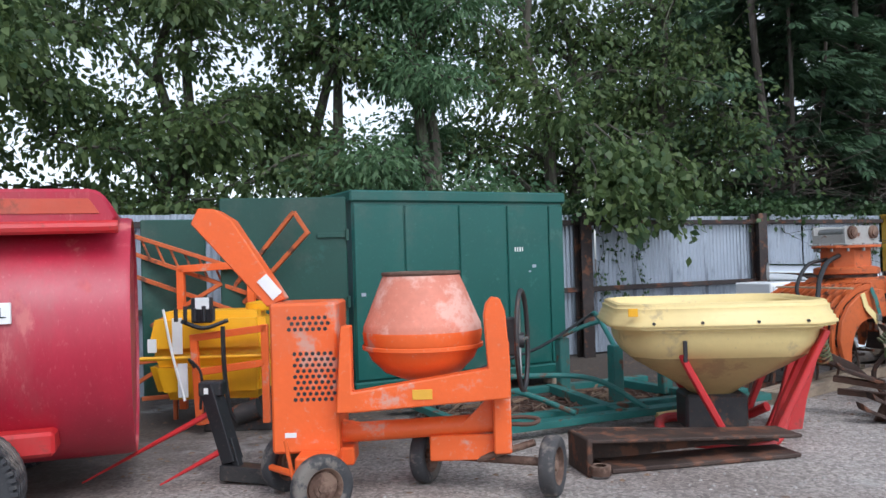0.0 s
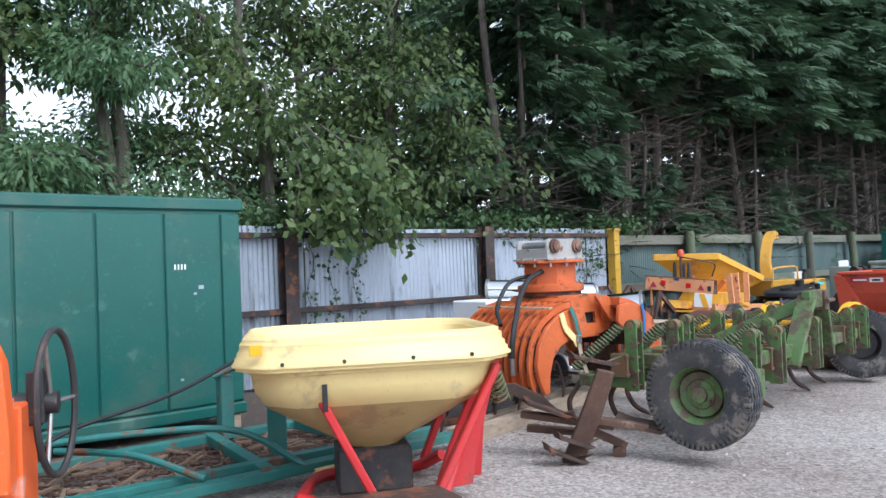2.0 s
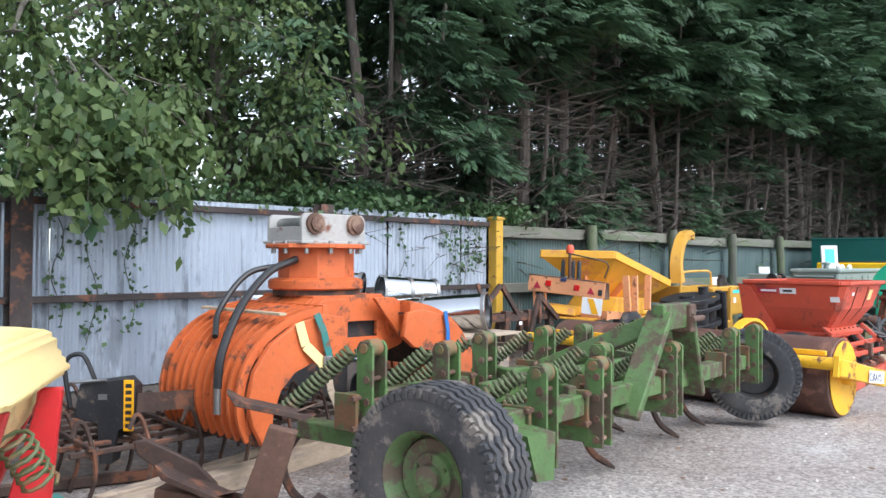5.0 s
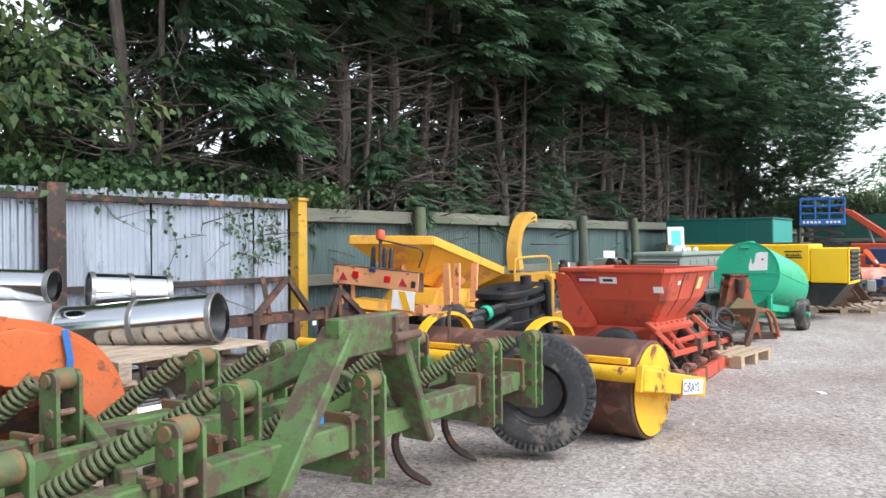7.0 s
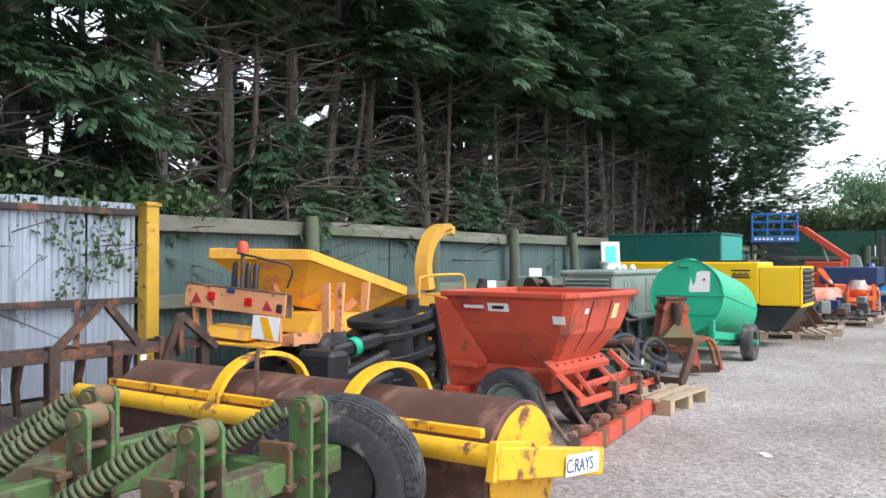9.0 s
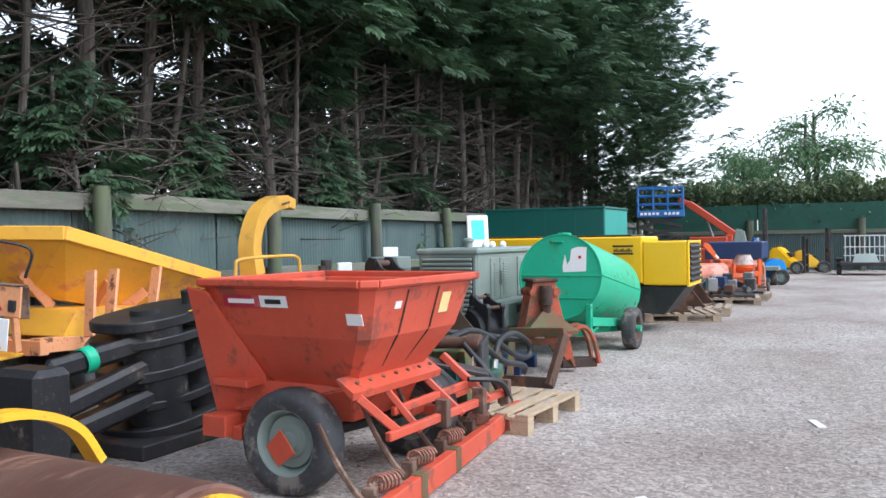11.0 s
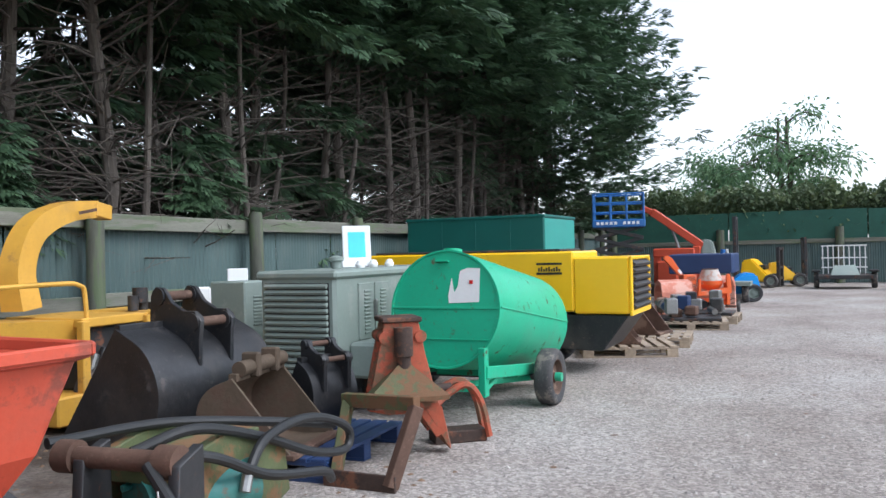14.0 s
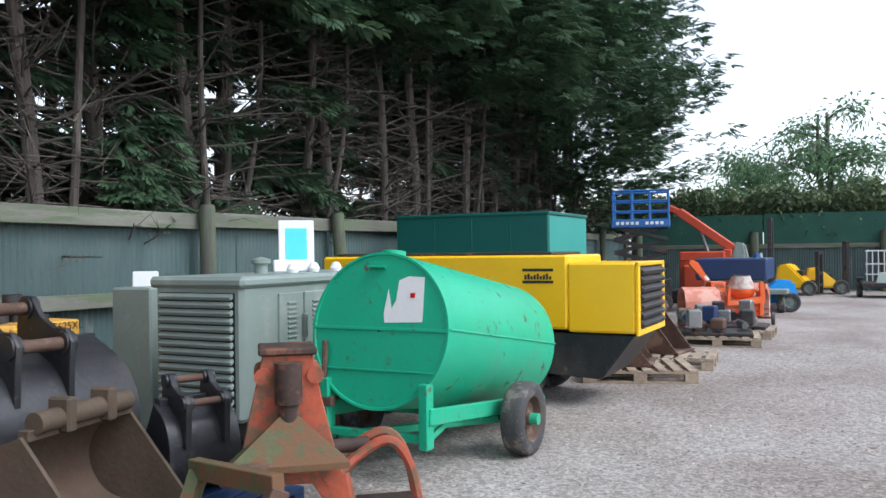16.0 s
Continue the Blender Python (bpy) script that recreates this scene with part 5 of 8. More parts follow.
    box(b, -0.04, 0.25, -0.26, -0.24, 0.8, 0.97, 0.002)
    part("inner_web", b, "darksteel", t)
    b = B()
    box(b, -0.22, -0.16, -0.321, -0.3175, 1.03, 1.08, 0.001)
    part("sticker", b, "paper", body)
    for x, y in ((-0.36, -0.33), (0.4, -0.33)):
        b = B()
        rod(b, (x, y, 0.9), (x, -y, 0.9), 0.075, seg=20)
        rod(b, (x, y - 0.02, 0.9), (x, y + 0.01, 0.9), 0.1, seg=20)
        part("pivot", b, "grapple", t)
    # two rib-cage jaws that curve down and out
    outer = [(0.2, 1.04), (0.42, 1.04), (0.64, 0.98), (0.82, 0.87), (0.93, 0.72), (0.97, 0.56), (0.96, 0.42), (0.91, 0.3)]
    line = curve([(x, 0, z) for x, z in outer], 4)
    for side in (-1, 1):
        for k in range(11):
            y = -0.5 + 0.92 * k / 10
            b = B()
            band(b, [(side * p.x, p.z) for p in line[3:]], 0.028, 0.05, y)
            part("jaw_rib", b, "grapple", t)
        for i in (4, 14, 24):
            p = line[i]
            b = B()
            beam(b, (side * (p.x - 0.045), -0.52, p.z - 0.02), (side * (p.x - 0.045), 0.46, p.z - 0.02), 0.035, 0.11, 0.003, (0, 0, 1))
            part("jaw_bar", b, "grapple", t)
        for y in (-0.56, 0.5):
            b = B()
            prism(b, [(side * x, z) for x, z in ((0.28, 1.0), (0.42, 1.02), (0.63, 0.97), (0.81, 0.86), (0.92, 0.71), (0.96, 0.54), (0.93, 0.4), (0.86, 0.27), (0.8, 0.29), (0.79, 0.44), (0.74, 0.58), (0.64, 0.68), (0.5, 0.73), (0.34, 0.76), (0.24, 0.84))], 0.045, pose(0, y, 0), 0.005)
            part("jaw_arm", b, "grapple", t)
        b = B()
        prism(b, [(side * x, z) for x, z in ((0.12, 1.1), (0.3, 1.1), (0.52, 0.98), (0.5, 0.86), (0.36, 0.82))], 0.03, pose(0, -0.4, 0), 0.004)
        part("gusset", b, "grapple", t)
        # dark sheet added behind the ribs so their gaps look shaded
        b = B()
        for p, q in zip(line[4::3], line[7::3]):
            beam(b, (side * (p.x - 0.08), -0.02, p.z - 0.05), (side * (q.x - 0.08), -0.02, q.z - 0.05), 0.94, 0.012, 0)
        part("jaw_shell", b, "darkrust", t, "dark sheet added behind the ribs as shade in the gaps")
        b = B()
        beam(b, (side * 0.89, -0.52, 0.31), (side * 0.89, 0.46, 0.31), 0.05, 0.06)
        part("jaw_lip", b, "darkrust", t)
    for pts, r in (([(-0.3, -0.1, 1.36), (-0.52, -0.12, 1.28), (-0.74, -0.2, 1.12), (-0.9, -0.3, 0.97), (-1.0, -0.34, 0.78), (-1.02, -0.34, 0.6)], 0.026), ([(-0.3, 0.05, 1.32), (-0.55, 0.1, 1.26), (-0.78, 0.05, 1.04), (-0.9, -0.1, 0.88)], 0.02)):
        b = B()
        tube(b, curve(pts, 8), r, 8)
        part("hose", b, "hose", t)
    b = B()
    rod(b, (-1.02, -0.34, 0.64), (-1.02, -0.34, 0.45), 0.022, seg=10)
    part("hose_end", b, "steel", t)
    b = B()
    beam(b, (-0.7, -0.54, 1.03), (-0.72, 0.36, 1.035), 0.05, 0.018, 0.003)
    part("timber_strip", b, "palletwood", t)
    for pts, mt, w in (([(-0.5, -0.6, 1.03), (-0.46, -0.62, 0.92), (-0.42, -0.63, 0.76)], "teal", 0.05), ([(-0.62, -0.59, 0.98), (-0.58, -0.6, 0.84), (-0.48, -0.62, 0.74), (-0.44, -0.62, 0.68)], "cream", 0.065), ([(-0.44, -0.63, 0.74), (-0.42, -0.64, 0.56), (-0.36, -0.64, 0.44), (-0.34, -0.64, 0.3)], "greywood", 0.05), ([(0.62, -0.6, 1.0), (0.64, -0.61, 0.86), (0.63, -0.61, 0.64)], "blue", 0.035)):
        b = B()
        for p, q in zip(pts, pts[1:]):
            beam(b, p, q, w, 0.008, 0.002, (0, 1, 0))
        part("strap", b, mt, t)
    b = B()
    box(b, -0.47, -0.41, -0.65, -0.62, 0.7, 0.77, 0.006)
    part("ratchet", b, "steel", t)


grapple()


def chain_harrow():
    t = thing("chain_harrow", at_yard(-7.0, -3.1, 0), "rusty tined harrow frame with hooked teeth", "harrow")
    for k in range(8):
        b = B()
        beam(b, (-1.1, -0.75 + 0.2 * k, 0.30), (1.0, -0.62 + 0.2 * k, 0.27), 0.03, 0.03)
        part("bar", b, "darkrust", t)
    for k in range(7):
        b = B()
        beam(b, (-1.0 + 0.32 * k, -0.8, 0.33), (-0.85 + 0.32 * k, 0.8, 0.33), 0.028, 0.028)
        part("bar", b, "darkrust", t)
    for k in range(26):
        x, y = -1.0 + 0.33 * (k % 6) + 0.05 * (k // 6), -0.75 + 0.36 * (k // 6)
        b = B()
        tube(b, curve([(x, y, 0.0), (x + 0.04, y - 0.02, 0.2), (x, y, 0.42), (x - 0.05, y, 0.48), (x - 0.09, y, 0.4)], 4), 0.014, 6)
        part("tooth", b, "darkrust", t)


chain_harrow()


def loader_bracket():
    t = thing("loader_attachment", at_yard(-7.72, -3.6, -45) @ Matrix.Diagonal((0.66, 0.66, 0.66, 1)) @ pose(0, 0, 0.25), "black loader attachment with yellow lettered plate", "machine attachment")
    b = B()
    prism(b, [(-0.35, 0.42), (-0.3, 0.72), (0.12, 0.78), (0.2, 0.7), (0.2, 0.36), (0.05, 0.3), (0.0, 0.0), (-0.12, 0.0), (-0.14, 0.36)], 0.2, None, 0.01)
    part("body", b, "black", t)
    b = B()
    box(b, 0.1, 0.19, -0.112, -0.104, 0.3, 0.76, 0.003)
    part("name_plate", b, "poly", t, "yellow plate with black lettering")
    for k in range(7):
        b = B()
        box(b, 0.118, 0.172, -0.1155, -0.1125, 0.33 + 0.06 * k, 0.365 + 0.06 * k, 0)
        part("marking_bar", b, "black", t)
    b = B()
    tube(b, curve([(-0.4, -0.05, 0.5), (-0.45, -0.05, 0.9), (-0.3, -0.05, 0.98), (-0.2, -0.05, 0.8), (-0.16, -0.05, 0.68)], 6), 0.022, 8)
    part("hose", b, "hose", t)
    b = B()
    rod(b, (-0.35, -0.12, 0.74), (-0.05, -0.12, 0.76), 0.014)
    box(b, -0.13, -0.05, -0.107, -0.102, 0.58, 0.63, 0)
    part("fitting", b, "steel", t)


loader_bracket()

for k, (a, c, s, mt) in enumerate((((-8.1, -4.25, 0.06), (-4.9, -3.6, 0.06), 0.12, "greywood"), ((-8.0, -4.0, 0.05), (-5.6, -3.4, 0.05), 0.09, "greywood"), ((-8.6, -3.2, 0.04), (-6.4, -3.9, 0.04), 0.06, "darkrust"))):
    b = B()
    beam(b, a, c, s, s)
    ob = tagged(finish(b, "timber_baulk" if mt == "greywood" else "steel_bar", mt), "weathered timber baulk lying on the ground" if mt == "greywood" else "rusty steel bar on the ground", "timber" if mt == "greywood" else "steel bar")
    ob.matrix_world = YARD

# ---- cultivator, roller and what stands behind ----
def cultivator():
    t = thing("spring_tine_cultivator", YARD @ pose(-5.3, -5.9, 0, 0, 0, 7.2) @ pose(5.3, 5.9, 0), "green mounted cultivator with coil springs and rubber depth wheels", "cultivator")
    F, K = -5.85, -5.0
    for a, c, w, h in (((-7.3, F, 0.66), (-3.15, F, 0.58), 0.11, 0.11), ((-7.2, K, 0.66), (-3.1, K, 0.58), 0.11, 0.11), ((-6.9, F, 0.65), (-6.9, K, 0.65), 0.09, 0.09), ((-5.75, F, 0.63), (-5.75, K, 0.63), 0.09, 0.09), ((-4.6, F, 0.61), (-4.6, K, 0.61), 0.09, 0.09), ((-3.5, F, 0.59), (-3.5, K, 0.59), 0.09, 0.09), ((-6.6, -5.42, 0.68), (-3.6, -5.42, 0.62), 0.07, 0.12)):
        b = B()
        beam(b, a, c, w, h, 0.008)
        part("frame_bar", b, "cultgreen", t)
    for a, c, w, h in (((-5.85, F - 0.05, 0.5), (-5.45, F - 0.1, 1.08), 0.05, 0.16), ((-4.75, F - 0.05, 0.5), (-5.1, F - 0.1, 1.08), 0.05, 0.16), ((-5.5, F - 0.1, 1.05), (-5.05, F - 0.1, 1.05), 0.08, 0.16), ((-5.3, F - 0.05, 1.02), (-5.4, K, 0.62), 0.06, 0.12)):
        b = B()
        beam(b, a, c, w, h, 0.008, (0, 1, 0) if a[1] != c[1] - 0.0 and abs(a[2] - c[2]) > 0.2 else (0, 0, 1))
        part("headstock_bar", b, "cultgreen", t)
    b = B()
    box(b, -5.12, -5.02, F - 0.17, F - 0.05, 0.94, 1.12, 0.01)
    rod(b, (-5.2, F - 0.2, 1.03), (-5.0, F - 0.2, 1.03), 0.02)
    part("top_link_bracket", b, "rust", t)
    # tine units: slotted upright, spring and curved leg
    units = [(-6.86, F, 0.9), (-6.27, F, 0.88), (-5.22, F, 0.88), (-4.03, F, 0.89), (-3.43, F, 0.88), (-5.75, -5.62, 0.9), (-7.1, K, 0.98), (-6.68, -5.16, 0.95), (-6.07, K, 0.95), (-5.33, K, 0.94), (-4.75, K, 0.92), (-4.1, -5.42, 0.92), (-3.7, K, 0.9)]
    for x, y, top in units:
        up = None
        for dx in (-0.05, 0.05):
            b = B()
            prism(b, [(-0.055, 0.42), (0.05, 0.42), (0.05, top - 0.03), (0.03, top), (-0.035, top), (-0.055, top - 0.025)], 0.018, pose(x + dx, y - 0.08, 0, 0, 0, 90), 0.002)
            q = part("upright", b, "cultgreen", t)
            up = up or q
        for z in (0.46, 0.57, 0.68, 0.79):
            if z < top - 0.04:
                b = B()
                rod(b, (x - 0.042, y - 0.1, z), (x + 0.042, y - 0.1, z), 0.013, seg=8)
                rod(b, (x - 0.068, y - 0.1, z), (x - 0.058, y - 0.1, z), 0.02, seg=6)
                part("rung", b, "rust", up)
        b = B()
        rod(b, (x - 0.07, y - 0.08, top - 0.035), (x + 0.07, y - 0.08, top - 0.035), 0.026, seg=14)
        rod(b, (x - 0.04, y - 0.08, top - 0.035), (x + 0.04, y - 0.08, top - 0.035), 0.045, seg=16)
        part("pivot_pin", b, "mossgreen", up)
        b = B()
        spring(b, (x - 0.02, y + 0.03, top - 0.05), (x - 0.2, y + 0.36, 0.60), 0.036, 0.0105, 17)
        part("spring", b, "springgreen", t)
        b = B()
        box(b, x - 0.06, x + 0.06, y - 0.06, y + 0.4, 0.44, 0.53, 0.006)
        part("pivot_arm", b, "cultgreen", t)
        for dx in (-0.1, 0.1):
            b = B()
            box(b, x + dx - 0.012, x + dx + 0.012, y - 0.075, y + 0.075, 0.53, 0.72, 0.004)
            cl = part("clamp_plate", b, "rustgreen", t, "rusty clamp plate")
            for dz in (0.55, 0.7):
                b = B()
                rod(b, (x + dx - 0.03, y - 0.066, dz), (x + dx + 0.03, y - 0.066, dz), 0.014, seg=6)
                part("bolt", b, "rust", cl)
        b = B()
        rod(b, (x - 0.03, y + 0.03, top - 0.06), (x - 0.19, y + 0.35, 0.61), 0.012, seg=8)
        part("spring_rod", b, "rust", t)
        b = B()
        pts = curve([(x - 0.02, y + 0.38, 0.5), (x - 0.06, y + 0.5, 0.3), (x - 0.02, y + 0.46, 0.12), (x + 0.08, y + 0.34, 0.01)], 5)
        tube(b, pts, [0.024] * (len(pts) - 3) + [0.022, 0.016, 0.008], 6)
        part("tine", b, "darkrust", t)
    for a, c, w, h in (((-7.2, F + 0.3, 0.62), (-6.2, K - 0.2, 0.60), 0.06, 0.1), ((-6.4, F, 0.70), (-5.9, K, 0.70), 0.05, 0.08), ((-4.9, F, 0.68), (-4.2, K, 0.66), 0.05, 0.08), ((-4.1, F + 0.02, 0.55), (-4.1, K, 0.55), 0.08, 0.1), ((-6.3, F + 0.02, 0.56), (-6.3, K, 0.57), 0.08, 0.1)):
        b = B()
        beam(b, a, c, w, h, 0.006)
        part("cross_brace", b, "cultgreen", t)
    wheel(t, pose(-7.50, -5.80, 0.50, 0, -90, 0), 0.375, 0.27, "cultgreen", 30, rim=0.52)
    wheel(t, pose(-3.06, -5.82, 0.44, 0, 90, 18), 0.375, 0.25, "darksteel", 30, rim=0.52)
    for x, y, z, s in ((-7.4, -5.80, 0.50, 1), (-3.1, -5.78, 0.42, -1)):
        b = B()
        rod(b, (x, y, z), (x + 0.25 * s, y, z), 0.035)
        beam(b, (x + 0.22 * s, y, z), (x + 0.3 * s, F if s > 0 else -5.7, 0.66), 0.05, 0.12, 0.006, (1, 0, 0))
        part("wheel_arm", b, "cultgreen", t)
    b = B()
    hull(b, [(-7.2, F - 0.2, 0.64), (-6.95, F - 0.2, 0.62), (-7.2, F - 0.05, 0.66), (-6.95, F - 0.05, 0.64), (-7.15, F - 0.22, 0.44), (-7.0, F - 0.22, 0.42), (-7.15, F - 0.1, 0.44)])
    part("mud_guard", b, "cultgreen", t)


cultivator()


def land_roller():
    t = thing("land_roller", at_yard(-2.12, -4.45, -1.5), "long brown steel land roller in a yellow frame", "roller")
    mm = pose(0, 0, 0.355, 90, 0, 0)
    for z0, z1 in ((-1.52, -0.52), (-0.515, 0.5), (0.505, 1.52)):
        b = B()
        lathe(b, [(0.01, z0), (0.345, z0), (0.355, z0 + 0.01), (0.355, z1 - 0.01), (0.345, z1), (0.01, z1)], 48, mm)
        part("drum", b, "drumbrown", t, "brown weathered steel roller drum")
    for s in (1, -1):
        b = B()
        lathe(b, [(0.01, 1.525), (0.325, 1.522), (0.33, 1.527), (0.33, 1.532), (0.01, 1.535)], 48, pose(0, 0, 0.355, 90 * s, 0, 0))
        lathe(b, [(0.06, 1.53), (0.06, 1.6), (0.01, 1.6)], 16, pose(0, 0, 0.355, 90 * s, 0, 0))
        part("end_disc", b, "rollyellow", t)
    for x in (-0.42,):
        b = B()
        tube(b, [(x, -1.66, 0.52), (x, 1.75, 0.52)], 0.055, 12)
        part("frame_tube", b, "rollyellow", t)
        b = B()
        box(b, x + 0.06, x + 0.1, -1.5, 1.5, 0.575, 0.62, 0.005)
        part("scraper", b, "rollyellow", t)
    b = B()
    beam(b, (-0.46, -1.64, 0.5), (0.62, -1.66, 0.3), 0.06, 0.15, 0.008)
    prism(b, [(-0.5, 0.42), (-0.46, 0.6), (-0.2, 0.56), (0.1, 0.46), (0.1, 0.33)], 0.05, pose(0, -1.63, 0), 0.006)
    side = part("side_plate", b, "rollyellow", t)
    b = B()
    beam(b, (-0.46, 1.6, 0.5), (0.5, 1.6, 0.36), 0.06, 0.14, 0.008)
    part("side_plate", b, "rollyellow", t)
    b = B()
    box(b, 0.1, 0.5, -1.697, -1.692, 0.29, 0.4, 0.001, pose(0, 0, 0.04, 0, 7, 0))
    part("name_plate", b, "paper", side, "white plate with blue lettering")
    words("C:RAYS", 0.1, pose(0.3, -1.6985, 0.345, 90, 7, 0), "navy", side)
    for y in (-0.66, 0.36):
        b = B()
        pts = [(-0.42, 0.44), (-0.40, 0.6), (-0.28, 0.75), (-0.1, 0.82), (0.1, 0.82), (0.28, 0.74), (0.38, 0.6)]
        band(b, [(p.x, p.z) for p in curve([(x, 0, z) for x, z in pts], 5)], 0.08, 0.03, y)
        part("hoop", b, "rollyellow", t)
    b = B()
    tube(b, [(-0.3, 0.1, 0.62), (-0.3, 0.1, 0.86), (-0.28, 0.1, 0.9)], 0.015, 6)
    part("grease_pipe", b, "rust", t)
    b = B()
    prism(b, [(-0.52, 0.5), (-0.5, 0.68), (-0.4, 0.72), (-0.3, 0.6), (-0.36, 0.5)], 0.2, pose(0, -0.35, 0), 0.01)
    part("hitch_bracket", b, "rust", t)


land_roller()


def plain_pallet(m, label="pale softwood pallet on the gravel", L=1.0, Wd=1.2, mat="palletwood", h=0.145):
    t = thing("wooden_pallet", m, label, "pallet", "wooden pallets")
    n = 8
    for k in range(n):
        b = B()
        y = -Wd / 2 + (Wd - 0.1) * k / (n - 1)
        box(b, -L / 2, L / 2, y, y + 0.1, h - 0.022, h, 0.003)
        part("board", b, mat, t)
    for x in (-L / 2, -0.05, L / 2 - 0.1):
        for y in (-Wd / 2, -0.07, Wd / 2 - 0.14):
            b = B()
            box(b, x, x + 0.1, y, y + 0.14, 0.022, h - 0.045, 0.003)
            part("block", b, mat, t)
        b = B()
        box(b, x, x + 0.1, -Wd / 2, Wd / 2, h - 0.044, h - 0.022, 0.002)
        part("board", b, mat, t)
        b = B()
        box(b, x, x + 0.1, -Wd / 2, Wd / 2, 0.0, 0.022, 0.002)
        part("board", b, mat, t)
    return t


def duct(name, m, r, length, label, bands=2, mat="chrome"):
    t = thing(name, m, label, "duct", "steel ducts")
    b = B()
    lathe(b, [(r, 0), (r, length), (r - 0.008, length), (r - 0.008, 0), (r, 0)], 40, None)
    part("tube", b, mat, t, smooth=0.9)
    # black liner puts the shade into the bright tube's inside
    b = B()
    lathe(b, [(0.01, 0.05), (r - 0.009, 0.05), (r - 0.009, length - 0.03), (0.01, length - 0.35)], 32, None)
    part("dark_bore", b, "black", t)
    for k in range(bands):
        z = length * (0.02 + 0.96 * k / max(1, bands - 1)) if bands > 1 else length * 0.5
        b = B()
        lathe(b, [(r + 0.001, z - 0.02), (r + 0.012, z - 0.018), (r + 0.012, z + 0.018), (r + 0.001, z + 0.02)], 40, None)
        part("band", b, "steel", t)
    return t


plain_pallet(at_yard(-4.2, -2.95, 4, 0.54), "weathered pallet stacked under steel ducts", 1.35, 0.95, "greywood")
for k, (x, y) in enumerate(((-4.75, -3.3), (-3.75, -3.25), (-4.7, -2.6), (-3.7, -2.55))):
    b = B()
    box(b, -0.1, 0.1, -0.1, 0.1, 0, 0.54, 0.01)
    tagged(finish(b, "timber_block", "greywood"), "rough timber block propping a pallet", "timber block").matrix_world = at_yard(x, y, 10 * k)
duct("steel_duct", at_yard(-4.46, -2.10, 0, 0.78) @ pose(0, 0, 0, 0, 85, -62), 0.18, 1.3, "shiny stainless flue duct lying on a pallet", 3)
duct("steel_duct", at_yard(-4.2, -2.05, 0, 1.07) @ pose(0, 0, 0, 0, 94, -20), 0.15, 0.62, "stainless flue elbow resting on another duct", 3)
duct("steel_duct", at_yard(-5.0, -1.59, 0, 1.16) @ pose(0, 0, 0, 0, 92, -55), 0.12, 0.75, "stainless flue pipe lying on a white box", 2)
duct("steel_duct", at_yard(-5.2, -2.9, 0, 0.2) @ pose(0, 0, 0, 0, 90, -12), 0.19, 1.0, "dented shiny duct on the ground", 2)
duct("steel_duct", at_yard(-4.3, -3.35, 0, 0.19) @ pose(0, 0, 0, 0, 90, -50), 0.18, 0.8, "dented shiny duct on the ground", 3)
wc = thing("white_cabinet", at_yard(-4.95, -1.75), "white sheet metal cabinet by the fence", "cabinet")
b = B()
box(b, -0.55, 0.45, -0.3, 0.3, 0.62, 1.03, 0.015)
part("casing", b, "white", wc)
b = B()
box(b, -0.5, 0.4, -0.315, -0.3, 0.66, 0.99, 0.006)
part("front_panel", b, "white", wc)
b = B()
box(b, -0.5, 0.4, -0.2, 0.28, 0.0, 0.63, 0.004)
part("stand", b, "darksteel", wc)
b = B()
box(b, -0.12, 0.12, -0.01, 0.01, 0.0, 0.3, 0.004)
tagged(finish(b, "white_board", "white"), "small white offcut sheet on the ducts", "board").matrix_world = at_yard(-3.62, -2.75, 20, 0.68)
b = B()
hull(b, [(-0.4, -0.3, 0), (0.45, -0.3, 0), (0.4, 0.3, 0), (-0.4, 0.3, 0), (-0.3, -0.2, 0.3), (0.25, -0.15, 0.26), (0.3, 0.2, 0.32), (-0.25, 0.2, 0.28)], None, 0.03)
tagged(finish(b, "tarpaulin_bundle", "brightblue"), "bright blue tarpaulin bundle on the ground", "tarpaulin").matrix_world = at_yard(-3.35, -3.6, 40)


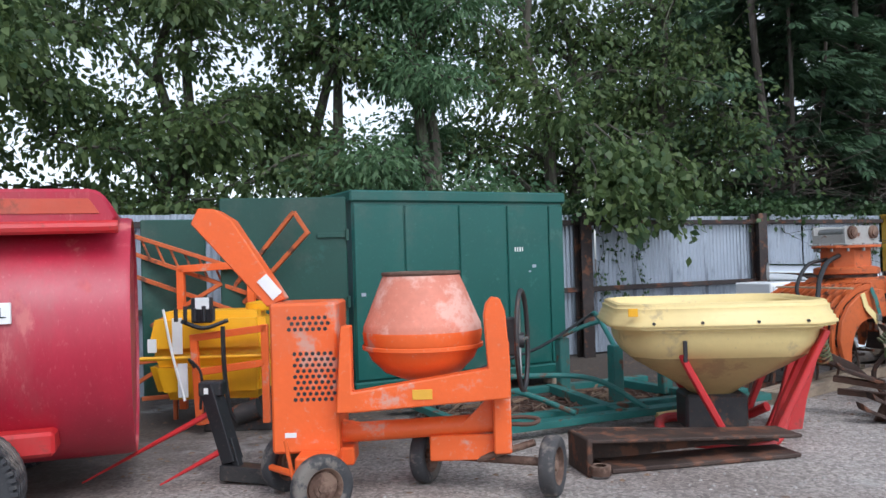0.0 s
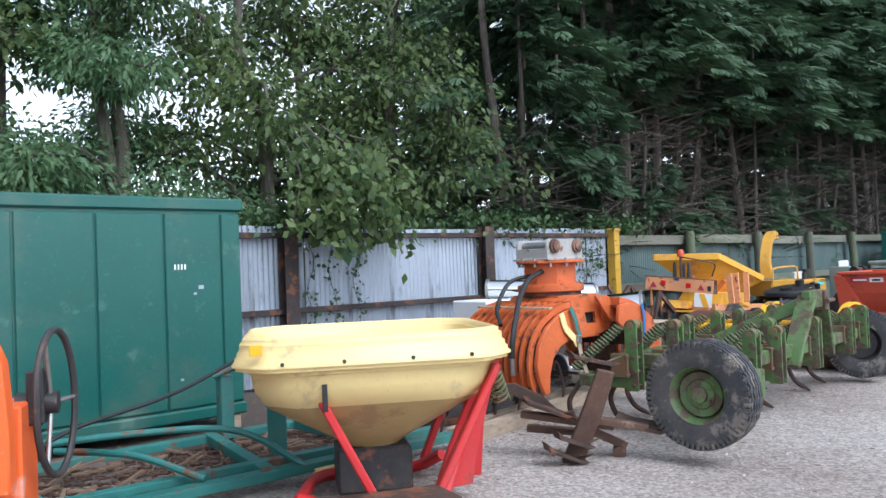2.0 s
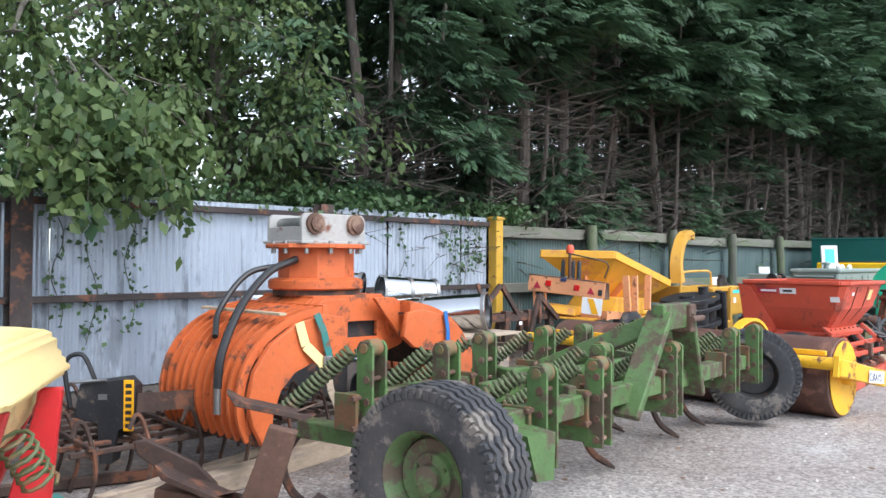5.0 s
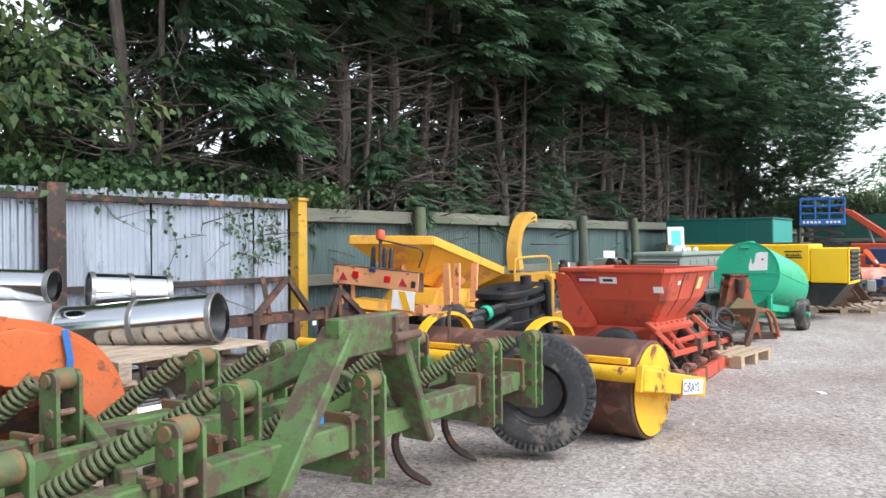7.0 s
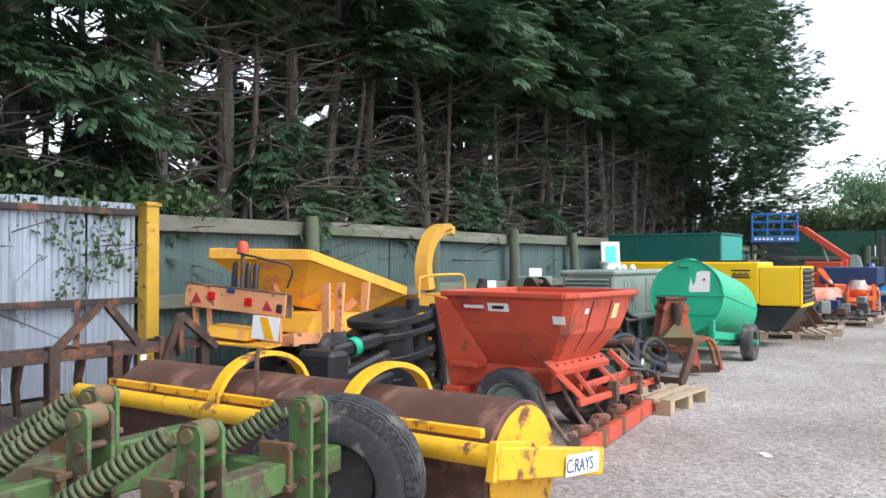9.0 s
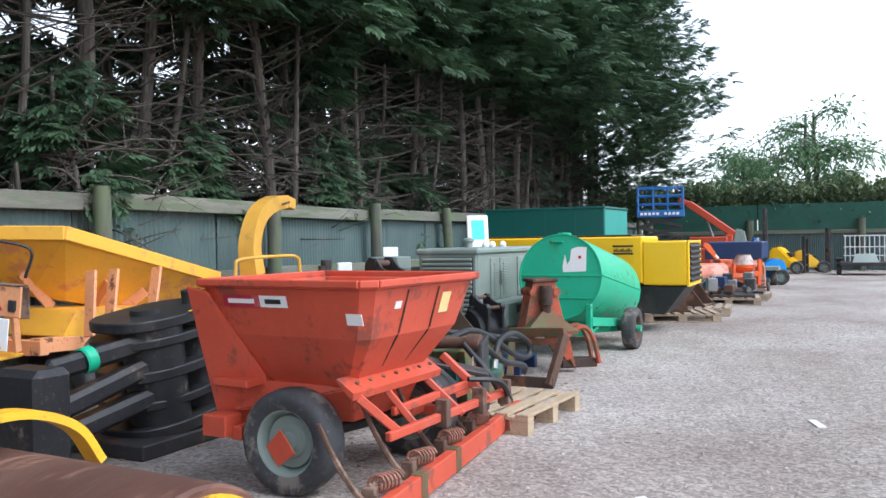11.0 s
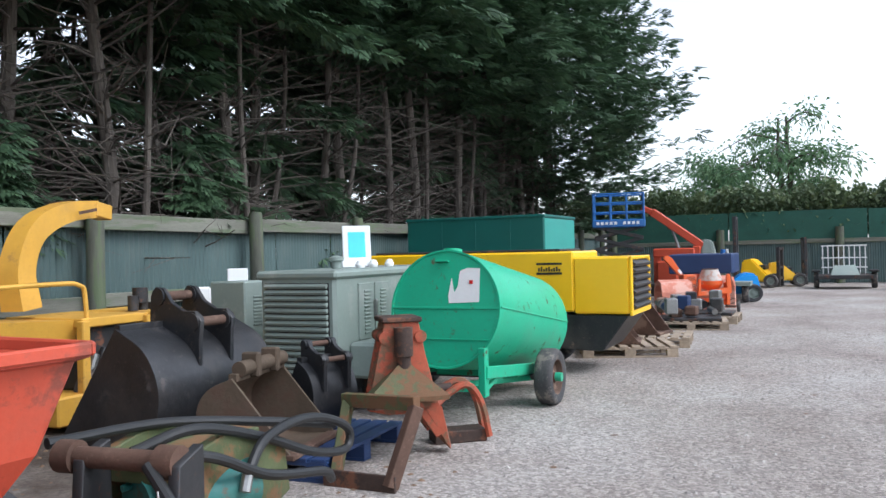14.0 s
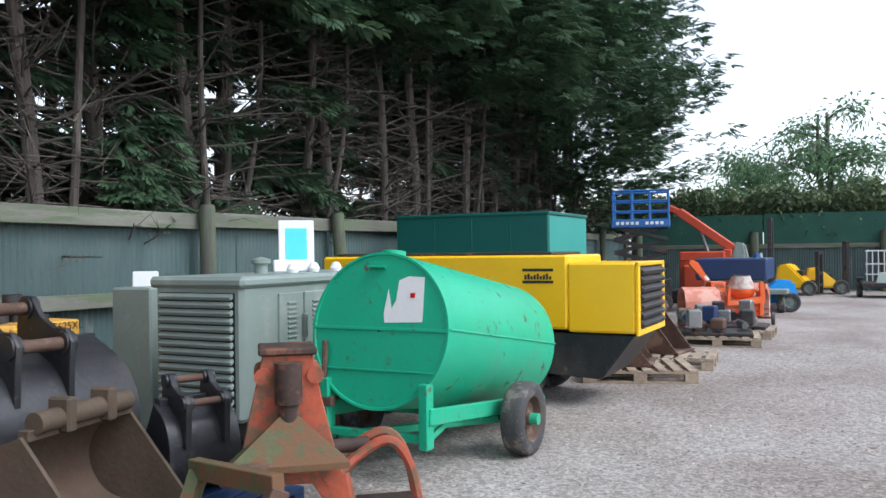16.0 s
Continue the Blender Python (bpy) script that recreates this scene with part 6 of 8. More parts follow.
def brown_cultivator():
    t = thing("old_cultivator", at_yard(-1.4, -1.35), "brown rusty cultivator with triangular headstocks by fence", "cultivator")
    for a, c, w, h in (((-1.6, 0, 0.62), (1.2, 0, 0.6), 0.1, 0.1), ((-1.6, 0.45, 0.6), (1.2, 0.45, 0.58), 0.1, 0.1), ((-1.2, 0, 0.6), (-1.2, 0.45, 0.6), 0.08, 0.08), ((0.8, 0, 0.6), (0.8, 0.45, 0.6), 0.08, 0.08), ((-0.5, -0.05, 0.66), (-0.05, -0.05, 1.05), 0.05, 0.07), ((0.32, -0.05, 0.66), (-0.02, -0.05, 1.05), 0.05, 0.07), ((-0.3, -0.05, 0.66), (0.0, 0.4, 1.05), 0.05, 0.06), ((0.55, -0.1, 0.4), (0.75, -0.1, 0.9), 0.05, 0.07), ((1.2, -0.1, 0.55), (0.75, -0.1, 0.9), 0.05, 0.07), ((0.75, -0.1, 0.9), (0.75, -0.1, 0.5), 0.05, 0.06)):
        b = B()
        beam(b, a, c, w, h)
        part("frame_bar", b, "darkrust", t)
    for x in (-1.5, -1.0, -0.5, 0.1, 0.6, 1.1):
        b = B()
        box(b, x - 0.05, x + 0.05, -0.07, 0.03, 0.0, 0.7, 0.008)
        part("leg", b, "darkrust", t)
        b = B()
        prism(b, [(-0.02, 0.55), (0.1, 0.52), (0.14, 0.3), (0.08, 0.05), (0.03, 0.05), (0.06, 0.3)], 0.05, pose(x, 0.45, 0, 0, 0, 90), 0.004)
        part("tine", b, "darkrust", t)
    b = B()
    box(b, 0.32, 0.38, -0.09, -0.08, 0.5, 0.55, 0)
    part("paper_tag", b, "paper", t)


brown_cultivator()


def gritter():
    t = thing("salt_gritter", at_yard(0.9, -1.65, 0), "yellow trailed salt gritter, sloping hopper, faded lamp board", "gritter")
    top = [V((-0.6, 0.88, 1.55)), V((-0.05, -0.1, 1.53)), V((2.0, 0.08, 1.06)), V((1.48, 1.06, 1.08))]
    mid = sum(top, V()) / 4
    lip = [p + V((0, 0, -0.1)) for p in top]
    low = [mid + V(((p.x - mid.x) * 0.46 - 0.02, (p.y - mid.y) * 0.16, -0.5 - (p.x - mid.x) * 0.1)) for p in top]
    b = B()
    rings = [[b.verts.new(p) for p in r] for r in (top, lip, low)]
    for q0, q1 in zip(rings, rings[1:]):
        for k in range(4):
            b.faces.new((q1[k], q1[(k + 1) % 4], q0[(k + 1) % 4], q0[k]))
    b.faces.new(rings[-1][::-1])
    bmesh.ops.recalc_face_normals(b, faces=b.faces)
    bmesh.ops.solidify(b, geom=b.faces[:], thickness=0.02)
    hop = part("hopper", b, "gritter", t, "yellow hopper with dusty sloping underside", 0)
    for k in range(4):
        b = B()
        p, q = top[k], top[(k + 1) % 4]
        beam(b, p + V((0, 0, -0.05)), q + V((0, 0, -0.05)), 0.045, 0.12, 0.008)
        part("hopper_rim", b, "gritter", hop)
    # ribs up the slopes
    for k, f in ((1, 0.3), (1, 0.62), (0, 0.5)):
        p, q = lip[k].lerp(lip[(k + 1) % 4], f), low[k].lerp(low[(k + 1) % 4], f)
        out = V((0, -0.03, -0.02)) if k else V((-0.03, -0.02, -0.02))
        b = B()
        beam(b, p.lerp(q, 0.5) + out, q.lerp(p, -0.12) + out, 0.02, 0.1, 0.003, (0, 0, 1))
        part("stay", b, "gritorange", hop)
    # rear lamp board
    A, C = V((-0.95, 0.85, 1.06)), V((-0.58, -0.27, 0.945))
    d = (C - A).normalized()
    n = d.cross(V((0, 0, 1))).normalized()
    n = n if n.x < 0 else -n
    b = B()
    beam(b, A, C, 0.03, 0.24, 0.008)
    board = part("lamp_board", b, "gritorange", t, "faded orange rear lamp board")
    b = B()
    beam(b, A + V((0, 0, 0.125)) - n * 0.03, C + V((0, 0, 0.125)) - n * 0.03, 0.1, 0.015, 0.003)
    beam(b, C + d * 0.01 + V((0, 0, 0.12)), C + d * 0.01 - V((0, 0, 0.12)), 0.1, 0.012, 0.003, n)
    part("board_edge", b, "rust", board)
    L = (C - A).length
    for f, dz, mt, w, h in ((0.27, 0.02, "redlens", 0.085, 0.085), (0.64, 0.0, "redlens", 0.085, 0.085), (0.47, 0.1, "navy", 0.09, 0.05), (0.94, -0.03, "black", 0.06, 0.09)):
        p = A + d * (L * f) + V((0, 0, dz)) + n * 0.016
        b = B()
        beam(b, p - d * (w / 2), p + d * (w / 2), 0.035, h, 0.006)
        part("lamp", b, mt, board)
    for f in (0.12, 0.82):
        p = A + d * (L * f) + n * 0.017 - V((0, 0, 0.02))
        b = B()
        hull(b, [p - d * 0.06 - V((0, 0, 0.05)), p + d * 0.06 - V((0, 0, 0.05)), p + V((0, 0, 0.06)), p - d * 0.06 - V((0, 0, 0.05)) + n * 0.004, p + d * 0.06 - V((0, 0, 0.05)) + n * 0.004, p + V((0, 0, 0.06)) + n * 0.004])
        part("reflector", b, "tankred", board, "faded red reflector triangle")
    c = V((-0.78, -0.17, 0.73))
    pu = V((d.x, d.y, -0.1)).normalized()
    b = B()
    beam(b, c - pu * 0.15, c + pu * 0.15, 0.012, 0.24, 0.003)
    plate = part("hazard_plate", b, "paper", t, "white plate with yellow diagonal stripe")
    b = B()
    hull(b, [c + pu * x + V((0, 0, z)) + n * o for x, z in ((-0.06, 0.11), (0.03, 0.11), (0.1, -0.11), (0.0, -0.11)) for o in (0.008, 0.011)])
    part("stripe", b, "poly", plate)
    # step, spinner hood and struts below the board
    b = B()
    hull(b, [A + d * 0.28 * k + V((0, 0, -z)) - n * o for k in (0.9, 2.6) for z, o in ((0.42, 0.0), (0.3, 0.05), (0.42, 0.35), (0.3, 0.35))], None, 0.01)
    part("spinner_hood", b, "gritter", t)
    b = B()
    beam(b, A + d * 0.1 - V((0, 0, 0.48)) - n * 0.1, A + d * 1.0 - V((0, 0, 0.45)) - n * 0.1, 0.34, 0.025, 0.004)
    part("step_plate", b, "gritter", t)
    for f in (0.06, 0.2, 0.9):
        b = B()
        p = A + d * (L * f)
        beam(b, p - n * 0.06, p - n * 0.1 - V((0, 0, 0.4)), 0.03, 0.07, 0.004, n)
        part("stay", b, "gritorange", t)
    b = B()
    hull(b, [(-0.1, -0.12, 0.62), (1.2, -0.05, 0.5), (1.2, 0.7, 0.5), (-0.1, 0.8, 0.62), (0.05, -0.1, 0.82), (1.1, -0.02, 0.78), (1.0, 0.6, 0.8), (0.05, 0.7, 0.85)], None, 0.01)
    part("chute_cover", b, "gritter", t)
    for x, y, lean in ((0.02, -0.28, 0.12), (0.2, -0.3, 0.16), (0.75, -0.2, 0.2)):
        b = B()
        beam(b, (x, y, 0.62), (x + lean, y + 0.1, 1.16), 0.03, 0.11, 0.004, (0, 1, 0))
        part("stay", b, "gritorange", t)
    p = A + d * (L * 0.52)
    b = B()
    tube(b, [p - n * 0.1, p - n * 0.12 + V((0, 0, 0.5))], 0.024, 8)
    part("beacon_pole", b, "rust", t)
    b = B()
    lathe(b, [(0.06, 0.5), (0.06, 0.53), (0.055, 0.6), (0.035, 0.625), (0.005, 0.63)], 16, Matrix.Translation(p - n * 0.12))
    part("beacon", b, "liftorange", t, "orange rotating beacon")
    for o in (-0.13, 0.03, 0.12):
        q = p + d * o - n * 0.16
        b = B()
        tube(b, [q + V((0, 0, 0.1)), q + V((0.02, 0, 0.36)), q + V((0.03, 0, 0.4))], [0.035, 0.03, 0.015], 8)
        part("rubber_stop", b, "black", t)
    b = B()
    tube(b, curve([p + V((0, 0, 0.5)), p + d * 0.35 + V((0, 0, 0.46)), p + d * 0.55 + V((0.1, 0, 0.4)), p + d * 0.5 + V((0.1, 0, 0.18))], 6), 0.012, 6)
    part("cable", b, "hose", t)
    b = B()
    beam(b, (-0.5, 0.62, 0.56), (1.9, 0.5, 0.46), 0.1, 0.12)
    beam(b, (-0.35, -0.1, 0.58), (1.9, 0.1, 0.46), 0.1, 0.12)
    beam(b, (-0.45, 0.7, 0.56), (-0.3, -0.15, 0.56), 0.1, 0.12)
    part("chassis", b, "gritorange", t)
    for y in (-0.1, 0.8):
        wheel(t, pose(0.35, y, 0.32, 90, 0, 0 if y < 0 else 180), 0.32, 0.2, "black", 0, rim=0.5)
    b = B()
    rod(b, (0.35, -0.1, 0.32), (0.35, 0.8, 0.32), 0.04)
    box(b, 0.3, 0.4, 0.05, 0.15, 0.3, 0.52, 0.01)
    box(b, 0.3, 0.4, 0.5, 0.6, 0.3, 0.52, 0.01)
    part("axle", b, "darksteel", t)
    b = B()
    box(b, 1.8, 1.88, 0.26, 0.34, 0.0, 0.5, 0.008)
    beam(b, (1.84, 0.06, 0.46), (1.84, 0.54, 0.46), 0.08, 0.08)
    part("prop_stand", b, "darksteel", t)


gritter()


def mounting_head():
    t = thing("excavator_breaker", at_yard(0.42, -3.25, 0), "black cast machine head with stacked round flanges", "excavator part")
    tl = pose(0.1, 0, 0.02, 0, -7, 0)
    for x, y, r in ((-0.16, -0.06, 0.2), (0.2, -0.02, 0.17), (0.02, 0.22, 0.2)):
        b = B()
        rod(b, tl @ V((x, y, 0.1)), tl @ V((x, y, 0.86)), r, seg=24)
        part("barrel", b, "black", t)
    for z, h, g in ((0.86, 0.07, 1.0), (0.74, 0.06, 1.03), (0.52, 0.07, 1.0), (0.32, 0.06, 0.98), (0.14, 0.08, 1.05)):
        b = B()
        pts = []
        for k in range(40):
            a = 2 * math.pi * k / 40
            pts.append((0.46 * g * math.copysign(abs(math.cos(a)) ** 0.75, math.cos(a)), 0.34 * g * math.copysign(abs(math.sin(a)) ** 0.75, math.sin(a))))
        prism(b, pts, h, tl @ pose(0.02, 0.06, z) @ pose(0, 0, 0, 90, 0, 0), 0.008)
        part("flange", b, "black", t)
    for x, y in ((0.46, -0.14), (0.34, -0.26)):
        b = B()
        rod(b, tl @ V((x, y, 0.06)), tl @ V((x, y, 0.92)), 0.045, seg=14)
        part("column", b, "black", t)
    b = B()
    rod(b, tl @ V((0.3, 0.0, 0.88)), tl @ V((0.3, 0.0, 0.99)), 0.07, seg=16)
    part("cap", b, "black", t)
    b = B()
    rod(b, tl @ V((-0.1, 0.05, 0.88)), tl @ V((-0.1, 0.05, 0.93)), 0.1, seg=16)
    part("cap", b, "black", t)
    b = B()
    box(b, -0.04, 0.06, -0.3, -0.28, 0.905, 0.91, 0.001, tl)
    part("paint_mark", b, "poly", t)
    for z0, z1, w in ((0.6, 0.36, 0.14), (0.38, 0.2, 0.16), (0.74, 0.62, 0.1)):
        b = B()
        beam(b, (-0.1, -0.12, z0), (-0.95, -0.02, z1), w, 0.13, 0.03)
        part("arm", b, "black", t)
    b = B()
    box(b, -1.15, -0.9, -0.2, 0.2, 0.0, 0.66, 0.04)
    part("foot_casting", b, "black", t)
    b = B()
    lathe(b, [(0.075, -0.04), (0.085, -0.03), (0.085, 0.03), (0.075, 0.04)], 18, pose(-0.68, -0.05, 0.66, 0, 80, -6))
    part("tape", b, "tankgreen", t)
    b = B()
    box(b, -0.5, 0.6, -0.32, 0.4, 0.0, 0.1, 0.01)
    part("base_plate", b, "darksteel", t)


mounting_head()


def red_spreader():
    t = thing("manure_spreader", at_yard(0.235, -4.885, -4), "red steel hopper top-dresser spreader with scraped paint", "spreader")
    X, Y = 0.545, 0.57

    def ring(sx, sy, c, z, ox=0.0):
        return [(ox + x, y, z) for x, y in ((-sx + c, -sy), (sx - 0.02, -sy), (sx, -sy + 0.02), (sx, sy), (-sx, sy), (-sx, -sy + c))]

    rows = [ring(X + 0.03, Y + 0.03, 0.07, 1.17), ring(X + 0.03, Y + 0.03, 0.07, 1.13), ring(X, Y, 0.06, 1.12), ring(X - 0.07, Y - 0.08, 0.05, 0.86), ring(0.34, 0.28, 0.03, 0.58, 0.03)]
    b = B()
    rings = [[b.verts.new(p) for p in r] for r in rows]
    for q0, q1 in zip(rings, rings[1:]):
        for k in range(6):
            b.faces.new((q1[k], q1[(k + 1) % 6], q0[(k + 1) % 6], q0[k]))
    b.faces.new(rings[-1][::-1])
    bmesh.ops.recalc_face_normals(b, faces=b.faces)
    bmesh.ops.solidify(b, geom=b.faces[:], thickness=0.012)
    hop = part("hopper", b, "hopperred", t, "red tapered steel hopper", 0.2)
    b = B()
    for p, q in zip(rows[0], rows[0][1:] + rows[0][:1]):
        beam(b, V(p) - V((0, 0, 0.015)), V(q) - V((0, 0, 0.015)), 0.03, 0.04, 0.006)
    part("hopper_rim", b, "hopperred", hop)

    def face(u0, z0, u1, z1, side):
        """Points on the front (side 0) or end (side 1) of the upper band."""
        out = []
        for u, z in ((u0, z0), (u1, z0), (u0, z1), (u1, z1)):
            f = (1.12 - z) / 0.26
            for o in (0.002, 0.007):
                out.append((u, -(Y - 0.08 * f) - o, z) if side == 0 else (-(X - 0.07 * f) - o, u, z))
        return out

    for xa, xb in ((-0.18, -0.1), (0.14, 0.1)):
        b = B()
        hull(b, face(xa, 0.87, xa + 0.012, 1.11, 0))
        beam(b, (xa, -(Y - 0.08) - 0.004, 0.86), (xb, -0.288, 0.6), 0.006, 0.012, 0, (1, 0, 0))
        part("weld_seam", b, "darkrust", hop)
    for u0, z0, u1, z1, s, mt, lb in ((0.2, 0.95, 0.3, 1.07, 0, "cream", ""), (-0.28, 1.01, -0.22, 1.05, 0, "paper", ""), (-0.5, 0.94, -0.4, 1.0, 1, "paper", ""), (-0.02, 1.02, 0.17, 1.085, 1, "paper", "white maker's plate"), (0.17, 1.02, 0.44, 1.085, 1, "tankred", "red maker's plate with white edge")):
        b = B()
        hull(b, face(u0, z0, u1, z1, s))
        st = part("sticker", b, mt, hop, lb)
        if s == 1 and u0 > -0.1:
            b = B()
            hull(b, [(x - 0.004, y, z) for x, y, z in face(u0 + 0.04, z0 + 0.02, u1 - 0.04, z1 - 0.02, 1)])
            part("marking_bar", b, "paper" if mt == "tankred" else "black", st)
    # end frame behind the hopper and the casing below
    b = B()
    hull(b, [(-0.62, 0.64, 1.13), (-0.6, 0.5, 1.1), (-0.36, 0.3, 0.62), (-0.3, 0.3, 0.34), (-0.4, 0.62, 0.3), (-0.58, 0.66, 1.13), (-0.56, 0.52, 1.1), (-0.32, 0.32, 0.62), (-0.26, 0.32, 0.34), (-0.36, 0.64, 0.3)], None, 0.004)
    part("end_panel", b, "hopperred", t)
    b = B()
    box(b, -0.5, -0.3, 0.31, 0.57, 0.56, 0.6, 0.004)
    part("end_shelf", b, "hopperred", t)
    b = B()
    box(b, -0.56, -0.42, 0.42, 0.6, 0.28, 0.4, 0.006)
    part("drawbar_socket", b, "hopperred", t)
    b = B()
    hull(b, [(x, y, z) for x, y, z in ((-0.34, -0.3, 0.58), (0.38, -0.3, 0.58), (0.38, 0.3, 0.58), (-0.34, 0.56, 0.58), (-0.4, 0.5, 0.4), (-0.2, -0.2, 0.36), (0.36, -0.2, 0.36), (0.36, 0.3, 0.36))], None, 0.006)
    part("drive_casing", b, "hopperred", t)
    b = B()
    hull(b, [(x, y, z) for x in (-0.46, 0.44) for y, z in ((-0.28, 0.64), (-0.29, 0.65), (-0.39, 0.57), (-0.4, 0.58), (-0.39, 0.54))])
    skirt = part("skirt_rail", b, "hopperred", t)
    for k in range(7):
        b = B()
        x = -0.36 + 0.125 * k
        rod(b, (x, -0.34, 0.6), (x, -0.352, 0.622), 0.013, seg=6)
        part("bolt", b, "rust", skirt)
    for a, c, w, h in (((-0.3, -0.5, 0.33), (1.0, -0.58, 0.37), 0.04, 0.05), ((-0.1, -0.4, 0.42), (0.8, -0.46, 0.46), 0.035, 0.05), ((-0.5, 0.4, 0.3), (0.9, 0.4, 0.3), 0.08, 0.08), ((-0.1, -0.36, 0.54), (0.0, -0.52, 0.3), 0.035, 0.04), ((0.32, -0.36, 0.54), (0.42, -0.56, 0.32), 0.035, 0.04), ((0.62, -0.3, 0.64), (0.72, -0.58, 0.36), 0.05, 0.05), ((0.4, -0.5, 0.34), (0.4, 0.4, 0.3), 0.06, 0.06), ((-0.4, -0.38, 0.55), (-0.2, -0.5, 0.34), 0.03, 0.05), ((0.2, -0.3, 0.36), (1.1, -0.2, 0.34), 0.07, 0.07)):
        b = B()
        beam(b, a, c, w, h, 0.006)
        part("frame_bar", b, "hopperred", t)
    for x in (0.2, 0.62, 0.95):
        b = B()
        box(b, x - 0.025, x + 0.025, -0.58 - 0.04 * x, -0.5 - 0.04 * x, 0.29, 0.45, 0.004)
        part("clamp_plate", b, "rust", t)
    b = B()
    for a, c in (((0.5, -0.2, 0.62), (0.85, -0.5, 0.5)), ((0.5, -0.1, 0.72), (0.78, -0.3, 0.4))):
        beam(b, a, c, 0.03, 0.1, 0.006, (1, 0, 0))
    part("linkage", b, "darksteel", t)
    wheel(t, pose(-0.45, 0.02, 0.29, 0, -90, 6), 0.29, 0.19, "gengrey", 0, rim=0.6)
    wheel(t, pose(0.55, -0.12, 0.29, 0, -90, 6), 0.29, 0.19, "gengrey", 0, rim=0.6)
    b = B()
    hull(b, [(-0.55 + dx, 0.02 + y, 0.27 + z) for dx in (0, -0.006) for y, z in ((-0.1, -0.02), (0.0, 0.1), (0.1, 0.0), (0.02, -0.1))])
    part("hub_plate", b, "hopperred", t, "red diamond plate over the hub")
    b = B()
    rod(b, (-0.45, 0.02, 0.29), (0.55, -0.12, 0.29), 0.035)
    part("axle", b, "darksteel", t)
    b = B()
    tube(b, curve([(0.6, -0.5, 0.5), (0.8, -0.62, 0.46), (1.0, -0.6, 0.3)], 5), 0.018, 6)
    part("hose", b, "hose", t)


red_spreader()


def spring_bar():
    t = thing("tine_toolbar", at_yard(0.7, -5.44, 6), "red toolbar with coil spring tines lying on gravel", "toolbar")
    b = B()
    beam(b, (-1.3, 0, 0.075), (1.3, 0, 0.075), 0.06, 0.13)
    part("bar", b, "hopperred", t)
    for x in (-0.75, -0.2):
        b = B()
        box(b, x - 0.045, x + 0.045, -0.034, 0.034, 0.006, 0.146, 0.004)
        part("band", b, "rustgreen", t)
    for x in (-1.2, -0.72, -0.24, 0.3):
        b = B()
        spring(b, (x + 0.02, 0.06, 0.2), (x + 0.24, 0.04, 0.17), 0.042, 0.008, 6)
        part("spring", b, "springpink", t)
        b = B()
        rod(b, (x - 0.02, 0.07, 0.2), (x + 0.27, 0.04, 0.165), 0.012, seg=8)
        tube(b, curve([(x + 0.02, 0.05, 0.08), (x - 0.06, 0.12, 0.18), (x - 0.05, 0.24, 0.34), (x - 0.08, 0.3, 0.5)], 4), [0.016] * 9 + [0.015, 0.014, 0.013, 0.012], 6)
        box(b, x - 0.04, x + 0.02, 0.03, 0.1, 0.1, 0.2, 0.006)
        part("tine", b, "rust", t)
    b = B()
    prism(b, [(-1.42, 0.0), (-1.36, 0.02), (-1.26, 0.14), (-1.32, 0.2), (-1.36, 0.12)], 0.05, None, 0.004)
    part("end_hook", b, "rust", t)


spring_bar()

# ---- pallet, buckets, chipper, generator, tank and compressor ----
plain_pallet(at_yard(2.02, -5.0, -4), "pale softwood pallet holding a hydraulic mount", 1.0, 1.2)


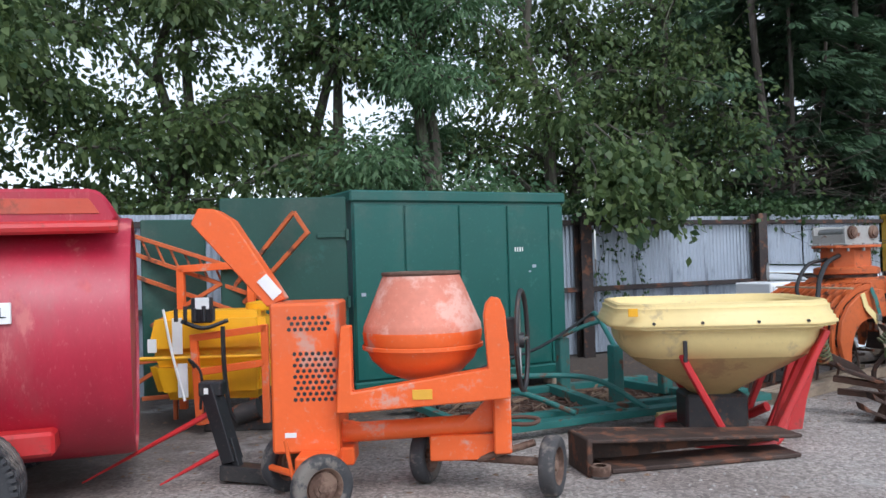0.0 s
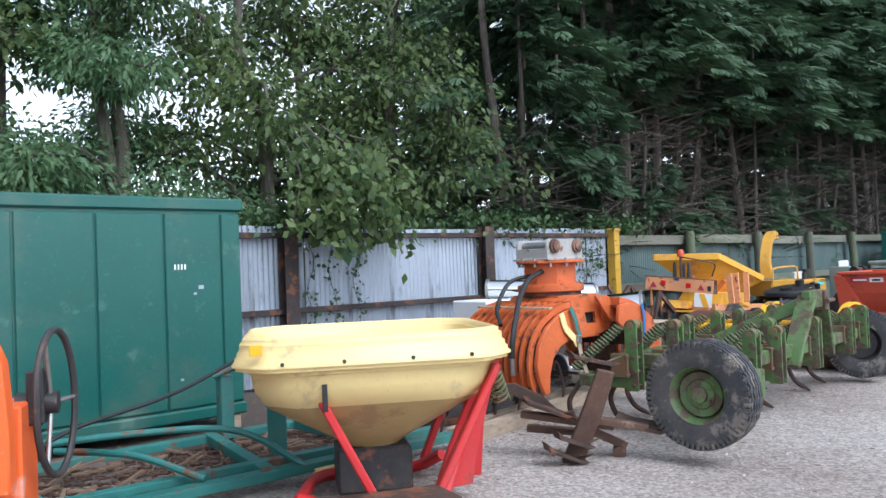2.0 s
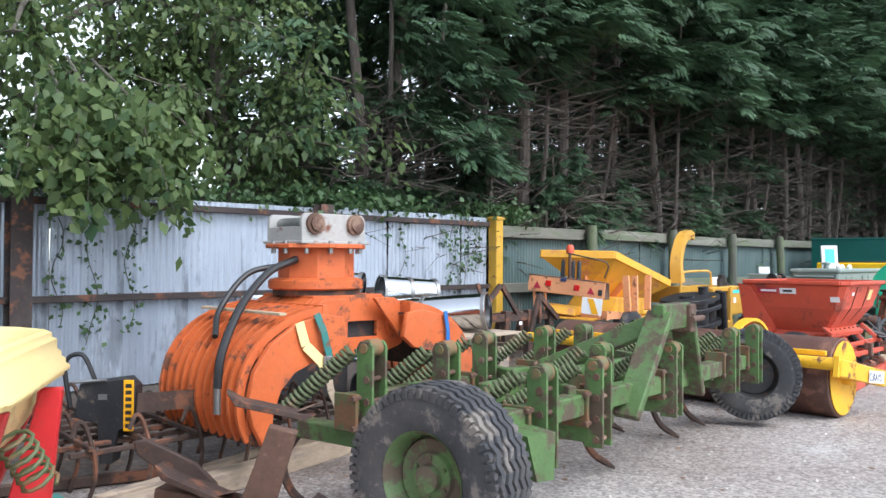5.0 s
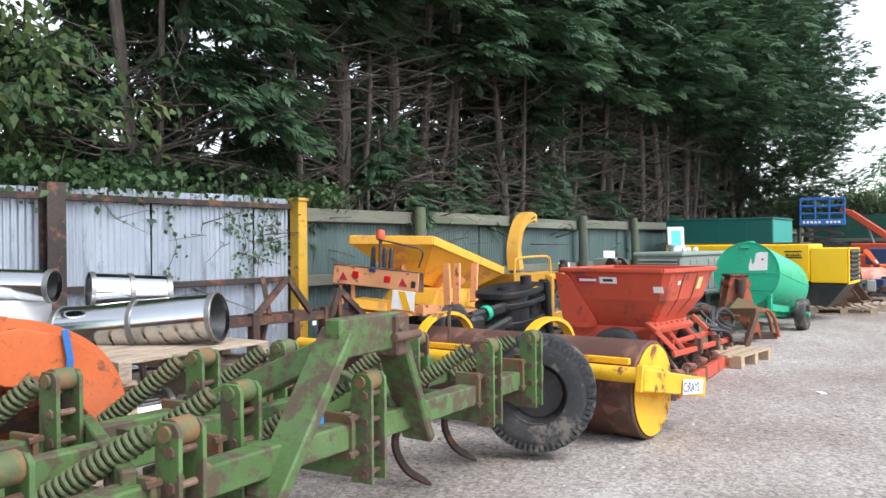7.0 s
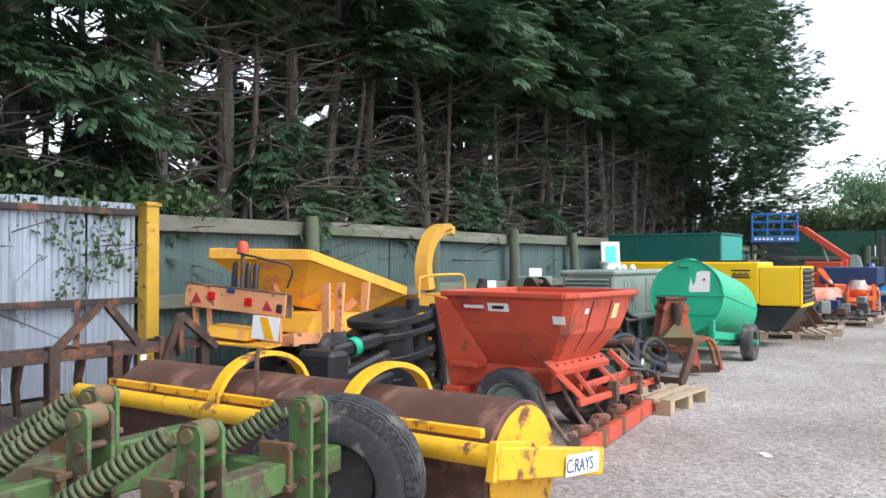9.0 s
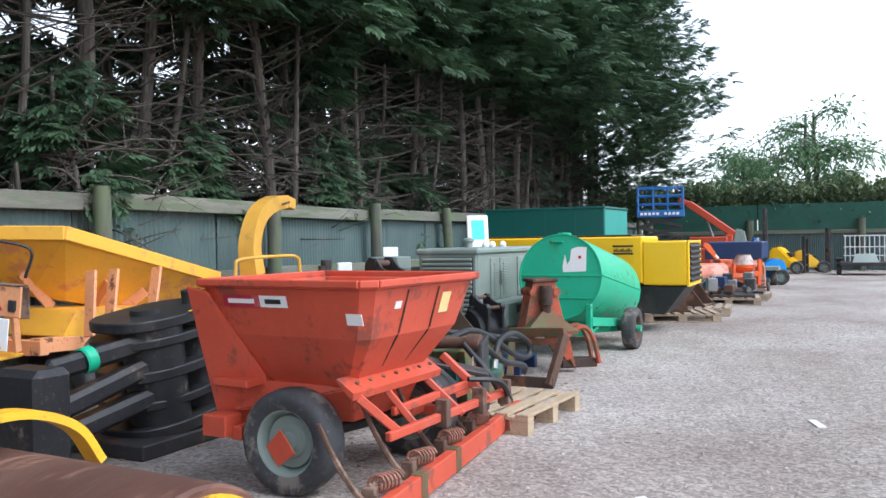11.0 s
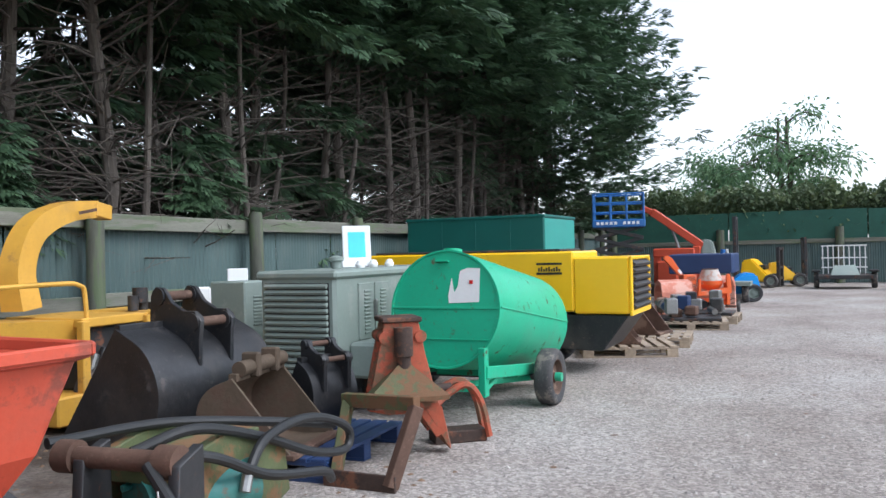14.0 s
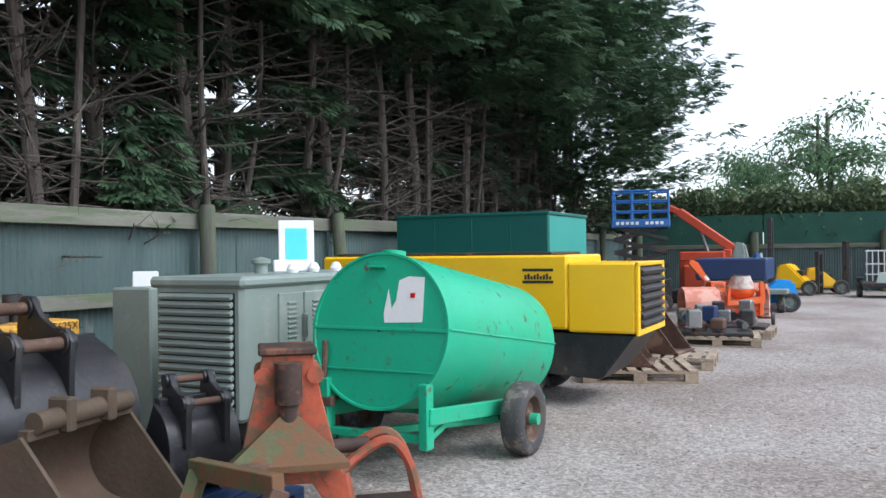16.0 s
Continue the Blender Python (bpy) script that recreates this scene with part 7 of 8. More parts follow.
def hydraulic_mount():
    t = thing("hydraulic_mount", at_yard(1.75, -4.85, 0, 0.145), "green and black hydraulic drive mount with thick hoses", "hydraulic motor mount")
    b = B()
    prism(b, [(-0.5, 0.0), (-0.46, 0.5), (-0.3, 0.55), (-0.3, 0.02)], 0.05, pose(0.05, -0.35, 0, 0, 0, 8), 0.005)
    prism(b, [(-0.5, 0.0), (-0.46, 0.5), (-0.3, 0.55), (-0.3, 0.02)], 0.05, pose(0.0, 0.08, 0, 0, 0, 8), 0.005)
    box(b, -0.46, -0.28, -0.35, 0.08, 0.0, 0.06, 0.006)
    part("bracket", b, "darksteel", t)
    b = B()
    rod(b, (-0.36, -0.36, 0.5), (-0.42, 0.1, 0.5), 0.042, seg=16)
    rod(b, (-0.355, -0.4, 0.5), (-0.365, -0.31, 0.5), 0.065, seg=16)
    rod(b, (-0.415, 0.06, 0.5), (-0.425, 0.14, 0.5), 0.065, seg=16)
    part("pin", b, "rust", t)
    b = B()
    prism(b, [(-0.2, 0.0), (-0.24, 0.42), (0.2, 0.5), (0.62, 0.34), (0.66, 0.1), (0.3, 0.0)], 0.06, pose(0, -0.18, 0, 0, 0, 4), 0.006)
    prism(b, [(-0.2, 0.0), (-0.24, 0.42), (0.2, 0.5), (0.62, 0.34), (0.66, 0.1), (0.3, 0.0)], 0.06, pose(0, 0.25, 0, 0, 0, 4), 0.006)
    box(b, -0.2, 0.5, -0.15, 0.22, 0.36, 0.42, 0.006, pose(0, 0, 0, 0, -3, 4))
    part("side_plate", b, "mossgreen", t, "mossy green steel side plate")
    b = B()
    rod(b, (-0.12, -0.05, 0.22), (0.3, -0.2, 0.24), 0.11, seg=20)
    rod(b, (-0.2, -0.02, 0.22), (-0.12, -0.05, 0.22), 0.15, seg=20)
    for k in range(6):
        a = k * math.pi / 3
        rod(b, (-0.22, 0.12 * math.cos(a) - 0.02, 0.22 + 0.12 * math.sin(a)), (-0.1, 0.12 * math.cos(a) - 0.06, 0.22 + 0.12 * math.sin(a)), 0.016, seg=6)
    part("motor", b, "teal", t, "dark green hydraulic motor")
    for pts in ([(-0.3, -0.1, 0.5), (-0.05, -0.2, 0.55), (0.4, -0.2, 0.42), (0.8, -0.2, 0.26), (1.12, -0.2, 0.2), (1.16, -0.2, 0.3), (0.95, -0.2, 0.4), (0.66, -0.22, 0.45), (0.35, -0.25, 0.42), (0.18, -0.28, 0.3)], [(-0.3, 0.0, 0.46), (-0.05, -0.25, 0.44), (0.3, -0.3, 0.28), (0.75, -0.3, 0.18), (0.9, -0.25, 0.1)], [(-0.36, 0.3, 0.52), (0.2, 0.2, 0.5), (0.7, 0.0, 0.42), (1.08, -0.16, 0.34)], [(-0.42, -0.3, 0.5), (-0.44, -0.5, 0.3), (-0.36, -0.55, 0.16)]):
        b = B()
        tube(b, curve(pts, 8), 0.024, 10)
        part("hose", b, "hose", t)
    for p, q in (((0.19, -0.28, 0.32), (0.15, -0.29, 0.24)), ((-0.38, -0.55, 0.2), (-0.34, -0.56, 0.08))):
        b = B()
        rod(b, p, q, 0.026, seg=10)
        part("hose_end", b, "steel", t)
    b = B()
    box(b, -0.46, -0.4, -0.39, -0.384, 0.36, 0.42, 0)
    part("paper_tag", b, "paper", t)


hydraulic_mount()


def bucket(m, label, w, d, h, outside, inside, ears=1.0):
    """A digger bucket standing on its back edge: curved shell, side plates, hanger ears and pins."""
    t = thing("digger_bucket", m, label, "excavator bucket", "excavator buckets")
    prof = [(-0.5 * d, 0.02 * h), (-0.1 * d, 0.0), (0.28 * d, 0.08 * h), (0.46 * d, 0.3 * h), (0.5 * d, 0.58 * h), (0.38 * d, 0.84 * h), (0.12 * d, 1.0 * h)]
    pp = [(p.x, p.z) for p in curve([(x, 0, z) for x, z in prof], 5)]
    b = B()
    th = 0.018
    va, vb_ = [], []
    for x, z in pp:
        va.append((b.verts.new((x, -w / 2, z)), b.verts.new((x, w / 2, z))))
    for k in range(len(pp) - 1):
        b.faces.new((va[k][0], va[k + 1][0], va[k + 1][1], va[k][1]))
    bmesh.ops.recalc_face_normals(b, faces=b.faces)
    bmesh.ops.solidify(b, geom=b.faces[:], thickness=th)
    part("shell", b, outside, t)
    for s in (-1, 1):
        b = B()
        prism(b, pp, 0.022, pose(0, s * (w / 2 + 0.008), 0), 0.002)
        part("side_plate", b, outside, t)
    b = B()
    box(b, -0.52 * d, -0.4 * d, -w / 2 - 0.03, w / 2 + 0.03, 0.0, 0.035, 0.006)
    part("cutting_edge", b, "rust", t)
    b = B()
    beam(b, (0.12 * d, -w / 2, h), (0.12 * d, w / 2, h), 0.06, 0.05)
    part("top_bar", b, outside, t)
    if ears:
        ey, es = min(0.15, w * 0.3), ears
        pins = ((0.1 * d + 0.01 * es, h + 0.2 * es), (0.1 * d + 0.36 * es, h + 0.02 * es))
        for s in (-1, 1):
            b = B()
            prism(b, [(0.1 * d + x * es, h + z * es) for x, z in ((-0.1, -0.06), (-0.08, 0.2), (-0.03, 0.27), (0.06, 0.26), (0.14, 0.16), (0.26, 0.1), (0.38, 0.1), (0.44, 0.03), (0.42, -0.1), (0.41, -0.4), (0.3, -0.3))], 0.035, pose(0, s * ey, 0), 0.004)
            part("ear", b, "black", t)
            for x, z in pins:
                b = B()
                rod(b, (x, s * (ey + 0.03), z), (x, s * (ey - 0.03), z), 0.065 * es, seg=16)
                part("boss", b, "black", t)
        for x, z in pins:
            b = B()
            rod(b, (x, -ey, z), (x, ey, z), 0.036 * es, seg=14)
            part("pin", b, "rust", t)
    else:
        b = B()
        rod(b, (0.08 * d, -w * 0.45, h + 0.05), (0.08 * d, w * 0.45, h + 0.05), 0.05, seg=16)
        for s in (-0.2, 0.2):
            box(b, 0.08 * d - 0.06, 0.08 * d + 0.06, s * w - 0.03, s * w + 0.03, h - 0.02, h + 0.14, 0.01)
        part("hanger_bar", b, outside, t)
    return t


bucket(at_yard(3.78, -2.93, -96), "large worn black digger bucket resting on the ground", 1.08, 1.12, 0.93, "bucketdark", "bucketbrown")
plain_pallet(at_yard(3.85, -4.1, 4), "blue painted pallet under digger buckets", 1.2, 1.0, "navy")
bucket(at_yard(3.5, -4.08, 100, 0.145), "rusty brown digger bucket on a blue pallet", 0.68, 0.66, 0.5, "bucketbrown", "bucketbrown", 0)
bucket(at_yard(4.16, -4.0, -110, 0.145), "narrow black digger bucket on a blue pallet", 0.36, 0.5, 0.5, "bucketdark", "bucketbrown", 0.55)


def log_grab():
    t = thing("log_grab", at_yard(4.05, -4.8, -50), "rust-worn orange timber grab with curved claws on gravel", "log grab")
    for y, g in ((-0.02, 1.0), (0.2, 0.95)):
        b = B()
        prism(b, [(-0.13 * g, 0.93), (0.11 * g, 0.93), (0.15 * g, 0.72), (0.22 * g, 0.44), (0.3 * g, 0.16), (0.22 * g, 0.12), (0.1 * g, 0.3), (-0.12 * g, 0.3), (-0.26 * g, 0.34), (-0.2 * g, 0.62)], 0.03, pose(0, y, 0), 0.005)
        part("side_plate", b, "grabrust", t)
    for x in (-0.13, 0.12):
        b = B()
        rod(b, (x, -0.05, 0.83), (x, 0.24, 0.83), 0.042, seg=14)
        part("pin", b, "grabrust", t)
    b = B()
    box(b, -0.15, 0.13, -0.06, 0.24, 0.93, 0.965, 0.008)
    part("top_plate", b, "darkrust", t)
    b = B()
    lathe(b, [(0.01, 0.6), (0.05, 0.6), (0.05, 0.7), (0.065, 0.705), (0.065, 0.9), (0.01, 0.9)], 16, pose(-0.01, -0.08, 0))
    part("rotator", b, "darkrust", t)
    b = B()
    hull(b, [(-0.3, -0.26, 0.42), (-0.3, 0.0, 0.42), (0.26, -0.26, 0.42), (0.26, 0.0, 0.42), (-0.04, -0.1, 0.66), (0.02, -0.1, 0.66), (-0.3, -0.26, 0.45), (0.26, -0.26, 0.45)])
    part("guard_plate", b, "rustgreen", t, "mossy sloping guard plate")
    for y, o in ((0.22, 0.0), (0.44, 0.02)):
        b = B()
        tube(b, curve([(0.2, y - 0.08, 0.24), (0.36, y, 0.36), (0.52 + o, y, 0.43), (0.63 + o, y, 0.3), (0.69 + o, y, 0.04)], 5), 0.027, 6)
        part("claw", b, "grabrust", t)
    b = B()
    box(b, 0.28, 0.68, 0.24, 0.44, 0.0, 0.09, 0.008)
    part("claw_plate", b, "darkrust", t)
    b = B()
    hull(b, [(0.14, -0.04, 0.34), (0.26, -0.04, 0.34), (0.32, -0.03, 0.03), (0.36, 0.1, 0.03), (0.16, 0.12, 0.2), (0.3, 0.12, 0.3)])
    part("lower_jaw", b, "grabrust", t)
    b = B()
    rod(b, (0.1, 0.26, 0.4), (0.42, 0.3, 0.4), 0.04, seg=12)
    part("ram", b, "darkrust", t)
    for a, c, mt in (((-0.44, -0.2, 0.46), (-0.08, -0.74, 0.5), "rustgreen"), ((-0.42, -0.22, 0.44), (-0.55, -0.5, 0.02), "rustgreen"), ((-0.08, -0.72, 0.48), (-0.27, -0.81, 0.03), "rust"), ((-0.1, -0.2, 0.42), (-0.3, -0.42, 0.46), "rust")):
        b = B()
        beam(b, a, c, 0.06, 0.085)
        part("leg_bar", b, mt, t)
    b = B()
    beam(b, (-0.62, -0.5, 0.05), (-0.24, -0.83, 0.05), 0.025, 0.1, 0.004)
    part("foot_bar", b, "darkrust", t)


log_grab()
post = B()
rod(post, (0, 0, 0), (0, 0, 0.95), 0.026, seg=10)
tagged(finish(post, "steel_post", "rust"), "rusty thin steel post standing by green tank", "post").matrix_world = at_yard(5.36, -4.17)


def chipper():
    t = thing("wood_chipper", at_yard(3.9, -1.3), "yellow trailed wood chipper with curved discharge spout", "wood chipper")
    b = B()
    pts = curve([(0.0, 0.1, 1.0), (-0.02, 0.12, 1.35), (0.15, 0.15, 1.68), (0.6, 0.3, 1.86), (1.1, 0.45, 1.92)], 5)
    rings = []
    for k, p in enumerate(pts):
        d = (pts[min(k + 1, len(pts) - 1)] - pts[max(k - 1, 0)]).normalized()
        side = V((-0.28, 0.96, 0.0))
        up = side.cross(d).normalized()
        s = 0.13 - 0.05 * k / len(pts)
        rings.append([b.verts.new(p + side * (s * 0.8 * i) + up * (s * j)) for i, j in ((-1, -1), (1, -1), (1, 1), (-1, 1))])
    for q0, q1 in zip(rings, rings[1:]):
        for i in range(4):
            b.faces.new((q0[i], q0[(i + 1) % 4], q1[(i + 1) % 4], q1[i]))
    b.faces.new(rings[0][::-1])
    b.faces.new(rings[-1])
    bmesh.ops.recalc_face_normals(b, faces=b.faces)
    spout = part("discharge_spout", b, "yelloworange", t, "curved yellow discharge spout")
    b = B()
    box(b, -0.08, 0.2, -0.08, 0.08, -0.08, 0.07, 0.01, pose(1.12, 0.455, 1.915, 0, 6, 17))
    part("deflector", b, "yelloworange", spout)
    words("\u25ac\u25ac\u25ac", 0.1, pose(0.85, 0.24, 1.89, 90, -9, 16), "rust", spout, "name_bars")
    b = B()
    hull(b, [(-0.9, -0.4, 0.96), (0.2, -0.4, 0.9), (-0.9, 0.5, 0.96), (0.2, 0.5, 0.9), (-0.75, -0.3, 0.66), (0.2, -0.35, 0.6), (-0.75, 0.4, 0.66), (0.2, 0.4, 0.6)])
    part("feed_table", b, "yelloworange", t)
    b = B()
    tube(b, curve([(-0.95, -0.45, 0.75), (-0.95, -0.45, 1.1), (-0.85, -0.45, 1.2), (-0.1, -0.45, 1.22), (0.12, -0.45, 1.2), (0.18, -0.45, 1.1), (0.2, -0.45, 0.6)], 5), 0.02, 8)
    part("guard_rail", b, "yelloworange", t)
    for x in (0.06, 0.78):
        b = B()
        box(b, x, x + 0.08, -0.55, -0.47, 0.1, 0.9, 0.008)
        part("frame_post", b, "yelloworange", t)
    b = B()
    box(b, -0.2, 0.9, -0.55, 0.5, 0.06, 0.3, 0.015)
    box(b, 0.1, 0.86, -0.5, 0.45, 0.84, 0.92, 0.01)
    part("chassis", b, "yelloworange", t)
    b = B()
    box(b, 0.14, 0.8, -0.42, 0.4, 0.3, 0.84, 0.02)
    eng = part("engine_bay", b, "darksteel", t, "open dark engine bay")
    for k in range(5):
        b = B()
        rod(b, (0.2 + 0.1 * k, -0.45, 0.4 + 0.07 * (k % 3)), (0.28 + 0.1 * k, -0.45, 0.6 + 0.04 * (k % 2)), 0.035, seg=10)
        part("engine_part", b, ("steel", "black", "rust", "gengrey", "darksteel")[k], eng)
    b = B()
    box(b, 0.84, 1.35, -0.55, 0.3, 0.4, 0.93, 0.015)
    tank = part("fuel_tank", b, "yelloworange", t)
    b = B()
    box(b, 0.86, 1.18, -0.556, -0.551, 0.80, 0.86, 0)
    part("stripe", b, "cyan", tank)
    words("BC625XL", 0.085, pose(1.2, -0.5545, 0.885, 90, 0, 0), "black", tank)
    b = B()
    box(b, 0.9, 1.0, -0.556, -0.551, 0.62, 0.72, 0)
    part("sticker", b, "paper", tank)
    b = B()
    for x in (0.86, 0.98, 1.1, 1.2):
        rod(b, (x, -0.3, 0.93), (x, -0.3, 1.02 + 0.05 * math.sin(x * 9)), 0.05, seg=12)
    rod(b, (0.95, -0.3, 1.0), (0.95, -0.3, 1.14), 0.07, seg=14)
    part("engine_top", b, "darksteel", t)
    for y in (-0.45, 0.5):
        wheel(t, pose(0.35, y, 0.26, 90, 0, 0 if y < 0 else 180), 0.26, 0.18, "gengrey")


chipper()


def louvres(parent, m, w, h, n, mat, depth=0.03):
    """A louvred opening in the x z plane of m: black sheet for the shade inside, frame and tilted slats."""
    b = B()
    box(b, 0, w, -0.004, 0.0, 0, h, 0, m)
    back_ = part("louvre_recess", b, "black", parent)
    for k in range(n):
        b = B()
        z = h * (k + 0.5) / n
        beam(b, m @ V((0.01, -0.018, z)), m @ V((w - 0.01, -0.018, z)), depth, h / n * 0.55, 0.003, (m.to_3x3() @ V((0, -0.75, 1))))
        part("slat", b, mat, back_)


def generator():
    t = thing("diesel_generator", at_yard(5.1, -3.6), "grey-green canopied diesel generator with louvred radiator end", "generator")
    b = B()
    box(b, 0, 2.5, 0, 0.8, 0.28, 1.22, 0.03)
    body = part("canopy", b, "gengrey", t)
    b = B()
    box(b, -0.03, 2.52, -0.03, 0.83, 1.19, 1.27, 0.025)
    part("roof", b, "gengrey", t)
    louvres(t, pose(-0.002, 0.74, 0.34, 0, 0, -90), 0.68, 0.82, 15, "gengrey", 0.04)
    for x in (0.38, 0.68, 1.3, 1.62):
        b = B()
        box(b, x, x + 0.28, -0.016, 0.004, 0.62, 1.14, 0.006)
        d = part("side_door", b, "gengrey", t)
        for k in range(12):
            b = B()
            beam(b, (x + 0.09, -0.02, 0.68 + 0.035 * k), (x + 0.19, -0.02, 0.68 + 0.035 * k), 0.014, 0.016, 0.003)
            part("vent_slot", b, "gengrey", d)
    b = B()
    box(b, 0.64, 0.67, -0.05, -0.015, 0.8, 0.98, 0.004)
    part("door_handle", b, "steel", t)
    b = B()
    box(b, 0.2, 1.2, -0.3, 0.0, 0.3, 0.62, 0.03)
    part("step_box", b, "gengrey", t)
    # shade of a recess, put on as a flat black plate
    b = B()
    box(b, 0.5, 1.15, -0.304, -0.3, 0.46, 0.56, 0.002)
    part("box_recess", b, "black", t)
    b = B()
    lathe(b, [(0.05, 1.26), (0.05, 1.34), (0.075, 1.35), (0.075, 1.38), (0.01, 1.4)], 16, pose(0.75, 0.45, 0))
    part("filler_cap", b, "gengrey", t)
    for x, y in ((0.95, 0.3), (1.3, 0.35), (1.55, 0.3)):
        b = B()
        lathe(b, [(0.04, 1.26), (0.05, 1.3), (0.03, 1.34), (0.005, 1.35)], 12, pose(x, y, 0))
        part("roof_cap", b, "paper", t)
    b = B()
    box(b, 0.1, 2.4, 0.05, 0.75, 0.14, 0.3, 0.01)
    part("chassis", b, "darksteel", t)
    for x in (0.3, 2.0):
        wheel(t, pose(x, 0.05, 0.16, 90, 0, 0), 0.16, 0.1, "darksteel")
        wheel(t, pose(x, 0.75, 0.16, 90, 0, 180), 0.16, 0.1, "darksteel")


generator()

b = B()
box(b, -0.19, 0.19, -0.22, 0.22, 0.0, 1.16, 0.015)
cab = tagged(finish(b, "control_cabinet", "gengrey"), "narrow grey-green steel control cabinet", "cabinet")
cab.matrix_world = at_yard(5.8, -2.0)
for k in range(9):
    b = B()
    beam(b, (-0.06, -0.225, 0.72 + 0.035 * k), (0.08, -0.225, 0.72 + 0.035 * k), 0.012, 0.015, 0.002)
    part("vent_slot", b, "gengrey", cab)
b = B()
box(b, -0.12, 0.12, -0.05, 0.05, 0.78, 1.05, 0.02)
rod(b, (0, 0, 0), (0, 0, 0.8), 0.03)
tagged(finish(b, "meter_box", "paper"), "pale plastic meter box on a post", "meter box").matrix_world = at_yard(6.88, -0.54, -40)
for k, (u, y, z, w, h, rz, mt) in enumerate(((6.5, -3.0, 1.27, 0.3, 0.44, -50, "white"), (5.72, -2.05, 1.16, 0.2, 0.13, -55, "white"), (6.3, -3.1, 1.27, 0.3, 0.1, -40, "white"))):
    b = B()
    box(b, -w / 2, w / 2, -0.02, 0.02, 0, h, 0.006, pose(0, 0, 0, -8, 0, 0))
    s = tagged(finish(b, "display_board", mt), "white framed panel with cyan centre" if k == 0 else "loose white panel on top of a machine", "board")
    s.matrix_world = at_yard(u, y, rz, z)
    if k == 0:
        b = B()
        box(b, -w / 2 + 0.06, w / 2 - 0.06, -0.025, -0.021, 0.07, h - 0.07, 0.001, pose(0, 0, 0, -8, 0, 0))
        part("inset", b, "cyan", s, "cyan centre sheet")


def bowser():
    t = thing("fuel_bowser", at_yard(5.25, -4.57), "bright green cylindrical tank trailer with peeling white sticker", "tank trailer")
    b = B()
    R, L_ = 0.5, 1.95
    mm = pose(0, 0, 0.93, 0, 90, 0)
    lathe(b, [(0.01, 0.012), (R - 0.02, 0.012), (R - 0.015, 0.0), (R, 0.0), (R, L_), (R - 0.015, L_), (R - 0.02, L_ - 0.012), (0.01, L_ - 0.012)], 64, mm)
    tank = part("tank_shell", b, "tankgreen", t, "bright green tank shell with rust spots")
    b = B()
    beam(b, (0.006, -0.49, 0.94), (0.006, 0.49, 0.94), 0.012, 0.02, 0.002)
    beam(b, (0.006, -0.42, 0.68), (0.006, 0.42, 0.68), 0.01, 0.012, 0.002)
    part("end_seam", b, "tankgreen", tank)
    b = B()
    tube(b, [(0.02, -R - 0.002, 0.95), (L_, -R - 0.002, 0.95)], 0.008, 6)
    part("side_seam", b, "tankgreen", tank)
    b = B()
    prism(b, [(-0.31, 0.99), (-0.04, 0.98), (-0.03, 1.04), (-0.055, 1.19), (-0.085, 1.07), (-0.115, 1.12), (-0.13, 1.25), (-0.2, 1.275), (-0.31, 1.27)], 0.003, pose(0.009, 0, 0, 0, 0, 90), 0)
    part("sticker", b, "paper", tank, "torn white sticker")
    b = B()
    box(b, 0.0, 0.016, -0.25, -0.22, 1.14, 1.17, 0)
    part("sticker_mark", b, "redlens", tank)
    b = B()
    lathe(b, [(0.07, 1.42), (0.08, 1.425), (0.08, 1.455), (0.01, 1.46)], 16, pose(0.14, 0, 0))
    part("filler_cap", b, "tankgreen", tank)
    b = B()
    rod(b, (0.0, 0.02, 1.33), (-0.02, 0.02, 1.33), 0.012, seg=8)
    box(b, -0.03, 0.01, -0.03, 0.09, 1.325, 1.34, 0.002)
    part("lid_handle", b, "tankgreen", tank)
    tank.matrix_basis = pose(0, 0, 0.93, 0, 8.5, 0) @ pose(0, 0, -0.93)
    for a, c, w, h in (((-0.04, -0.36, 0.22), (-0.04, -0.36, 0.62), 0.09, 0.06), ((-0.04, 0.36, 0.22), (-0.04, 0.36, 0.62), 0.09, 0.06), ((-0.06, -0.38, 0.42), (1.3, -0.46, 0.28), 0.05, 0.1), ((-0.06, 0.38, 0.42), (1.3, 0.46, 0.28), 0.05, 0.1), ((-0.02, -0.34, 0.25), (0.35, -0.4, 0.4), 0.03, 0.04), ((-0.04, -0.36, 0.28), (-0.04, 0.36, 0.28), 0.05, 0.05), ((0.0, 0.3, 0.24), (1.0, -0.5, 0.24), 0.05, 0.05), ((1.9, -0.4, 0.2), (1.9, 0.4, 0.2), 0.06, 0.06), ((1.3, -0.44, 0.28), (1.9, -0.4, 0.2), 0.05, 0.08), ((0.7, -0.4, 0.3), (0.7, 0.4, 0.3), 0.06, 0.06)):
        b = B()
        beam(b, a, c, w, h, 0.005)
        part("frame_bar", b, "tankgreen", t)
    b = B()
    rod(b, (0.92, -0.5, 0.25), (0.92, 0.7, 0.25), 0.035)
    part("axle", b, "darksteel", t)
    b = B()
    tube(b, [(-0.06, 0.38, 0.5), (-0.06, 0.36, 0.86)], 0.018, 8)
    box(b, -0.09, -0.03, 0.3, 0.42, 0.44, 0.5, 0.006)
    part("outlet_pipe", b, "rust", t)
    wheel(t, pose(0.92, -0.62, 0.255, 90, 0, 0), 0.255, 0.17, "rust", 0, rim=0.6)
    wheel(t, pose(0.92, 0.72, 0.255, 90, 0, 180), 0.255, 0.17, "rust", 0, rim=0.6)
    b = B()
    rod(b, (0.92, -0.66, 0.255), (0.92, -0.73, 0.255), 0.04, seg=14)
    part("hub_cap", b, "tankgreen", t)


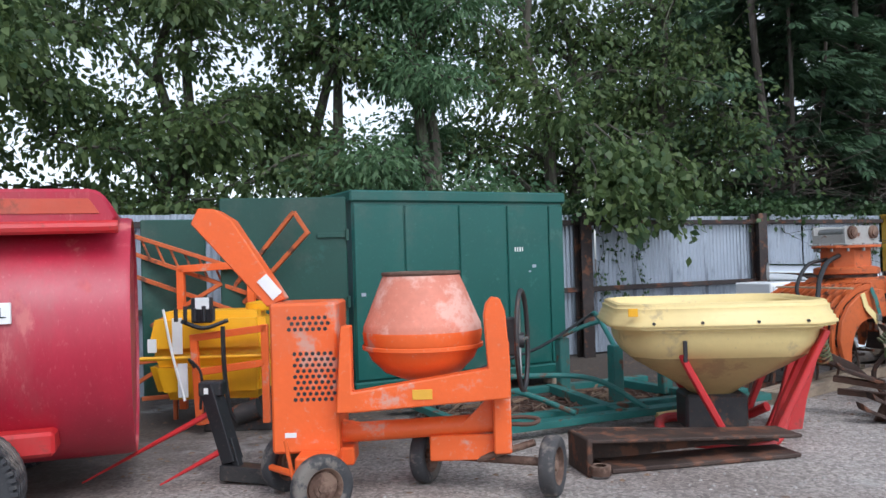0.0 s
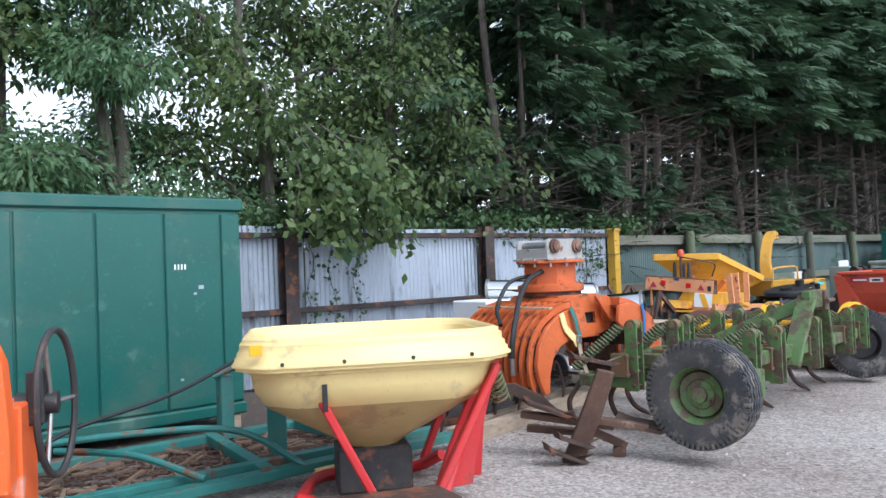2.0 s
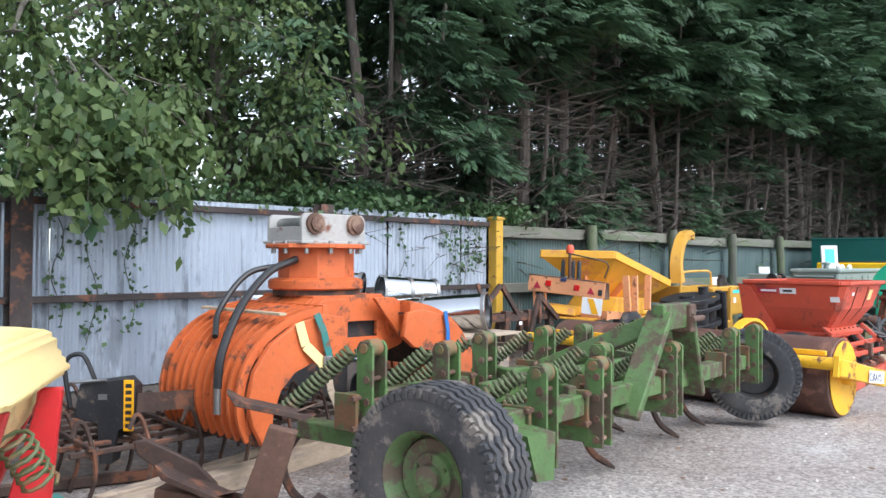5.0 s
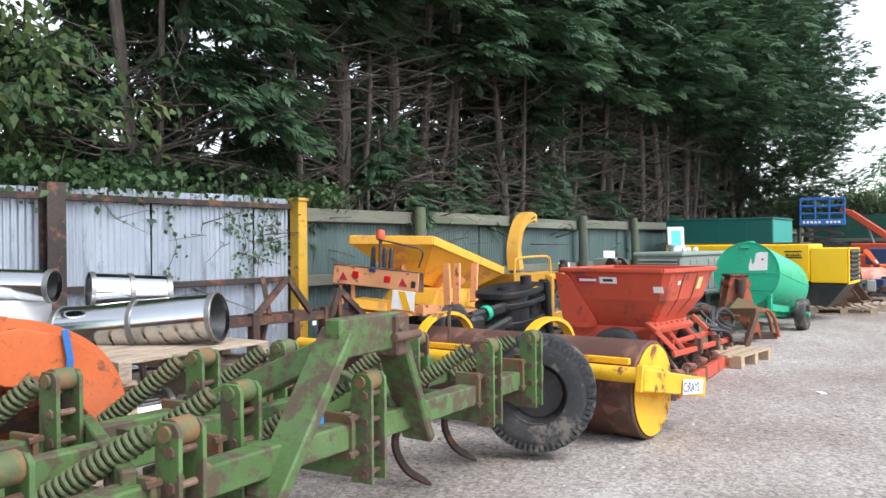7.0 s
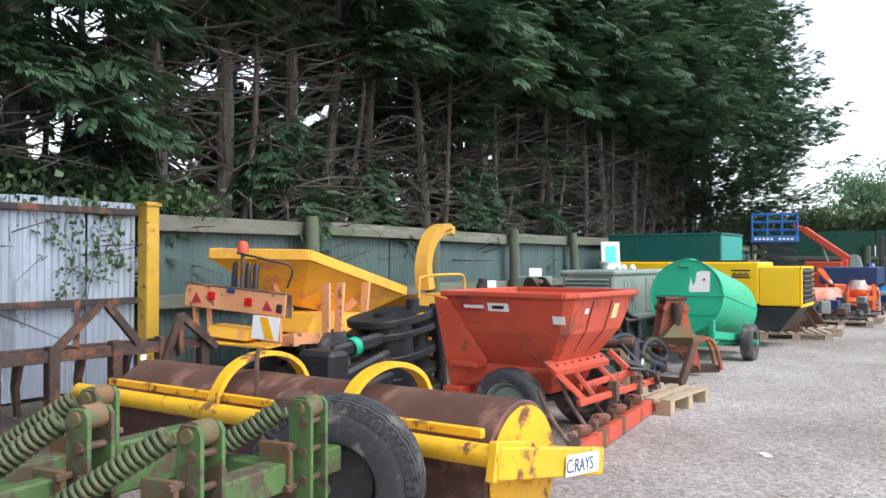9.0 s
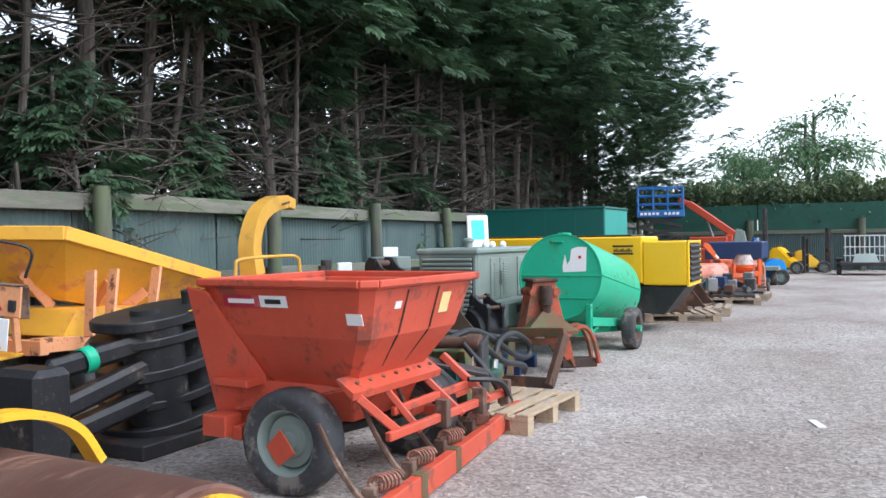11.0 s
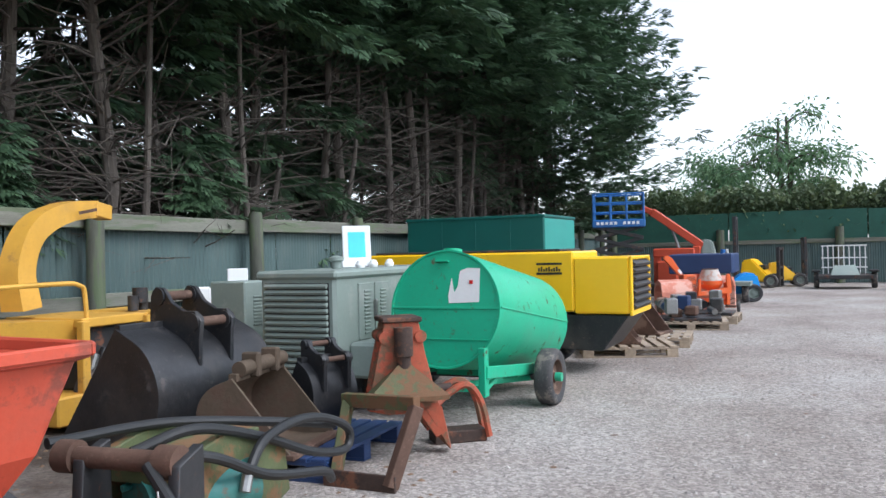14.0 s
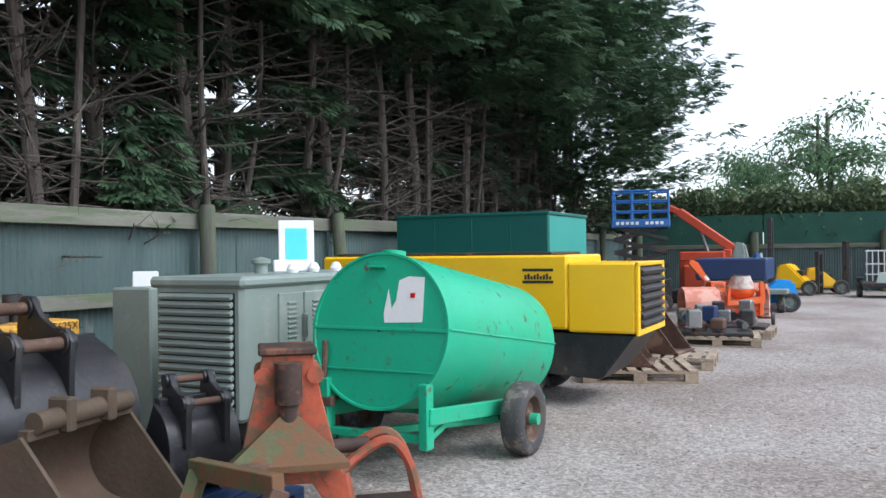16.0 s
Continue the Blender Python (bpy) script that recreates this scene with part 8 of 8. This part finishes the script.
bowser()


def compressor():
    t = thing("air_compressor", at_yard(7.95, -5.55), "yellow towable air compressor with black louvred end", "air compressor")
    b = B()
    box(b, 0, 1.12, 0.62, 3.3, 0.70, 1.38, 0.02)
    part("canopy", b, "compyellow", t)
    b = B()
    box(b, 0.0, 1.08, 0.0, 0.62, 0.68, 1.31, 0.02)
    part("nose_cover", b, "compyellow", t)
    louvres(t, pose(0.08, -0.002, 0.72, 0, 0, 0), 0.92, 0.55, 7, "darksteel", 0.07)
    b = B()
    box(b, 0.0, 1.08, -0.03, 0.0, 0.66, 0.715, 0.006)
    box(b, 0.0, 0.07, -0.03, 0.0, 0.715, 1.31, 0.006)
    box(b, 1.01, 1.08, -0.03, 0.0, 0.715, 1.31, 0.006)
    box(b, 0.0, 1.08, -0.03, 0.0, 1.275, 1.312, 0.006)
    part("louvre_frame", b, "compyellow", t)
    b = B()
    hull(b, [(x, y, z) for x in (0.03, 1.05) for y, z in ((0.02, 0.66), (3.2, 0.69), (3.2, 0.4), (0.75, 0.3), (0.32, 0.26))], None, 0.01)
    part("undertray", b, "black", t, "black lower body")
    b = B()
    box(b, 0.2, 0.55, 0.16, 0.26, 0.42, 0.55, 0.01, pose(0, 0, 0, -20, 0, 0))
    part("tow_socket", b, "steel", t)
    b = B()
    box(b, 0.1, 1.0, 0.8, 3.2, 1.38, 1.41, 0.01)
    part("roof_tray", b, "darksteel", t)
    for z in (1.14, 1.03):
        b = B()
        box(b, -0.006, 0.0, 0.75, 1.05, z + 0.09, z + 0.115, 0)
        part("marking_bar", b, "black", t)
    for k in range(9):
        b = B()
        box(b, -0.005, 0.0, 0.77 + 0.03 * k, 0.79 + 0.03 * k, 1.155, 1.155 + 0.03 + 0.012 * ((k * 5) % 3), 0)
        part("marking_bar", b, "black", t)
    b = B()
    rod(b, (-0.0, 1.2, 0.72), (-0.03, 1.2, 0.72), 0.015, seg=8)
    part("door_catch", b, "steel", t)
    for x, s in ((0.12, 180), (0.98, 0)):
        wheel(t, pose(x, 1.15, 0.27, 0, 90 if s == 0 else -90, 0), 0.27, 0.18, "darksteel", 0)
    b = B()
    rod(b, (0.12, 1.15, 0.27), (0.98, 1.15, 0.27), 0.035)
    box(b, 0.4, 0.7, 1.0, 1.3, 0.25, 0.36, 0.01)
    part("axle", b, "darksteel", t)
    b = B()
    box(b, 0.5, 0.58, 3.0, 3.08, 0, 0.42, 0.008)
    part("prop_stand", b, "darksteel", t)


compressor()


def green_box():
    t = thing("storage_box", at_yard(12.35, -3.2, 0), "dark green sheet steel storage box, lit end coloured paler", "storage box")
    b = B()
    box(b, 0, 1.9, 0, 2.6, 0.05, 1.98, 0.015)
    part("body", b, "boxgreen", t)
    # end facing the yard gets the brighter green as its light
    b = B()
    box(b, 0.03, 1.87, -0.012, 0.003, 0.1, 1.94, 0.004)
    part("end_panel", b, "boxgreenlit", t, "end panel coloured paler as the lit side")
    b = B()
    box(b, -0.02, 1.92, -0.02, 2.62, 1.96, 2.01, 0.01)
    part("roof", b, "boxgreen", t)
    for y in (0.6, 1.25, 1.9):
        b = B()
        box(b, -0.006, 0.003, y, y + 0.015, 0.1, 1.94, 0.002)
        part("seam", b, "boxgreen", t)


green_box()

# ---- the far end of the yard ----
for u, y, rz in ((9.95, -5.05, 20), (11.1, -5.15, 5), (13.6, -5.4, 8), (14.8, -5.5, 0)):
    plain_pallet(at_yard(u, y, rz), "weathered pallet carrying machine parts", 1.0, 1.2, "greywood")
for k, (u, y, rz, w) in enumerate(((9.95, -4.95, 100, 0.6), (11.15, -5.1, 80, 0.5), (10.9, -4.6, 60, 0.6))):
    bucket(at_yard(u, y, rz, 0.145), "rusty digger bucket on a pallet", w, 0.6, 0.5, "rust", "bucketbrown", False)


def engine_heap(m, seed, label):
    t = thing("machine_parts", m, label, "machine parts", "loads on pallets")
    R = random.Random(seed)
    for k in range(9):
        b = B()
        x, y, z = R.uniform(-0.4, 0.4), R.uniform(-0.5, 0.5), R.uniform(0.02, 0.2)
        if k % 3 == 0:
            rod(b, (x - 0.12, y, z + 0.05), (x + 0.12, y + 0.08, z + 0.08), R.uniform(0.05, 0.12), seg=14)
        else:
            box(b, x - 0.13, x + 0.13, y - 0.1, y + 0.1, z - 0.02, z + R.uniform(0.1, 0.25), 0.02, pose(0, 0, 0, 0, 0, R.uniform(-20, 20)))
        part("casting", b, R.choice(("darksteel", "rust", "black", "navy", "steel")), t)
    b = B()
    box(b, -0.4, 0.4, -0.5, 0.5, 0, 0.05, 0.01)
    part("base_board", b, "darksteel", t)


engine_heap(at_yard(13.6, -5.4, 8, 0.145), 1, "dark engine parts heaped on a pallet")
engine_heap(at_yard(14.8, -5.5, 0, 0.145), 2, "blue and black pump parts on a pallet")
mixer(YARD @ pose(16.9, -5.35, 0, 0, 0, -65) @ Matrix.Scale(0.66, 4), "small faded orange cement mixer with cement-crusted pale drum", "drumpale")


def small_roof(u, y, rz):
    t = thing("orange_hood", at_yard(u, y, rz), "curved orange machine hood standing on the ground", "machine hood", "orange hoods")
    b = B()
    pp = [(-0.45, 0), (-0.45, 0.5), (-0.32, 0.68), (0, 0.74), (0.32, 0.68), (0.45, 0.5), (0.45, 0), (0.38, 0), (0.38, 0.47), (0.26, 0.6), (0, 0.66), (-0.26, 0.6), (-0.38, 0.47), (-0.38, 0)]
    prism(b, pp, 0.6, None, 0.006)
    part("shell", b, "drumorange", t)
    b = B()
    box(b, -0.3, 0.3, -0.15, 0.2, 0, 0.45, 0.03)
    part("engine", b, "darksteel", t)


small_roof(15.9, -4.75, 20)
small_roof(18.0, -5.35, -10)


def scissor_lift():
    t = thing("scissor_lift", at_yard(20.0, -2.78, -78, 0.0), "blue scissor lift with raised guard-railed platform", "scissor lift")
    for y in (-0.4, 0.4):
        for z in (2.3, 2.54, 2.77):
            b = B()
            tube(b, [(-0.62, y, z), (0.62, y, z)], 0.025, 6)
            part("rail", b, "blue", t)
        for x in (-0.62, -0.2, 0.2, 0.62):
            b = B()
            tube(b, [(x, y, 2.0), (x, y, 2.77)], 0.028, 6)
            part("rail_post", b, "blue", t)
    for x in (-0.62, 0.62):
        for z in (2.3, 2.54, 2.77):
            b = B()
            tube(b, [(x, -0.4, z), (x, 0.4, z)], 0.025, 6)
            part("rail", b, "blue", t)
    b = B()
    box(b, -0.66, 0.66, -0.43, 0.43, 1.92, 2.12, 0.02)
    pf = part("platform", b, "blue", t)
    for k in range(10):
        if k != 5:
            b = B()
            box(b, -0.55 + 0.11 * k, -0.48 + 0.11 * k, -0.44, -0.431, 1.99, 2.06, 0)
            part("marking_bar", b, "paper", pf)
    for k in range(4):
        for y in (-0.28, 0.28):
            z0, z1 = 0.75 + 0.3 * k, 1.05 + 0.3 * k
            for s in (1, -1):
                b = B()
                beam(b, (-0.6 * s, y, z0), (0.6 * s, y + 0.04 * s, z1), 0.04, 0.09, 0.004)
                part("scissor_arm", b, "darksteel", t)
    b = B()
    box(b, -0.68, 0.68, -0.38, 0.38, 0.25, 0.75, 0.03)
    part("base", b, "darksteel", t)
    for x in (-0.5, 0.5):
        for y in (-0.36, 0.36):
            wheel(t, pose(x, y, 0.2, 90, 0, 0 if y < 0 else 180), 0.2, 0.14, "gengrey")


scissor_lift()


def boom_lift():
    t = thing("crawler_crane", at_yard(23.0, -3.5, 0), "orange-red crawler crane with raised boom", "crane")
    b = B()
    beam(b, (0.2, -1.0, 1.35), (0.2, 0.45, 2.42), 0.2, 0.22, 0.02)
    part("boom", b, "liftorange", t)
    b = B()
    beam(b, (0.2, 0.2, 2.3), (0.2, 0.75, 2.55), 0.16, 0.16, 0.02)
    part("boom_tip", b, "liftorange", t)
    b = B()
    box(b, -0.1, 0.5, -0.75, 0.4, 1.1, 1.35, 0.03)
    box(b, -0.05, 0.15, 0.2, 0.4, 0.3, 1.2, 0.02)
    box(b, -0.05, 0.15, -0.9, -0.7, 0.3, 1.4, 0.02)
    part("mast", b, "liftorange", t)
    b = B()
    box(b, -0.4, 0.6, -0.9, 0.6, 0.0, 0.35, 0.04)
    part("tracks", b, "black", t)
    b = B()
    box(b, -0.2, 0.3, -0.3, 0.3, 0.35, 1.0, 0.05)
    part("engine_cover", b, "liftorange", t)
    b = B()
    rod(b, (0.2, -0.3, 1.3), (0.2, -0.1, 1.9), 0.04)
    part("ram", b, "steel", t)
    b = B()
    hull(b, [(0.0, -1.3, 1.1), (0.5, -1.3, 1.1), (0.0, -0.9, 1.1), (0.5, -0.9, 1.1), (0.1, -1.2, 1.55), (0.4, -1.2, 1.55), (0.1, -0.95, 1.6), (0.4, -0.95, 1.6)], None, 0.04)
    part("cab_cover", b, "gengrey", t)


boom_lift()


def flatbed():
    t = thing("flatbed_trailer", at_yard(20.6, -4.95, 0), "dark blue machinery trailer loaded with equipment", "trailer")
    b = B()
    box(b, -0.9, 0.9, -0.6, 0.9, 0.72, 1.2, 0.03)
    part("body", b, "navy", t)
    b = B()
    box(b, -0.95, 0.95, -1.0, 1.0, 0.42, 0.52, 0.01)
    part("deck", b, "gengrey", t)
    for x in (-0.5, 0.5):
        for y in (-0.85, 0.85):
            wheel(t, pose(x, y, 0.26, 90, 0, 0 if y < 0 else 180), 0.26, 0.16, "gengrey")
    for k in range(6):
        b = B()
        rod(b, (-0.7 + 0.28 * k, -0.4 + 0.1 * (k % 3), 1.05), (-0.7 + 0.28 * k, -0.35, 1.2 + 0.1 * (k % 2)), 0.06, seg=10)
        part("load_item", b, ("steel", "blue", "black")[k % 3], t)


flatbed()


def mast_truck(m, body, label, h=1.0, mast=2.0):
    """A small fork truck or dumper: body, cowl, seat, mast and wheels."""
    t = thing("forklift_truck", m, label, "forklift", "small site vehicles")
    b = B()
    hull(b, [(-0.6, -0.4, 0.2), (0.5, -0.4, 0.2), (-0.6, 0.4, 0.2), (0.5, 0.4, 0.2), (-0.5, -0.36, h * 0.85), (0.1, -0.36, h * 0.55), (-0.5, 0.36, h * 0.85), (0.1, 0.36, h * 0.55), (-0.2, -0.36, h * 0.9), (-0.2, 0.36, h * 0.9)], None, 0.05)
    part("body", b, body, t)
    b = B()
    box(b, -0.15, 0.2, -0.25, 0.25, h * 0.55, h * 0.7, 0.03)
    part("seat", b, "black", t)
    for y in (-0.25, 0.25):
        b = B()
        box(b, 0.55, 0.65, y - 0.05, y + 0.05, 0.05, mast, 0.008)
        part("mast_rail", b, "darksteel", t)
    for z in (0.3, mast * 0.5, mast - 0.05):
        b = B()
        box(b, 0.57, 0.63, -0.25, 0.25, z - 0.04, z + 0.04, 0.005)
        part("mast_bar", b, "darksteel", t)
    for x in (-0.4, 0.4):
        for y in (-0.4, 0.4):
            wheel(t, pose(x, y, 0.22, 90, 0, 0 if y < 0 else 180), 0.22, 0.16, "gengrey")
    return t


mast_truck(at_yard(20.6, -5.5, 100), "brightblue", "small blue fork truck with short mast", 0.8, 0.95)
mast_truck(at_yard(27.6, -5.7, -100), "compyellow", "yellow dumper with rounded cowl", 1.05, 1.3)
mast_truck(at_yard(28.3, -6.4, -80), "compyellow", "yellow fork truck with dark mast", 0.9, 1.6)
mast_truck(at_yard(23.5, -4.7, -90), "darksteel", "dark fork truck with tall twin mast", 0.9, 2.2)
mast_truck(at_yard(25.9, -10.2, -90), "compyellow", "yellow fork truck with open frame", 1.2, 1.3)


def cage_trailer():
    t = thing("cage_trailer", at_yard(27.0, -8.15, -90), "low trailer with white slatted tailgate cage", "trailer")
    b = B()
    box(b, -0.75, 0.75, -0.9, 0.6, 0.3, 0.42, 0.01)
    part("bed", b, "darksteel", t)
    for k in range(9):
        b = B()
        box(b, -0.62 + 0.15 * k, -0.59 + 0.15 * k, 0.55, 0.58, 0.42, 1.3, 0.003)
        part("cage_bar", b, "paper", t)
    for z in (0.6, 0.9, 1.28):
        b = B()
        box(b, -0.65, 0.65, 0.54, 0.57, z, z + 0.04, 0.003)
        part("cage_rail", b, "paper", t)
    for x in (-0.8, 0.8):
        wheel(t, pose(x, 0, 0.25, 0, 90 if x > 0 else -90, 0), 0.25, 0.16, "gengrey")
        b = B()
        box(b, x - 0.12, x + 0.12, -0.35, 0.35, 0.5, 0.56, 0.02)
        part("mudguard", b, "black", t)
    b = B()
    hull(b, [(-0.4, -0.6, 0.42), (0.4, -0.6, 0.42), (-0.4, 0.3, 0.42), (0.4, 0.3, 0.42), (-0.3, -0.3, 0.7), (0.3, 0.2, 0.7)])
    part("load", b, "gengrey", t)


cage_trailer()
for k, (u, y, mt) in enumerate(((21.8, -5.5, "paper"), (22.6, -5.3, "gritorange"))):
    b = B()
    hull(b, [(-0.3, -0.3, 0), (0.3, -0.3, 0), (0.3, 0.3, 0), (-0.3, 0.3, 0), (-0.25, -0.25, 0.5), (0.25, -0.25, 0.55), (0.25, 0.25, 0.5), (-0.25, 0.25, 0.45)], None, 0.05)
    tagged(finish(b, "bulk_bag", mt), "filled bulk bag standing on the gravel", "bulk bag").matrix_world = at_yard(u, y, 20 * k)

# hedge over the far fence, and the open-crowned tree behind it
rng = np.random.default_rng(77)
n = 60000
P = np.stack([rng.uniform(-0.5, 2.2, n), rng.uniform(-32, 2.0, n), np.zeros(n)], 1)
P[:, 2] = rng.uniform(1.9, 3.35, n) + 0.25 * np.sin(P[:, 1] * 2.3) * rng.random(n) + 0.15 * np.sin(P[:, 1] * 7)
hd = tagged(new("hedge", leaves_mesh("hedge", P, rng.normal(size=(n, 3)) + np.array([-0.6, 0, 0.3]), 0.2 * rng.uniform(0.6, 1.4, n), "hedge", 0.2, 0.55, rng)), "rough green hedge above the far fence", "hedge", kind="stuff")
hd.matrix_world = YARD @ pose(30.9, 0, 0)
broad_tree(YARD @ pose(44, -6.2, 0), "open-crowned pale green tree beyond the hedge", 8.6, 4.6, 61, 5200, 0.28, "ashleaf", 3.2, 0.24, 2, 1.0, 0.7)
broad_tree(YARD @ pose(46, -2.0, 0), "pale green tree beyond the hedge", 6.4, 3.2, 62, 6000, 0.28, "ashleaf", 2.6, 0.2, 2, 1.0, 0.7)

# ---- climbing stems and the branch over the silver fence ----
def hanging_branch():
    t = thing("overhanging_branch", at_yard(-6.4, -0.25), "leafy maple branch hanging over the silver fence", "branch")
    R = random.Random(9)
    b = B()
    P, D = [], []
    for k in range(16):
        x = R.uniform(-0.9, 0.9)
        o = V((x * 0.5, 0.5, 3.0 + R.uniform(-0.3, 0.6)))
        e = V((x, R.uniform(-0.7, -0.1), R.uniform(1.62, 2.5) + 0.2 * abs(x)))
        mid = o.lerp(e, 0.55) + V((0, -0.25, 0.1))
        pts = curve([o, mid, e], 5)
        tube(b, pts, [0.016 * (1 - 0.8 * i / len(pts)) + 0.002 for i in range(len(pts))], 5)
        for q in pts[3:]:
            for _ in range(16):
                P.append(np.array(q) + np.array([R.gauss(0, 0.12), R.gauss(0, 0.12), R.gauss(-0.03, 0.1)]))
                D.append(np.array([R.gauss(0, 1), R.gauss(-0.4, 0.8), R.gauss(-0.7, 0.5)]))
    tagged(part("stem", b, "barkgrey", t), kind="stuff")
    rg = np.random.default_rng(9)
    c = new("foliage", leaves_mesh("foliage", np.array(P), np.array(D), 0.13 * rg.uniform(0.6, 1.3, len(P)), "leaf", 0.2, 0.85, rg))
    c.parent = t


hanging_branch()


def climber(u, z0, z1, seed, n=60, spread=0.1):
    t = thing("ivy_stem", at_yard(u, -0.02), "thin ivy stem with small leaves climbing the fence", "ivy", "ivy stems on the fence")
    R = random.Random(seed)
    pts = [V((0.06 * math.sin(k * 1.3 + seed), -0.0, z0 + (z1 - z0) * k / 8)) for k in range(9)]
    b = B()
    pp = curve(pts, 4)
    tube(b, pp, 0.005, 4)
    part("stem", b, "barkgrey", t)
    rg = np.random.default_rng(seed)
    ix = rg.integers(0, len(pp), n)
    P = np.array([pp[i] for i in ix]) + rg.normal(size=(n, 3)) * np.array([spread, 0.015, 0.04]) - np.array([0, 0.03, 0])
    c = new("foliage", leaves_mesh("foliage", P, rg.normal(size=(n, 3)) * np.array([1, 0.3, 1]), 0.06 * rg.uniform(0.6, 1.4, n), "ivy", 0.1, 0.8, rg))
    c.parent = t


for k, (u, z0, z1, n_) in enumerate(((-6.35, 0.5, 2.2, 90), (-5.95, 0.6, 2.1, 80), (-6.7, 0.7, 2.0, 60), (-8.2, 0.6, 2.0, 50), (-1.95, 0.9, 2.0, 40), (-0.9, 1.0, 2.05, 90), (-0.6, 1.2, 2.05, 80), (-0.35, 1.3, 2.0, 60))):
    climber(u, z0, z1, 30 + k, n_, 0.07 if k < 5 else 0.12)
# ivy lying along the fence top
n = 9000
rg = np.random.default_rng(5)
P = np.stack([rg.uniform(-8, 1.2, n), rg.normal(0.35, 0.25, n), rg.normal(2.12, 0.12, n)], 1)
k = rg.random(n) < 0.25 + 0.75 * (np.sin(P[:, 0] * 1.7) > -0.1)
P = P[k]
top_ivy = tagged(new("ivy_mass", leaves_mesh("ivy_mass", P, rg.normal(size=(len(P), 3)), 0.085 * rg.uniform(0.6, 1.4, len(P)), "ivy", 0.2, 0.8, rg)), "dark green ivy sprawling behind the fence top", "ivy", kind="stuff")
top_ivy.matrix_world = YARD

# ---- loose stones, leaves and scraps on the ground ----
rg = np.random.default_rng(3)


def scatter(name, n, u0, u1, y0, y1, size, mat, label, cat, flat=0.5):
    v, f = [], []
    base = np.array([(1, 0, 0), (0.3, 0.9, 0), (-0.8, 0.5, 0), (-0.7, -0.6, 0), (0.4, -0.8, 0), (0.1, 0.05, 1), ])
    for k in range(n):
        s = size * rg.uniform(0.4, 1.3) ** 1.5
        a = rg.uniform(0, 6.28)
        q = base * (1 + rg.uniform(-0.25, 0.25, base.shape)) * s * np.array([1, 0.8, flat])
        r = np.stack([q[:, 0] * math.cos(a) - q[:, 1] * math.sin(a), q[:, 0] * math.sin(a) + q[:, 1] * math.cos(a), q[:, 2]], 1) + np.array([rg.uniform(u0, u1), rg.uniform(y0, y1), -0.001])
        i = len(v)
        v.extend(r.tolist())
        f.extend([(i + j, i + (j + 1) % 5, i + 5) for j in range(5)])
    me = bpy.data.meshes.new(name)
    me.from_pydata(v, [], f)
    me.materials.append(M[mat])
    ob = tagged(new(name, me), label, cat, kind="stuff")
    ob.matrix_world = YARD
    return ob


scatter("gravel_stones", 9000, -14, 14, -9.5, -4.2, 0.017, "stone", "loose grey gravel stones on the yard", "gravel", 0.6)
scatter("soil_crumbs", 2500, -14, 4, -5.5, -0.5, 0.022, "litter", "brown crumbs and bark on the soil", "debris", 0.4)
scatter("fallen_leaves", 260, -14, 10, -8.5, -3.5, 0.03, "litter", "scattered dry brown leaves", "leaves", 0.12)
for u, y, rz, l_ in ((2.6, -7.35, 20, 0.22), (0.4, -6.6, 40, 0.1)):
    b = B()
    box(b, -l_ / 2, l_ / 2, -0.03, 0.03, 0.0, 0.012, 0.003)
    tagged(finish(b, "plastic_scrap", "paper"), "pale plastic scrap lying on the gravel", "litter").matrix_world = at_yard(u, y, rz)
